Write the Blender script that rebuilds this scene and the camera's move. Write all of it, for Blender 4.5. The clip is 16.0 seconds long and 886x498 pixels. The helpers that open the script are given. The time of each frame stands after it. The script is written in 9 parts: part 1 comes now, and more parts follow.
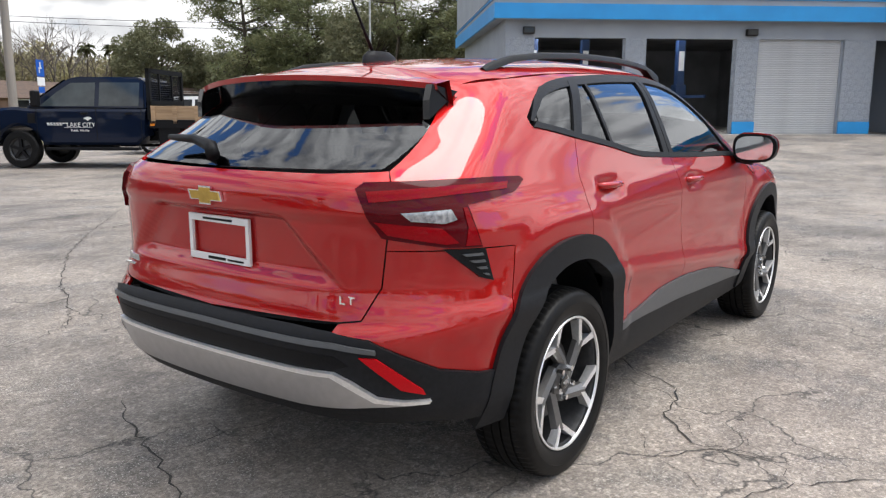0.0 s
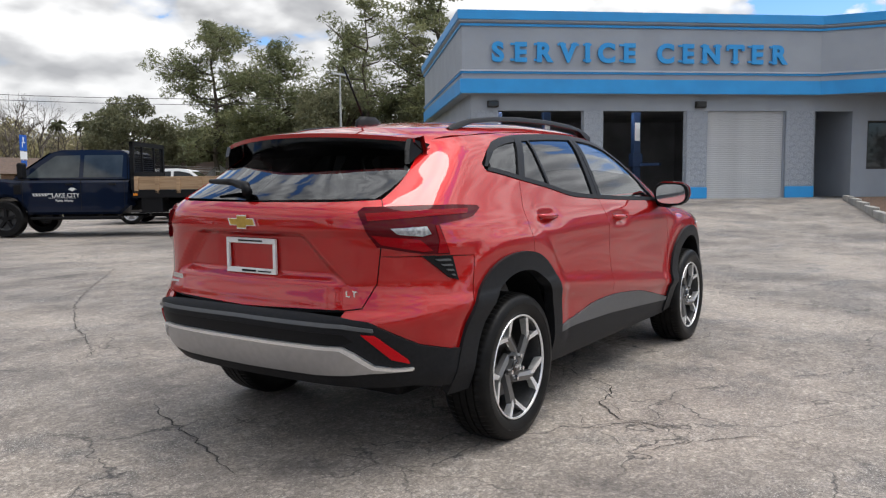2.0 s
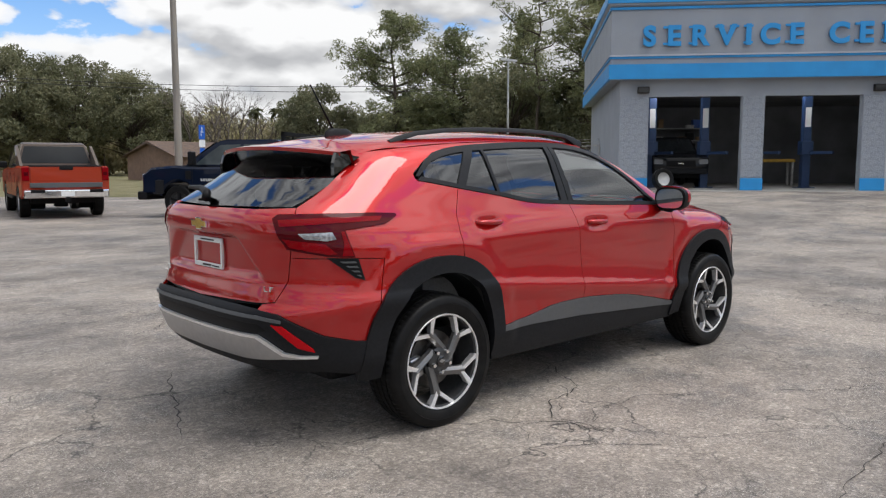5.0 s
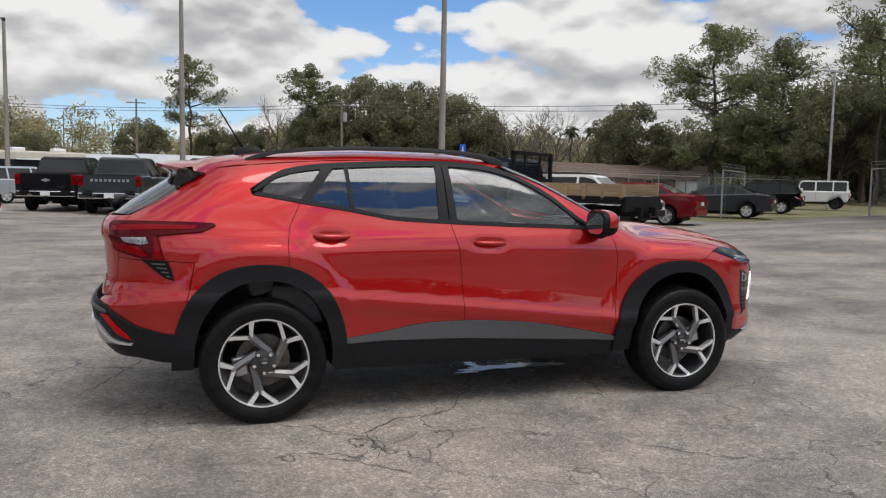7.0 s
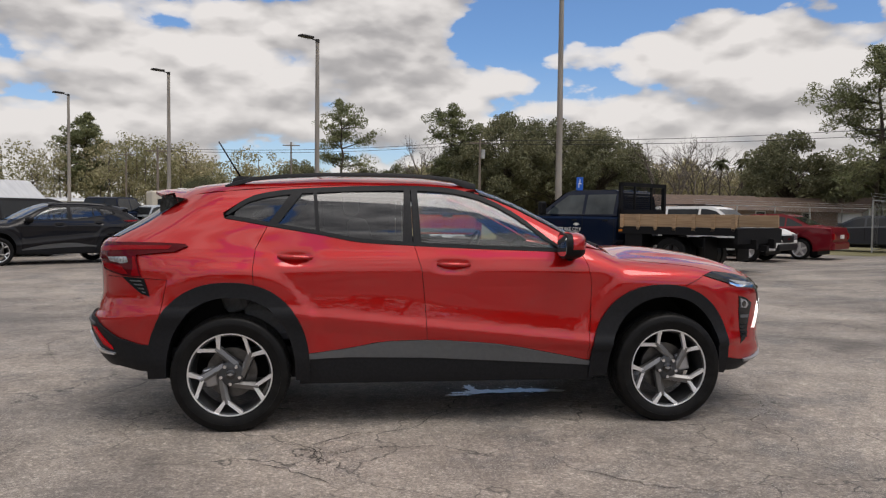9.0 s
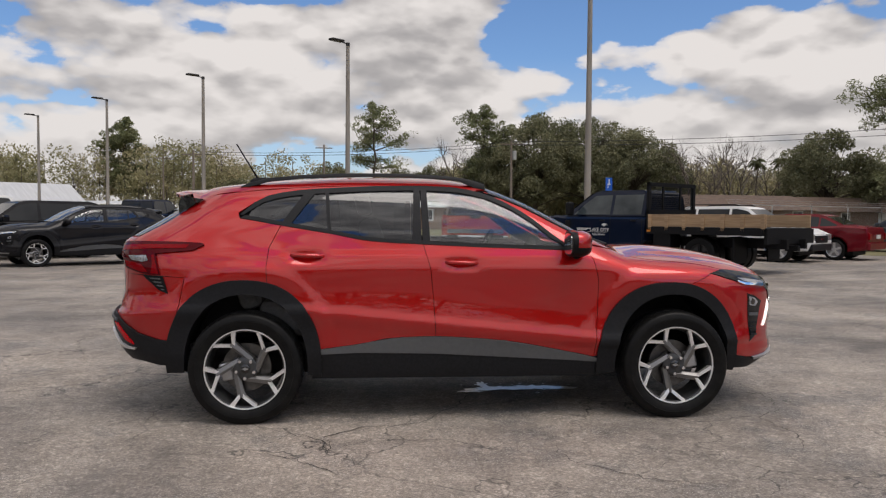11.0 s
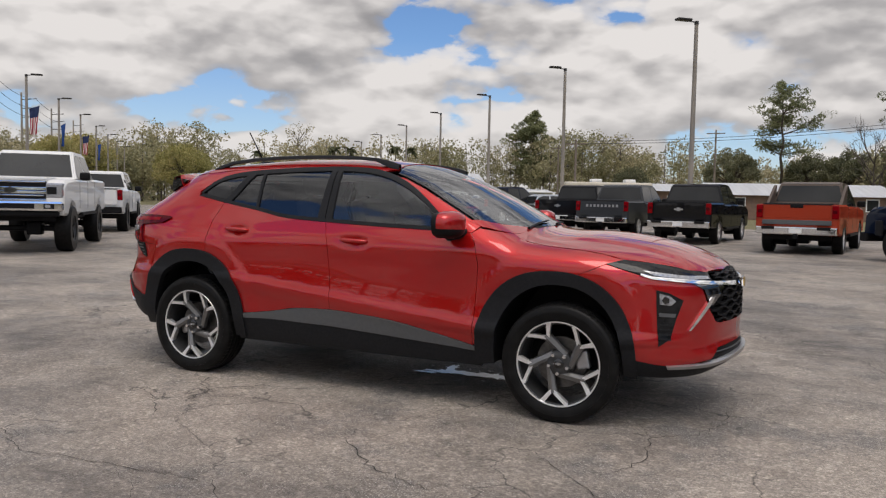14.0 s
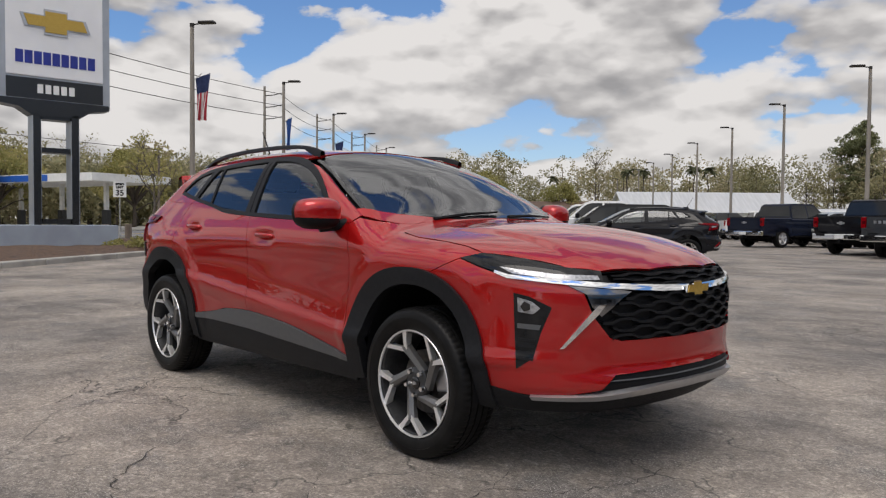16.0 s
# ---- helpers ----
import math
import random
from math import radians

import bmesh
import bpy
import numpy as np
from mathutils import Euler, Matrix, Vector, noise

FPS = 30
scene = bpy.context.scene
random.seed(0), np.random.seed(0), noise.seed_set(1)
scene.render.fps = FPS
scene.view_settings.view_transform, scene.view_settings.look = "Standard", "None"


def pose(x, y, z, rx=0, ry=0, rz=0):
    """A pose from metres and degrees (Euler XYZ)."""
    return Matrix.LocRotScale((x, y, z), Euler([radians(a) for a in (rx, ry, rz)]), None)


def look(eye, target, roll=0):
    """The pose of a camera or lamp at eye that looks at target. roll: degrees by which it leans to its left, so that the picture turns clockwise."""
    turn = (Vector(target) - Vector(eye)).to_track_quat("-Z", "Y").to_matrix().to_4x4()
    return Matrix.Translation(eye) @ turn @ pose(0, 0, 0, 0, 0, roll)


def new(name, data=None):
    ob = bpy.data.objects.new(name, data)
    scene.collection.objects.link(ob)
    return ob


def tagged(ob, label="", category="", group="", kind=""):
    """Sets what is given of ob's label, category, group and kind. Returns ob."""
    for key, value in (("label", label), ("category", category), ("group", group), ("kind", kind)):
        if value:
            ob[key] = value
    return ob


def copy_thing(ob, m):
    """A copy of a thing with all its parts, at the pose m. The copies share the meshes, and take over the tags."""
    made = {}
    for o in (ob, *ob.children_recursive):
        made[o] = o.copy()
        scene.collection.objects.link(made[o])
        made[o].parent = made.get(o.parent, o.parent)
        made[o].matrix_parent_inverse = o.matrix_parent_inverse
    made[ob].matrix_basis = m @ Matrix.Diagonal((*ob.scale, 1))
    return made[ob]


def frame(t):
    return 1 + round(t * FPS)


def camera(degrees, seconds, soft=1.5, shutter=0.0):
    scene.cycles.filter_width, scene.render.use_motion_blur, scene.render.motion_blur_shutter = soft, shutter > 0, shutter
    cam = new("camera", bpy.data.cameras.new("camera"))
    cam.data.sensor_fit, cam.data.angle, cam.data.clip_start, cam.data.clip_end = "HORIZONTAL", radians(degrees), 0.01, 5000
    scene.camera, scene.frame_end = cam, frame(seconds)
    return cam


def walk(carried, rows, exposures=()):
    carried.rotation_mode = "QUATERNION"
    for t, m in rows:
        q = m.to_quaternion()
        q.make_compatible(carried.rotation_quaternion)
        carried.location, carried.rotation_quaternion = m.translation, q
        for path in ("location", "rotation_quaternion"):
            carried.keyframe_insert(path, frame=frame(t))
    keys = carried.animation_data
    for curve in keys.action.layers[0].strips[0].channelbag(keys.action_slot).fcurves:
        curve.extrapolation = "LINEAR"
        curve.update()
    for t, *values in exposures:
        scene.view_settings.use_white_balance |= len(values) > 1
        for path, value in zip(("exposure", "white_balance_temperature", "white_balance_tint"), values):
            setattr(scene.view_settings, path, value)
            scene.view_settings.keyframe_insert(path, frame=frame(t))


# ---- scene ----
cam = camera(59.8, 16.0, soft=1.25)
PATH = [
    (0, (-2.424, -2.097, 1.317), (-0.84, -0.93, 0.96), 0.1),
    (0.5, (-2.683, -2.29, 1.288), (-1.072, -1.141, 0.997), 0.0),
    (1, (-2.887, -2.437, 1.238), (-1.256, -1.304, 1.003), -0.2),
    (1.5, (-3.059, -2.533, 1.219), (-1.417, -1.409, 1.022), -0.4),
    (2, (-3.146, -2.587, 1.209), (-1.497, -1.469, 1.034), -0.5),
    (2.5, (-3.18, -2.618, 1.199), (-1.53, -1.501, 1.033), -0.6),
    (3, (-3.191, -2.626, 1.197), (-1.547, -1.5, 1.029), -0.6),
    (3.5, (-3.199, -2.649, 1.2), (-1.579, -1.491, 1.021), -0.6),
    (4, (-3.198, -2.822, 1.251), (-1.628, -1.598, 1.061), -0.7),
    (4.2, (-3.148, -2.999, 1.281), (-1.61, -1.736, 1.085), -0.7),
    (6.3, (-1.181, -4.749, 1.361), (-0.303, -2.963, 1.157), 1.1),
    (6.5, (-0.947, -4.895, 1.371), (-0.145, -3.073, 1.176), 1.1),
    (7, (-0.403, -5.123, 1.349), (0.23, -3.234, 1.175), 1.1),
    (7.5, (0.015, -5.285, 1.328), (0.512, -3.353, 1.179), 0.9),
    (8, (0.287, -5.319, 1.323), (0.678, -3.362, 1.198), 0.7),
    (8.5, (0.51, -5.364, 1.306), (0.823, -3.392, 1.204), 0.6),
    (9, (0.648, -5.491, 1.285), (0.908, -3.51, 1.199), 0.6),
    (11.5, (0.892, -5.69, 1.271), (0.998, -3.694, 1.187), 0.2),
    (12, (1.397, -5.819, 1.279), (1.377, -3.822, 1.188), 0.2),
    (12.5, (1.981, -5.742, 1.277), (1.783, -3.755, 1.176), 0.4),
    (13, (2.654, -5.617, 1.272), (2.245, -3.662, 1.16), 0.6),
    (13.5, (3.292, -5.376, 1.256), (2.665, -3.48, 1.137), 0.8),
    (14, (3.913, -5.097, 1.257), (3.077, -3.284, 1.131), 1.1),
    (14.5, (4.415, -4.706, 1.23), (3.381, -2.998, 1.106), 1.0),
    (15, (4.871, -4.241, 1.192), (3.66, -2.653, 1.079), 0.8),
    (15.5, (5.162, -3.686, 1.143), (3.805, -2.22, 1.048), 0.6),
    (16, (5.358, -3.151, 1.079), (3.89, -1.795, 1.007), 0.5),
]
walk(cam, [(t, look(eye, target, roll)) for t, eye, target, roll in PATH],
     [(0, 1.0, 6400, 10), (0.5, 0.90, 6400, 10), (1, 0.78, 6400, 10), (2, 0.70, 6400, 10), (3.5, 0.68, 6400, 10), (6.5, 0.44, 6450, 10), (9, 0.24, 6750, 13), (12, 0.20, 6800, 14), (16, 0.20, 6680, 12)])

# world: hazy winter sky with broken cumulus, a soft sun half behind cloud
SUN_EL, SUN_AZ = radians(66), radians(146)          # azimuth from +y towards +x
world = bpy.data.worlds.new("sky")
scene.world = world
world.use_nodes = True
wn, wl = world.node_tree.nodes, world.node_tree.links
wn.clear()


def wnode(kind, **values):
    n = wn.new(kind)
    for k, v in values.items():
        if k in n.inputs:
            n.inputs[k].default_value = v
    return n


def wmath(op, a, b=None, clamp=False):
    n = wn.new("ShaderNodeMath")
    n.operation, n.use_clamp = op, clamp
    for i, v in enumerate((a, b)):
        if v is None:
            continue
        if isinstance(v, (int, float)):
            n.inputs[i].default_value = v
        else:
            wl.new(v, n.inputs[i])
    return n.outputs[0]


def wramp(fac, stops):
    n = wn.new("ShaderNodeValToRGB")
    el = n.color_ramp.elements
    while len(el) < len(stops):
        el.new(0.5)
    for e, (p, c) in zip(el, stops):
        e.position, e.color = p, (c, c, c, 1) if isinstance(c, (int, float)) else (*c, 1)
    wl.new(fac, n.inputs[0])
    return n.outputs[0]


CLOUD_EDGE = 0.505
sky = wn.new("ShaderNodeTexSky")
sky.sky_type, sky.sun_disc = "NISHITA", False
sky.sun_elevation, sky.sun_rotation = SUN_EL, SUN_AZ
sky.air_density, sky.dust_density, sky.ozone_density = 1.0, 0.25, 2.6
coord = wn.new("ShaderNodeTexCoord")
sep = wn.new("ShaderNodeSeparateXYZ")
wl.new(coord.outputs["Generated"], sep.inputs[0])
up = wmath("MAXIMUM", sep.outputs[2], 0.0)
puffy = wn.new("ShaderNodeCombineXYZ")
wl.new(sep.outputs[0], puffy.inputs[0])
wl.new(sep.outputs[1], puffy.inputs[1])
wl.new(wmath("MULTIPLY", up, 2.1), puffy.inputs[2])


def cloud_noise(scale, detail, rough, shift, warp=0.0):
    mp = wnode("ShaderNodeMapping")
    mp.inputs["Location"].default_value = shift
    wl.new(puffy.outputs[0], mp.inputs["Vector"])
    n = wnode("ShaderNodeTexNoise", Scale=scale, Detail=detail, Roughness=rough, Distortion=warp)
    wl.new(mp.outputs[0], n.inputs["Vector"])
    return n.outputs[0]


def billows(scale, detail, shift):
    """Round heaped lumps, as the tops of cumulus have."""
    mp = wnode("ShaderNodeMapping")
    mp.inputs["Location"].default_value = shift
    wl.new(puffy.outputs[0], mp.inputs["Vector"])
    ruffle = wnode("ShaderNodeTexNoise", Scale=scale * 1.6, Detail=4.0, Roughness=0.6)
    wl.new(mp.outputs[0], ruffle.inputs["Vector"])
    push = wn.new("ShaderNodeVectorMath")
    push.operation = "MULTIPLY_ADD"
    wl.new(ruffle.outputs["Color"], push.inputs[0])
    push.inputs[1].default_value = (0.30 / scale,) * 3
    wl.new(mp.outputs[0], push.inputs[2])
    n = wnode("ShaderNodeTexVoronoi", Scale=scale, Detail=detail, Roughness=0.5, Smoothness=0.35)
    n.feature = "SMOOTH_F1"
    n.normalize = True
    n.inputs["Detail"].default_value, n.inputs["Roughness"].default_value = detail, 0.5
    n.inputs["Smoothness"].default_value = 0.35
    wl.new(push.outputs[0], n.inputs["Vector"])
    return wmath("SUBTRACT", 1.0, n.outputs["Distance"])


# the same lumps looked up a little higher tell lit tops from grey bellies
def bank_at(lift):
    return cloud_noise(3.3, 2.0, 0.5, (3.1, 1.7, lift), 0.0)


def puffs_at(lift):
    return billows(10.5, 2.5, (0.4, 5.2, lift))


bank, puffs = bank_at(0.0), puffs_at(0.0)
wisps = cloud_noise(20.0, 6.0, 0.62, (2.4, 0.2, 0.0), 0.2)
mass = wmath("ADD", wmath("MULTIPLY", bank, 0.62), wmath("ADD", wmath("MULTIPLY", puffs, 0.30), wmath("MULTIPLY", wisps, 0.08)))
cover = wramp(mass, [(CLOUD_EDGE, 0.0), (CLOUD_EDGE + 0.012, 0.8), (CLOUD_EDGE + 0.035, 1.0)])
tops = wmath("MULTIPLY", wmath("SUBTRACT", puffs, puffs_at(0.04)), 1.65)
belly = wmath("MULTIPLY", wmath("SUBTRACT", bank_at(0.15), bank), 1.25)
depth = wmath("MULTIPLY", wmath("SUBTRACT", mass, CLOUD_EDGE + 0.02), 0.55)
tone = wmath("ADD", wmath("SUBTRACT", wmath("SUBTRACT", tops, belly), wmath("ADD", depth, wmath("MULTIPLY", up, 0.12))), 0.545)
shade = wramp(tone, [(0.16, (2.45, 2.47, 2.56)), (0.36, (3.5, 3.5, 3.55)), (0.50, (4.7, 4.69, 4.68)), (0.66, (5.9, 5.87, 5.82))])
haze = wramp(up, [(0.0, 1.0), (0.07, 0.4), (0.2, 0.0)])
mix1 = wn.new("ShaderNodeMix")
mix1.data_type = "RGBA"
wl.new(cover, mix1.inputs[0])
clear = wn.new("ShaderNodeVectorMath")          # deep blue between the clouds
clear.operation = "MULTIPLY"
wl.new(sky.outputs[0], clear.inputs[0])
clear.inputs[1].default_value = (0.62, 0.80, 1.0)
wl.new(clear.outputs[0], mix1.inputs[6])
wl.new(shade, mix1.inputs[7])
mix2 = wn.new("ShaderNodeMix")
mix2.data_type = "RGBA"
wl.new(wmath("MULTIPLY", haze, 0.55), mix2.inputs[0])
wl.new(mix1.outputs[2], mix2.inputs[6])
mix2.inputs[7].default_value = (5.2, 5.25, 5.25, 1)
back = wn.new("ShaderNodeBackground")
back.inputs[1].default_value = 0.115
# the veiled sun: cloud and sky grow brighter towards it
toward = wn.new("ShaderNodeVectorMath")
toward.operation = "DOT_PRODUCT"
wl.new(coord.outputs["Generated"], toward.inputs[0])
toward.inputs[1].default_value = (math.cos(SUN_EL) * math.sin(SUN_AZ), math.cos(SUN_EL) * math.cos(SUN_AZ), math.sin(SUN_EL))
ahead = wmath("MAXIMUM", toward.outputs["Value"], 0.0)
glow = wmath("ADD", wmath("ADD", wmath("MULTIPLY", wmath("POWER", ahead, 2.0), 1.1), wmath("MULTIPLY", wmath("POWER", ahead, 14.0), 0.4)), 0.97)
veil = wn.new("ShaderNodeVectorMath")
veil.operation = "SCALE"
wl.new(mix2.outputs[2], veil.inputs[0])
wl.new(glow, veil.inputs["Scale"])
wl.new(veil.outputs[0], back.inputs[0])
wl.new(back.outputs[0], wn.new("ShaderNodeOutputWorld").inputs[0])

sun = new("sun", bpy.data.lights.new("sun", "SUN"))
sun.data.energy, sun.data.angle, sun.data.color = 1.2, radians(36), (1.0, 0.955, 0.89)
sun.matrix_world = look((0, 0, 60), (-60 * math.cos(SUN_EL) * math.sin(SUN_AZ), -60 * math.cos(SUN_EL) * math.cos(SUN_AZ), 60 - 60 * math.sin(SUN_EL)))
scene.view_settings.exposure = 0.0

# ---- materials ----
MATS = {}


def surface(name, base, other=None, scale=4.0, rough=0.6, bump=0.0, bump_scale=60.0, metal=0.0, coat=0.0, alpha_like=0.0,
            rough_var=0.0, island=0.0, obj_var=0.0, detail=6.0, spread=(0.35, 0.65), stretch=(1, 1, 1), spec=0.5, emit=0.0):
    """A node material: two colours mixed by noise at one scale, fine relief at another."""
    if name in MATS:
        return MATS[name]
    m = bpy.data.materials.new(name)
    m.use_nodes = True
    t = m.node_tree
    b = t.nodes["Principled BSDF"]
    b.inputs["Roughness"].default_value, b.inputs["Metallic"].default_value = rough, metal
    b.inputs["Specular IOR Level"].default_value = spec
    if coat:
        b.inputs["Coat Weight"].default_value, b.inputs["Coat Roughness"].default_value, b.inputs["Coat IOR"].default_value = coat, 0.02, 1.52
    if alpha_like:
        b.inputs["Transmission Weight"].default_value = alpha_like
    co = t.nodes.new("ShaderNodeTexCoord")
    mp = t.nodes.new("ShaderNodeMapping")
    mp.inputs["Scale"].default_value = stretch
    t.links.new(co.outputs["Object"], mp.inputs[0])
    other = other or tuple(c * 0.8 for c in base)
    nz = t.nodes.new("ShaderNodeTexNoise")
    nz.inputs["Scale"].default_value, nz.inputs["Detail"].default_value = scale, detail
    t.links.new(mp.outputs[0], nz.inputs["Vector"])
    rp = t.nodes.new("ShaderNodeValToRGB")
    rp.color_ramp.elements[0].position, rp.color_ramp.elements[1].position = spread
    rp.color_ramp.elements[0].color, rp.color_ramp.elements[1].color = (*base, 1), (*other, 1)
    t.links.new(nz.outputs[0], rp.inputs[0])
    colour = rp.outputs[0]
    if island or obj_var:
        src = t.nodes.new("ShaderNodeNewGeometry").outputs["Random Per Island"] if island else t.nodes.new("ShaderNodeObjectInfo").outputs["Random"]
        hs = t.nodes.new("ShaderNodeHueSaturation")
        mr = t.nodes.new("ShaderNodeMapRange")
        mr.inputs["To Min"].default_value, mr.inputs["To Max"].default_value = 1 - (island or obj_var), 1 + (island or obj_var)
        t.links.new(src, mr.inputs[0])
        t.links.new(mr.outputs[0], hs.inputs["Value"])
        t.links.new(colour, hs.inputs["Color"])
        colour = hs.outputs[0]
    t.links.new(colour, b.inputs["Base Color"])
    if emit:
        b.inputs["Emission Strength"].default_value = emit
        t.links.new(colour, b.inputs["Emission Color"])
    if rough_var:
        mr = t.nodes.new("ShaderNodeMapRange")
        mr.inputs["To Min"].default_value, mr.inputs["To Max"].default_value = max(rough - rough_var, 0.02), min(rough + rough_var, 1)
        t.links.new(nz.outputs[0], mr.inputs[0])
        t.links.new(mr.outputs[0], b.inputs["Roughness"])
    if bump:
        fine = t.nodes.new("ShaderNodeTexNoise")
        fine.inputs["Scale"].default_value, fine.inputs["Detail"].default_value = bump_scale, 4.0
        t.links.new(mp.outputs[0], fine.inputs["Vector"])
        bp = t.nodes.new("ShaderNodeBump")
        bp.inputs["Strength"].default_value, bp.inputs["Distance"].default_value = bump, 1.0 / bump_scale
        t.links.new(fine.outputs[0], bp.inputs["Height"])
        t.links.new(bp.outputs[0], b.inputs["Normal"])
    MATS[name] = m
    return m


def glass(name, tint, rough=0.0, ior=1.62):
    """Window glass: a clear or tinted sheet that lets light pass straight and mirrors at its face."""
    if name in MATS:
        return MATS[name]
    m = bpy.data.materials.new(name)
    m.use_nodes = True
    t = m.node_tree
    t.nodes.clear()
    out = t.nodes.new("ShaderNodeOutputMaterial")
    tr, gl = t.nodes.new("ShaderNodeBsdfTransparent"), t.nodes.new("ShaderNodeBsdfGlossy")
    tr.inputs[0].default_value = (*tint, 1)
    gl.inputs["Roughness"].default_value = rough
    gl.inputs[0].default_value = (0.95, 0.97, 1.0, 1)
    fr = t.nodes.new("ShaderNodeFresnel")
    fr.inputs["IOR"].default_value = ior
    mx = t.nodes.new("ShaderNodeMixShader")
    t.links.new(fr.outputs[0], mx.inputs[0])
    t.links.new(tr.outputs[0], mx.inputs[1])
    t.links.new(gl.outputs[0], mx.inputs[2])
    t.links.new(mx.outputs[0], out.inputs[0])
    MATS[name] = m
    return m


def paint(name, base, metal=0.0, rough=0.35, coat=0.4):
    """Car paint under clear lacquer, with fine metal flake."""
    m = surface(name, base, tuple(c * 0.90 for c in base), scale=900, rough=rough, metal=metal, coat=coat, detail=2.0, spec=0.0)
    b = m.node_tree.nodes["Principled BSDF"]
    b.inputs["Coat IOR"].default_value, b.inputs["Coat Roughness"].default_value = 1.62, 0.012
    return m


ASPHALT_DARK, ASPHALT_LIGHT = (0.102, 0.090, 0.082), (0.31, 0.268, 0.228)


def asphalt_material():
    m = bpy.data.materials.new("worn_asphalt")
    m.use_nodes = True
    t = m.node_tree
    b = t.nodes["Principled BSDF"]
    co = t.nodes.new("ShaderNodeTexCoord")

    def nz(scale, detail=6.0, rough=0.55, warp=0.0, stretch=None):
        n = t.nodes.new("ShaderNodeTexNoise")
        n.inputs["Scale"].default_value, n.inputs["Detail"].default_value = scale, detail
        n.inputs["Roughness"].default_value, n.inputs["Distortion"].default_value = rough, warp
        if stretch:
            mp = t.nodes.new("ShaderNodeMapping")
            mp.inputs["Scale"].default_value = stretch
            mp.inputs["Rotation"].default_value = (0, 0, radians(41))
            t.links.new(co.outputs["Object"], mp.inputs[0])
            t.links.new(mp.outputs[0], n.inputs["Vector"])
        else:
            t.links.new(co.outputs["Object"], n.inputs["Vector"])
        return n.outputs[0]

    def ramp(f, *stops):
        r = t.nodes.new("ShaderNodeValToRGB")
        el = r.color_ramp.elements
        while len(el) < len(stops):
            el.new(0.5)
        for e, (p, c) in zip(el, stops):
            e.position, e.color = p, (*c, 1) if isinstance(c, tuple) else (c, c, c, 1)
        t.links.new(f, r.inputs[0])
        return r.outputs[0]

    def mix(kind, fac, a, c):
        x = t.nodes.new("ShaderNodeMix")
        x.data_type, x.blend_type = "RGBA", kind
        for sock, v in ((0, fac), (6, a), (7, c)):
            if isinstance(v, (int, float)):
                x.inputs[sock].default_value = v
            elif isinstance(v, tuple):
                x.inputs[sock].default_value = (*v, 1)
            else:
                t.links.new(v, x.inputs[sock])
        return x.outputs[2]

    base = ramp(nz(0.34, 9, 0.74, 0.1), (0.42, ASPHALT_DARK), (0.60, ASPHALT_LIGHT))
    streak = ramp(nz(0.9, 9, 0.75, 0.0, (0.6, 1.6, 1)), (0.4, 0.0), (0.68, 1.0))
    base = mix("MIX", mix("MULTIPLY", 1.0, streak, (0.5, 0.5, 0.5)), base, (0.38, 0.337, 0.29))
    stain = ramp(nz(0.8, 10, 0.76, 0.0), (0.53, 0.0), (0.61, 0.7))
    base = mix("MIX", stain, base, (0.115, 0.109, 0.105))
    grit = ramp(nz(60, 8, 0.9), (0.40, 0.35), (0.60, 1.6))
    base = mix("MULTIPLY", 0.6, base, grit)
    # stones of the worn surface, each its own shade
    agg = t.nodes.new("ShaderNodeTexVoronoi")
    agg.inputs["Scale"].default_value = 85
    t.links.new(co.outputs["Object"], agg.inputs["Vector"])
    one = t.nodes.new("ShaderNodeSeparateColor")
    t.links.new(agg.outputs["Color"], one.inputs[0])
    base = mix("MULTIPLY", 0.5, base, ramp(one.outputs[0], (0.0, 0.5), (0.55, 0.95), (0.9, 1.35), (1.0, 2.0)))
    agg2 = t.nodes.new("ShaderNodeTexVoronoi")
    agg2.inputs["Scale"].default_value = 30
    t.links.new(co.outputs["Object"], agg2.inputs["Vector"])
    two = t.nodes.new("ShaderNodeSeparateColor")
    t.links.new(agg2.outputs["Color"], two.inputs[0])
    base = mix("MULTIPLY", 0.35, base, ramp(two.outputs[0], (0.0, 0.6), (0.8, 1.1), (1.0, 1.8)))
    pale = ramp(nz(120, 2, 0.5), (0.60, 0.0), (0.68, 1.0))
    worn = ramp(nz(1.6, 5, 0.65), (0.45, 0.0), (0.6, 1.0))
    base = mix("MIX", mix("MULTIPLY", 1.0, pale, worn), base, (0.55, 0.52, 0.48))
    # map cracking in worn patches
    vo = t.nodes.new("ShaderNodeTexVoronoi")
    vo.feature = "DISTANCE_TO_EDGE"
    vo.inputs["Scale"].default_value = 1.15
    warp = t.nodes.new("ShaderNodeVectorMath")
    warp.operation = "ADD"
    wn3 = t.nodes.new("ShaderNodeTexNoise")
    wn3.inputs["Scale"].default_value, wn3.inputs["Detail"].default_value = 2.4, 6
    t.links.new(co.outputs["Object"], wn3.inputs["Vector"])
    half = t.nodes.new("ShaderNodeVectorMath")
    half.operation = "SCALE"
    half.inputs["Scale"].default_value = 0.8
    t.links.new(wn3.outputs["Color"], half.inputs[0])
    t.links.new(co.outputs["Object"], warp.inputs[0])
    t.links.new(half.outputs[0], warp.inputs[1])
    t.links.new(warp.outputs[0], vo.inputs["Vector"])
    line = ramp(vo.outputs["Distance"], (0.0, 1.0), (0.012, 0.0))
    patch = ramp(nz(0.5, 4, 0.6, 0.3), (0.45, 0.0), (0.55, 0.9))
    crack = mix("MULTIPLY", 1.0, line, patch)
    base = mix("MIX", crack, base, (0.03, 0.03, 0.03))
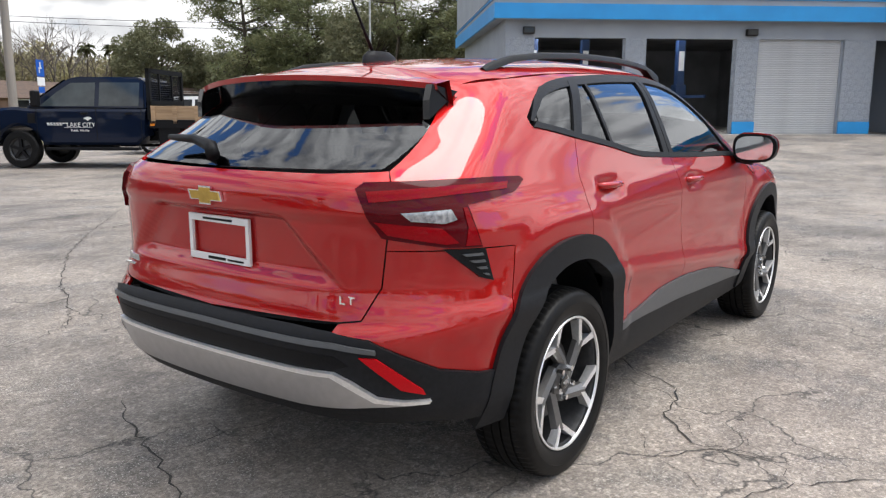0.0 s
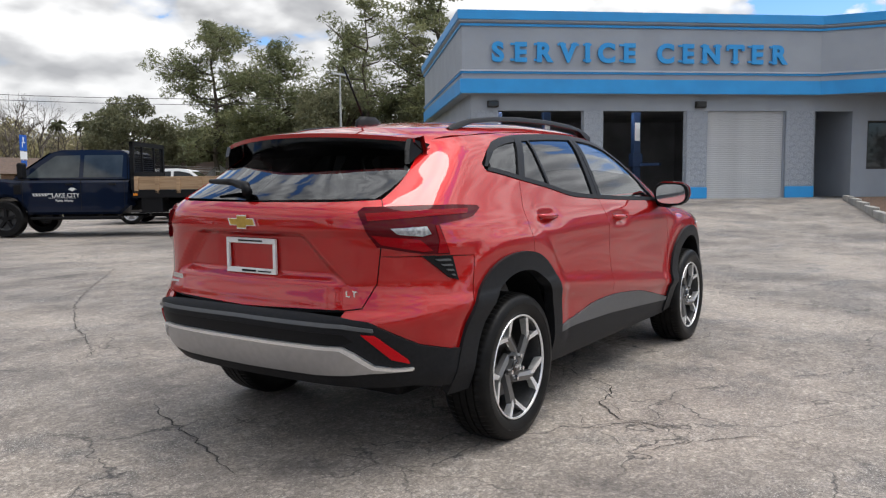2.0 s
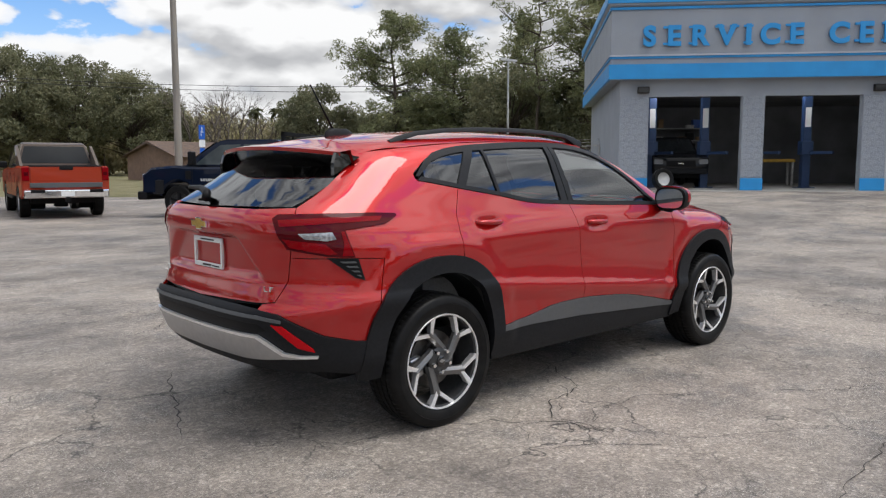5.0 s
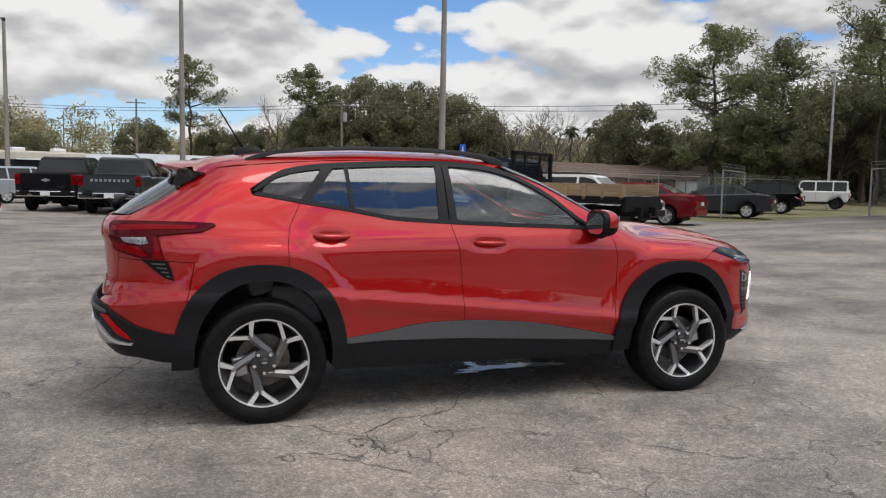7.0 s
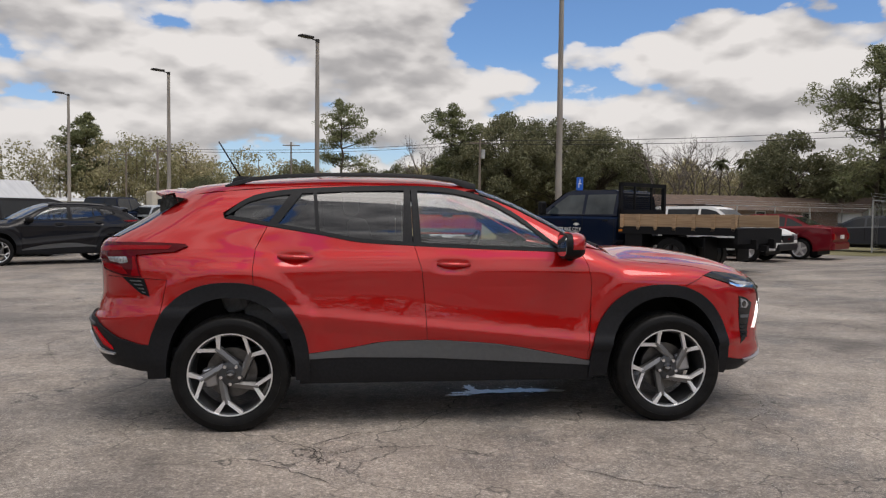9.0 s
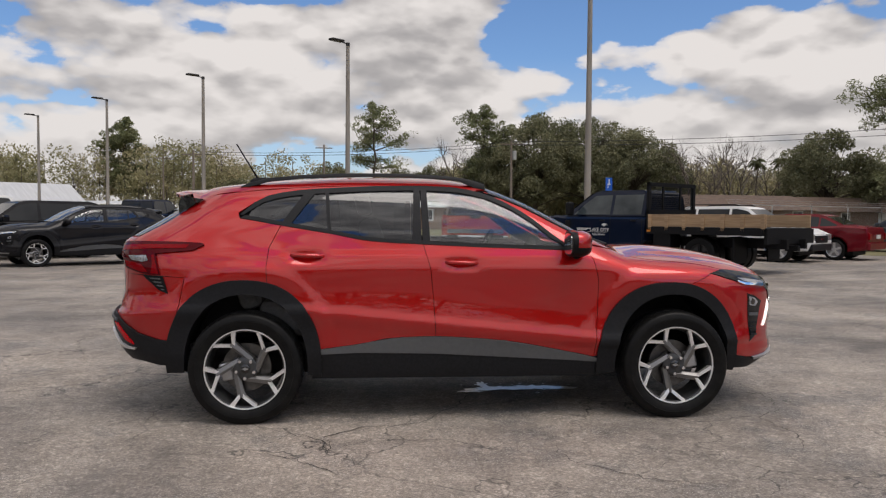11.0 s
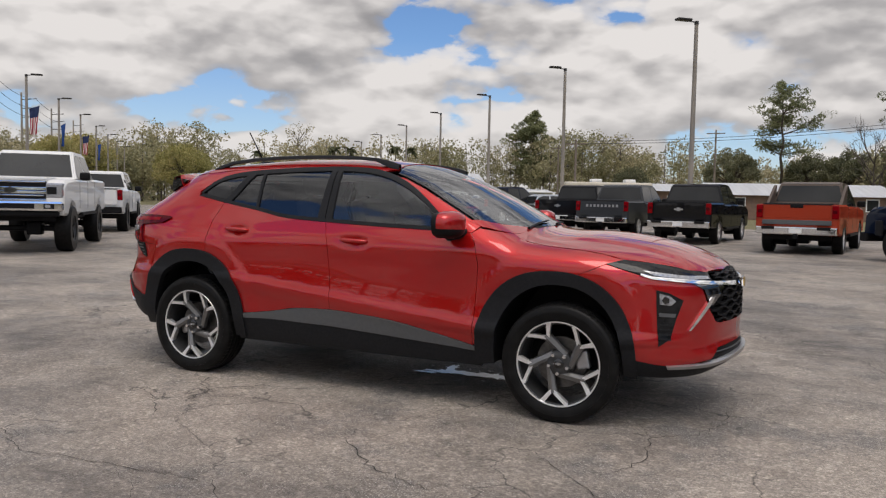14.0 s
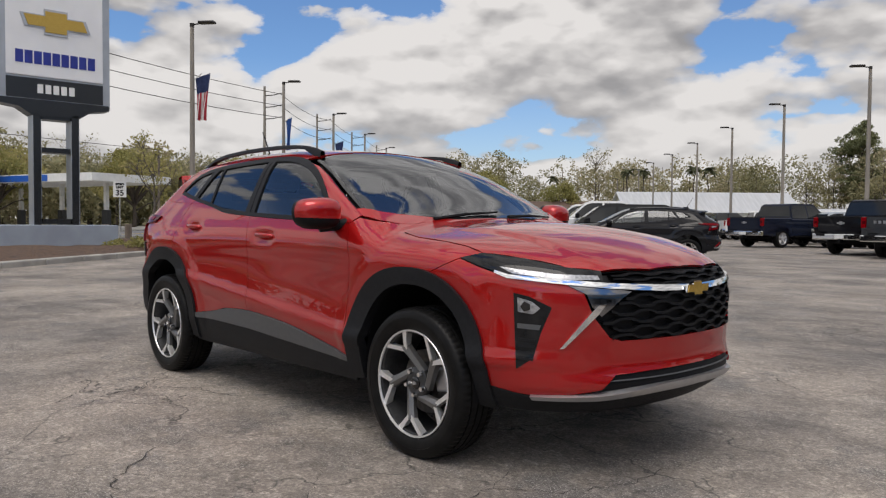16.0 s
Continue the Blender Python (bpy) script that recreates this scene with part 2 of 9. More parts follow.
    t.links.new(base, b.inputs["Base Color"])
    t.links.new(ramp(nz(0.6, 5, 0.6), (0.3, 0.55), (0.7, 0.85)), b.inputs["Roughness"])
    bp = t.nodes.new("ShaderNodeBump")
    bp.inputs["Strength"].default_value, bp.inputs["Distance"].default_value = 0.7, 0.004
    t.links.new(mix("SUBTRACT", 1.0, nz(130, 5, 0.85), crack), bp.inputs["Height"])
    t.links.new(bp.outputs[0], b.inputs["Normal"])
    b.inputs["Specular IOR Level"].default_value = 0.35
    return m


M_ASPHALT = asphalt_material()
M_CRACK = surface("crack_shadow", (0.028, 0.026, 0.024), (0.055, 0.052, 0.048), scale=30, rough=0.95)
M_MARK = surface("spilled_white_paint", (0.92, 0.92, 0.90), (0.80, 0.79, 0.77), scale=14, rough=0.28, bump=0.1, bump_scale=60, coat=0.4, spec=0.7)
M_GRASS = surface("dry_winter_grass", (0.10, 0.095, 0.035), (0.19, 0.165, 0.085), scale=0.6, rough=0.95, bump=0.8, bump_scale=14)
M_CONCRETE = surface("pale_concrete", (0.42, 0.40, 0.36), (0.28, 0.27, 0.25), scale=1.4, rough=0.85, bump=0.3, bump_scale=50)
M_ROAD = surface("grey_road", (0.17, 0.17, 0.175), (0.125, 0.125, 0.13), scale=0.5, rough=0.85, bump=0.3, bump_scale=80)
M_MULCH = surface("bark_mulch", (0.13, 0.075, 0.045), (0.055, 0.035, 0.025), scale=9, rough=0.95, bump=0.9, bump_scale=22)
M_WALL = surface("grey_painted_render", (0.335, 0.362, 0.40), (0.30, 0.325, 0.362), scale=0.9, rough=0.75, bump=0.15, bump_scale=30)
M_BLOCK = surface("grey_split_face_block", (0.335, 0.362, 0.40), (0.295, 0.322, 0.36), scale=3.5, rough=0.75, bump=0.45, bump_scale=9)
M_BLUE = surface("sky_blue_paint", (0.022, 0.30, 0.68), (0.02, 0.26, 0.60), scale=1.2, rough=0.45, bump=0.05, bump_scale=20)
M_SHUTTER = surface("pale_steel_shutter", (0.55, 0.555, 0.565), (0.47, 0.475, 0.485), scale=1.5, rough=0.5, metal=0.0)
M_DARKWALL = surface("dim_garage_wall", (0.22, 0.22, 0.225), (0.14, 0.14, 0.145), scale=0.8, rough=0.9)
M_BLACK = surface("black_plastic", (0.006, 0.006, 0.0068), (0.010, 0.010, 0.011), scale=200, rough=0.5, spec=0.14, bump=0.1, bump_scale=600)
M_RUBBER = surface("tyre_rubber", (0.006, 0.006, 0.0062), (0.011, 0.0107, 0.0105), scale=18, rough=0.40, bump=0.05, bump_scale=300, spec=0.13)
M_STEEL = surface("galvanised_steel", (0.48, 0.48, 0.47), (0.36, 0.36, 0.36), scale=5, rough=0.45, metal=0.7)
M_POLE = surface("weathered_concrete_pole", (0.31, 0.28, 0.24), (0.21, 0.19, 0.165), scale=1.2, rough=0.85, stretch=(4, 4, 0.4), bump=0.2, bump_scale=40)
M_LAMP = surface("dark_bronze_metal", (0.035, 0.032, 0.03), rough=0.45, metal=0.5, scale=6)
M_TIMBER = surface("raw_pine_boards", (0.40, 0.27, 0.155), (0.28, 0.18, 0.10), scale=3, rough=0.75, stretch=(0.6, 9, 9), bump=0.25, bump_scale=30, obj_var=0.15)
M_WOODPOLE = surface("grey_utility_pole_wood", (0.23, 0.19, 0.155), (0.13, 0.105, 0.085), scale=2, rough=0.9, stretch=(9, 9, 0.5))
M_WHITE = surface("white_paint", (0.78, 0.78, 0.77), (0.70, 0.70, 0.69), scale=2, rough=0.5)
M_SIGNBLUE = surface("sign_blue", (0.01, 0.09, 0.42), (0.012, 0.10, 0.46), scale=5, rough=0.4)
M_CABLE = surface("black_cable", (0.03, 0.03, 0.03), rough=0.7, scale=5)
M_GLASS_DARK = surface("dark_window_glass", (0.012, 0.014, 0.016), (0.02, 0.022, 0.024), scale=1, rough=0.03, spec=0.38)

# ---- mesh tools ----
def link_mesh(name, bm, material, parent=None, label="", smooth=False, angle=None):
    me = bpy.data.meshes.new(name)
    bm.normal_update()
    bm.to_mesh(me)
    bm.free()
    for mt in material if isinstance(material, (list, tuple)) else [material]:
        me.materials.append(mt)
    if smooth:
        me.polygons.foreach_set("use_smooth", [True] * len(me.polygons))
        if angle:
            me.set_sharp_from_angle(angle=radians(angle))
    ob = new(name, me)
    if parent is not None:
        ob.parent = parent
    if label:
        ob["label"] = label
    return ob


def part(name, bm, material, parent, label="", smooth=False, angle=None):
    return link_mesh(name, bm, material, parent, label, smooth, angle)


def thing(name, m=None, label="", category="", group="", kind=""):
    ob = new(name)
    ob.empty_display_size = 0.2
    if m is not None:
        ob.matrix_world = m
    return tagged(ob, label, category, group, kind)


def box(bm, lo, hi, m=None, bevel=0.0):
    lo, hi = Vector(lo), Vector(hi)
    r = bmesh.ops.create_cube(bm, size=1.0)
    vs = r["verts"]
    for v in vs:
        v.co = Vector((lo[i] + (v.co[i] + 0.5) * (hi[i] - lo[i]) for i in range(3)))
    if bevel:
        es = list({e for v in vs for e in v.link_edges})
        r = bmesh.ops.bevel(bm, geom=es, offset=bevel, segments=2, profile=0.5, affect="EDGES")
        vs = list({v for f in r["faces"] for v in f.verts} | {v for v in vs if v.is_valid})
    if m is not None:
        bmesh.ops.transform(bm, matrix=m, verts=vs)
    return bm


def boxes(*rows, bevel=0.0):
    bm = bmesh.new()
    for lo, hi in rows:
        box(bm, lo, hi, None, bevel)
    return bm


def rod(bm, a, b, r0, r1=None, seg=10, cap=True):
    """A round bar from a to b."""
    a, b = Vector(a), Vector(b)
    r1 = r0 if r1 is None else r1
    q = (b - a).to_track_quat("Z", "Y")
    rings = []
    for p, r in ((a, r0), (b, r1)):
        rings.append([bm.verts.new(p + q @ Vector((r * math.cos(2 * math.pi * i / seg), r * math.sin(2 * math.pi * i / seg), 0))) for i in range(seg)])
    for i in range(seg):
        j = (i + 1) % seg
        bm.faces.new((rings[0][i], rings[0][j], rings[1][j], rings[1][i]))
    if cap:
        bm.faces.new(rings[0][::-1])
        bm.faces.new(rings[1])
    return bm


def tube(bm, pts, radii, seg=8, cap=True):
    """A round bar that bends through points."""
    pts = [Vector(p) for p in pts]
    if isinstance(radii, (int, float)):
        radii = [radii] * len(pts)
    rings = []
    for i, p in enumerate(pts):
        d = (pts[min(i + 1, len(pts) - 1)] - pts[max(i - 1, 0)]).normalized()
        q = d.to_track_quat("Z", "Y")
        rings.append([bm.verts.new(p + q @ Vector((radii[i] * math.cos(2 * math.pi * k / seg), radii[i] * math.sin(2 * math.pi * k / seg), 0))) for k in range(seg)])
    for r0, r1 in zip(rings, rings[1:]):
        for k in range(seg):
            j = (k + 1) % seg
            bm.faces.new((r0[k], r0[j], r1[j], r1[k]))
    if cap:
        bm.faces.new(rings[0][::-1])
        bm.faces.new(rings[-1])
    return bm


def prism(bm, poly, axis, lo, hi):
    """A flat outline pushed along an axis; poly holds the two other coordinates, in order."""
    def put(u, v, w):
        return {"x": (w, u, v), "y": (u, w, v), "z": (u, v, w)}[axis]
    a = [bm.verts.new(put(u, v, lo)) for u, v in poly]
    b = [bm.verts.new(put(u, v, hi)) for u, v in poly]
    n = len(poly)
    fs = [bm.faces.new(a), bm.faces.new(b[::-1])]
    for i in range(n):
        fs.append(bm.faces.new((a[i], b[i], b[(i + 1) % n], a[(i + 1) % n])))
    bmesh.ops.recalc_face_normals(bm, faces=fs)
    return bm


def revolve(bm, profile, seg=48, axis="y"):
    """A turned shape: profile rows (radius, along)."""
    rings = []
    for r, h in profile:
        ring = []
        for i in range(seg):
            a = 2 * math.pi * i / seg
            c, s = r * math.cos(a), r * math.sin(a)
            ring.append(bm.verts.new({"y": (c, h, s), "z": (c, s, h), "x": (h, c, s)}[axis]))
        rings.append(ring)
    for r0, r1 in zip(rings, rings[1:]):
        for i in range(seg):
            j = (i + 1) % seg
            bm.faces.new((r0[i], r0[j], r1[j], r1[i]))
    return bm


def smooth01(e0, e1, x):
    t = np.clip((x - e0) / (e1 - e0), 0, 1)
    return t * t * (3 - 2 * t)


# the site's own axes: along the service building's front, and away behind it
SITE = radians(131)
ALONG = Vector((math.cos(SITE), math.sin(SITE), 0))
BEHIND = Vector((math.sin(SITE), -math.cos(SITE), 0))
GARAGE = Vector((24.85, 5.07, 0.52))


def ground_z(x, y):
    """The lot's height: it climbs to the garage doors and dips a little behind the car."""
    back = (x - GARAGE.x) * BEHIND.x + (y - GARAGE.y) * BEHIND.y
    side = (x - GARAGE.x) * ALONG.x + (y - GARAGE.y) * ALONG.y
    near = 1 - (smooth01(8.5, 15, side) if side > 0 else smooth01(14, 26, -side))
    rise = 0.5 * smooth01(-15, -0.6, back) * near
    dip = -0.04 * math.exp(-((x - 1.5) ** 2 + (y - 20) ** 2) / 70)
    return float(rise + dip)

# ---- ground ----
def lot_uv(x, y):
    return (x - GARAGE.x) * ALONG.x + (y - GARAGE.y) * ALONG.y, (x - GARAGE.x) * BEHIND.x + (y - GARAGE.y) * BEHIND.y


def site(side, back, z=0.0):
    p = GARAGE + ALONG * side + BEHIND * back
    return Vector((p.x, p.y, z))


def in_lot(x, y):
    s, b = lot_uv(x, y)
    return -30 < s < 108 and -38.5 < b < 5.2


def sheet(name, xs, ys, height, keep, material):
    me = bpy.data.meshes.new(name)
    nx, ny = len(xs), len(ys)
    co = [(x, y, height(x, y)) for y in ys for x in xs]
    faces = [(j * nx + i, j * nx + i + 1, (j + 1) * nx + i + 1, (j + 1) * nx + i) for j in range(ny - 1) for i in range(nx - 1)
             if keep((xs[i] + xs[i + 1]) / 2, (ys[j] + ys[j + 1]) / 2)]
    me.from_pydata(co, [], faces)
    me.polygons.foreach_set("use_smooth", [True] * len(faces))
    me.materials.append(material)
    return new(name, me)


far_axis = [math.sinh(v) * 9 for v in np.linspace(-5.6, 5.6, 110)]
ground = sheet("ground", far_axis, far_axis, lambda x, y: -0.12 + min(ground_z(x, y), 0) if in_lot(x, y) else -0.03, lambda x, y: True, M_GRASS)
tagged(ground, "dry winter grass and sandy ground round the lot", "ground", kind="structure")

# the lot's sheet lies along the site's axes
su, sb = np.linspace(-30, 108, 140), np.linspace(-38.5, 5.2, 60)
me = bpy.data.meshes.new("pavement")
co = []
for b_ in sb:
    for s_ in su:
        p_ = site(s_, b_)
        co.append((p_.x, p_.y, ground_z(p_.x, p_.y)))
nsu = len(su)
me.from_pydata(co, [], [(j * nsu + i, j * nsu + i + 1, (j + 1) * nsu + i + 1, (j + 1) * nsu + i)[::-1] for j in range(len(sb) - 1) for i in range(nsu - 1)])
me.polygons.foreach_set("use_smooth", [True] * len(me.polygons))
me.materials.append(M_ASPHALT)
pavement = tagged(new("pavement", me), "worn grey cracked asphalt of a car lot", "pavement", kind="structure")


def crack(pts, width, seed, branches=2):
    """A ragged crack along a few points, with thin side branches."""
    rng = random.Random(seed)
    bm = bmesh.new()

    def strip(line, w):
        fine = []
        for (x0, y0), (x1, y1) in zip(line, line[1:]):
            n = max(2, int(math.hypot(x1 - x0, y1 - y0) / 0.045))
            dx, dy = x1 - x0, y1 - y0
            d = math.hypot(dx, dy) or 1
            for i in range(n):
                t = i / n
                off = rng.gauss(0, 0.012)
                fine.append((x0 + dx * t - dy / d * off, y0 + dy * t + dx / d * off))
        fine.append(line[-1])
        prev = None
        for i, (x, y) in enumerate(fine):
            a, b = fine[max(i - 1, 0)], fine[min(i + 1, len(fine) - 1)]
            dx, dy = b[0] - a[0], b[1] - a[1]
            d = math.hypot(dx, dy) or 1
            end = min(1, 4 * min(i, len(fine) - 1 - i) / len(fine) + 0.15)
            h = w * end * rng.uniform(0.35, 1.1) / 2
            z = ground_z(x, y) + 0.004
            cur = (bm.verts.new((x - dy / d * h, y + dx / d * h, z)), bm.verts.new((x + dy / d * h, y - dx / d * h, z)))
            if prev:
                bm.faces.new((prev[0], prev[1], cur[1], cur[0]))
            prev = cur
        return fine
    fine = strip(pts, width)
    for _ in range(branches):
        x, y = rng.choice(fine)
        a = rng.uniform(0, 6.28)
        line = [(x, y)]
        for _ in range(rng.randint(2, 4)):
            a += rng.uniform(-0.5, 0.5)
            x, y = x + 0.16 * math.cos(a), y + 0.16 * math.sin(a)
            line.append((x, y))
        strip(line, width * 0.45)
    bmesh.ops.recalc_face_normals(bm, faces=bm.faces)
    part("crack", bm, M_CRACK, pavement)


CRACKS = [
    ([(3.9, 8.2), (1.8, 5.7), (1.13, 4.8), (0.5, 3.73), (0.15, 2.93), (-0.09, 2.5), (-0.36, 2.36), (-0.84, 2.28)], 0.022),
    ([(-0.1, 2.5), (0.38, 2.55), (0.65, 2.43), (1.2, 2.2)], 0.012),
    ([(1.4, -0.3), (1.26, -0.58), (1.06, -0.93), (0.7, -1.0), (0.49, -1.19), (0.57, -1.36), (0.5, -1.6)], 0.016),
    ([(-0.6, 1.1), (-0.75, 0.74), (-0.83, 0.48), (-0.95, 0.15), (-1.08, -0.16)], 0.02),
    ([(2.6, 2.2), (2.9, 2.3), (3.24, 1.95), (3.5, 1.97), (3.8, 2.3), (4.6, 2.2)], 0.012),
    ([(1.13, -0.72), (1.33, -0.53), (1.5, -0.1)], 0.016),
    ([(3.6, 0.1), (3.57, -0.46), (3.45, -0.73), (3.24, -0.92), (3.28, -1.3), (3.1, -1.7)], 0.014),
    ([(4.9, 2.0), (5.53, 2.13), (6.67, 3.22), (7.8, 4.26)], 0.014),
    ([(0.05, -1.4), (0.3, -1.54), (0.64, -1.87)], 0.014),
    ([(0.19, -1.04), (0.48, -1.26), (0.56, -1.5)], 0.014),
    ([(1.8, -1.36), (1.8, -1.7), (2.1, -2.0), (2.7, -2.2)], 0.012),
    ([(3.0, 6.2), (5.0, 5.6), (7.4, 6.3), (10.0, 5.8)], 0.014),
    ([(2.5, -1.2), (3.3, -2.0), (4.1, -2.2), (5.2, -1.7)], 0.01),
    ([(-1.6, 1.0), (-2.2, 2.4), (-2.0, 4.0), (-3.2, 6.5)], 0.014),
    ([(4.4, 0.2), (5.6, -0.4), (6.6, -0.2)], 0.01),
    ([(4.6, 3.3), (6.2, 1.5), (8.3, 1.9), (10.4, 0.8)], 0.014),
    ([(-0.4, -2.2), (0.5, -2.6), (1.6, -2.5), (2.2, -3.0)], 0.01),
    ([(6.4, 8.5), (9.2, 7.7), (11.5, 8.6)], 0.016),
]
for n_, (pts_, w_) in enumerate(CRACKS):
    crack(pts_, w_ * 0.52, 40 + n_, 2)


def spill():
    """Spattered white paint on the asphalt under the car."""
    rng = random.Random(5)
    bm = bmesh.new()

    def blot(cx, cy, rx, ry, n=18):
        ring = []
        for i in range(n):
            a = 2 * math.pi * i / n
            k = rng.uniform(0.55, 1.25)
            ring.append(bm.verts.new((cx + rx * k * math.cos(a), cy + ry * k * math.sin(a), ground_z(cx, cy) + 0.005)))
        bm.faces.new(ring)
    for x, y, rx, ry in ((1.58, -0.02, 0.13, 0.05), (1.70, 0.02, 0.13, 0.06), (1.82, 0.0, 0.15, 0.055), (1.95, 0.03, 0.14, 0.075), (2.07, 0.02, 0.14, 0.06), (2.19, 0.0, 0.12, 0.045),
                         (1.60, 0.12, 0.04, 0.12), (1.48, -0.08, 0.08, 0.03), (1.68, 0.52, 0.08, 0.06), (0.62, 0.62, 0.07, 0.06)):
        blot(x, y, rx, ry)
    for _ in range(40):
        blot(rng.uniform(1.4, 2.3), rng.gauss(0.03, 0.09), rng.uniform(0.006, 0.022), rng.uniform(0.004, 0.014), 7)
    part("paint_spill", bm, M_MARK, pavement, "spattered white paint spill")


spill()

# ---- service building ----
HOME = Matrix.Translation(GARAGE) @ Matrix.Rotation(SITE - math.pi, 4, "Z")      # local x along the front, y into the building
garage = thing("service_building", HOME, "grey service garage with sky-blue bands and three bays", "building")


def gpart(name, bm, mat, label="", parent=None, **kw):
    return part(name, bm, mat, parent or garage, label, **kw)


def gparts(name, rows, mat, label="", bevel=0.0):
    """One part for each box."""
    for lo, hi in rows:
        gpart(name, boxes((lo, hi), bevel=bevel), mat, label)


def tilted_fascia(sections, profile, mat, name, label=""):
    """A fascia profile (out, height) led along plan points with mitred corners."""
    bm = bmesh.new()
    rings = []
    for i, (x, y) in enumerate(sections):
        a = Vector(sections[max(i - 1, 0)])
        b = Vector((x, y))
        c = Vector(sections[min(i + 1, len(sections) - 1)])
        d0 = (b - a).normalized() if i else (c - b).normalized()
        d1 = (c - b).normalized() if i < len(sections) - 1 else d0
        n0, n1 = Vector((d0.y, -d0.x)), Vector((d1.y, -d1.x))
        nn = (n0 + n1).normalized()
        k = 1 / max(nn.dot(n0), 0.3)
        rings.append([bm.verts.new((x + nn.x * o * k, y + nn.y * o * k, h)) for o, h in profile])
    m = len(profile)
    for r0, r1 in zip(rings, rings[1:]):
        for i in range(m):
            j = (i + 1) % m
            bm.faces.new((r0[i], r1[i], r1[j], r0[j]))
    bm.faces.new(rings[0])
    bm.faces.new(rings[-1][::-1])
    bmesh.ops.recalc_face_normals(bm, faces=bm.faces)
    return gpart(name, bm, mat, label)


# walls with their openings, local heights above the bay floor
gparts("wall", [((-8.45, 0, 0), (-7.5, 0.3, 3.08)), ((-4.5, 0, 0), (-3.8, 0.3, 3.08)), ((-0.76, 0, 0), (0.0, 0.3, 3.08)), ((2.95, 0, 0), (4.05, 0.3, 3.08))], M_BLOCK, "split-face block piers")
gpart("wall", boxes(((-8.45, 0.003, 3.08), (5.5, 0.3, 3.75))), M_WALL)
gparts("wall", [((-8.45, 0.3, 0), (-8.15, 12, 3.75)), ((-8.15, 11.7, 0), (5.5, 12, 3.75)), ((4.05, 2.2, 0), (5.5, 2.5, 3.75)), ((3.95, 0.3, 0), (4.05, 11.7, 3.75))], M_WALL)
gparts("wall", [((5.5, -0.002, -0.4), (6.1, 0.3, 3.75)), ((6.1, 0, -0.4), (9.4, 0.3, 1.0)), ((6.1, 0, 2.75), (9.4, 0.3, 3.75)), ((9.4, 0, -0.4), (14, 0.3, 3.75)), ((5.5, 0.3, 0), (5.7, 2.2, 3.75))], M_WALL)
wing = bmesh.new()
prism(wing, [(14, 0.3), (14, -4.4), (46, -22.3), (46, -14), (20, 0.3)], "z", -0.5, 5.9)
gpart("wall", wing, M_WALL, "grey rendered showroom wing")
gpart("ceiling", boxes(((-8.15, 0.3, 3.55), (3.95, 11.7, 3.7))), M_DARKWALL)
gpart("floor_slab", boxes(((-8.45, -0.9, -0.5), (4.05, 12, -0.005))), M_CONCRETE)
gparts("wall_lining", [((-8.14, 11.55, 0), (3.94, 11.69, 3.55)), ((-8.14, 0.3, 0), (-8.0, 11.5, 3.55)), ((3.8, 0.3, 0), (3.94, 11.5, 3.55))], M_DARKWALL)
# split-face courses stand proud on the piers
rng = random.Random(8)
blk = []
for k in range(3):
    blk.append(link_mesh("block_mesh", boxes(((0, 0, 0), (0.399, 0.02 + 0.006 * k, 0.1995)), bevel=0.003), M_BLOCK))
for x0, x1 in ((-8.45, -7.5), (-4.5, -3.8), (-0.76, 0.0), (2.95, 4.05)):
    z = 0.42
    row = 0
    while z < 3.0:
        x = x0 + (0.0 if row % 2 else -0.2)
        while x < x1 - 0.05:
            a, b = max(x, x0 + 0.004), min(x + 0.397, x1 - 0.004)
            if b - a > 0.06:
                o = new("block", blk[rng.randrange(3)].data)
                o.parent = garage
                o.location, o.scale = (a, -0.012 - 0.006 * rng.random(), z), ((b - a) / 0.397, 1, 1)
            x += 0.4
        z += 0.2
        row += 1
for o in blk:
    bpy.data.objects.remove(o)
gparts("painted_base", [((a - 0.004, -0.06, 0), (b + 0.004, 0.0, 0.4)) for a, b in ((-8.45, -7.5), (-4.5, -3.8), (-0.76, 0.0), (2.95, 4.05))], M_BLUE, "sky-blue painted wall base", bevel=0.01)
# fascia: runs from the far side, round the corner, along the front, then forward at a slant
RUN = [(-8.75, 12.3), (-8.75, -0.3), (4.0, -0.3), (6.3, -1.6), (14.5, -6.2), (46.0, -23.9)]
tilted_fascia(RUN, [(0, 3.62), (0.12, 3.62), (0.12, 4.09), (0, 4.09)], M_BLUE, "fascia_band", "sky-blue lower band")
tilted_fascia(RUN, [(-0.05, 3.60), (0.05, 3.60), (0.05, 6.3), (-0.05, 6.3)], M_WALL, "fascia", "grey rendered fascia")
tilted_fascia(RUN, [(0.05, 4.27), (0.09, 4.27), (0.09, 4.34), (0.05, 4.34)], M_BLUE, "fascia_line")
tilted_fascia(RUN, [(0.05, 4.34), (0.12, 4.34), (0.09, 4.40), (0.05, 4.40)], M_WALL, "fascia_ledge")
tilted_fascia(RUN, [(0.05, 5.82), (0.10, 5.82), (0.10, 5.90), (0.05, 5.90)], M_BLUE, "fascia_line")
tilted_fascia(RUN, [(0.05, 5.90), (0.16, 5.96), (0.16, 6.02), (0.05, 6.02)], M_WALL, "fascia_ledge")
tilted_fascia(RUN, [(-0.1, 6.02), (0.20, 6.02), (0.20, 6.32), (-0.1, 6.32)], M_BLUE, "coping", "sky-blue coping")
bm = bmesh.new()
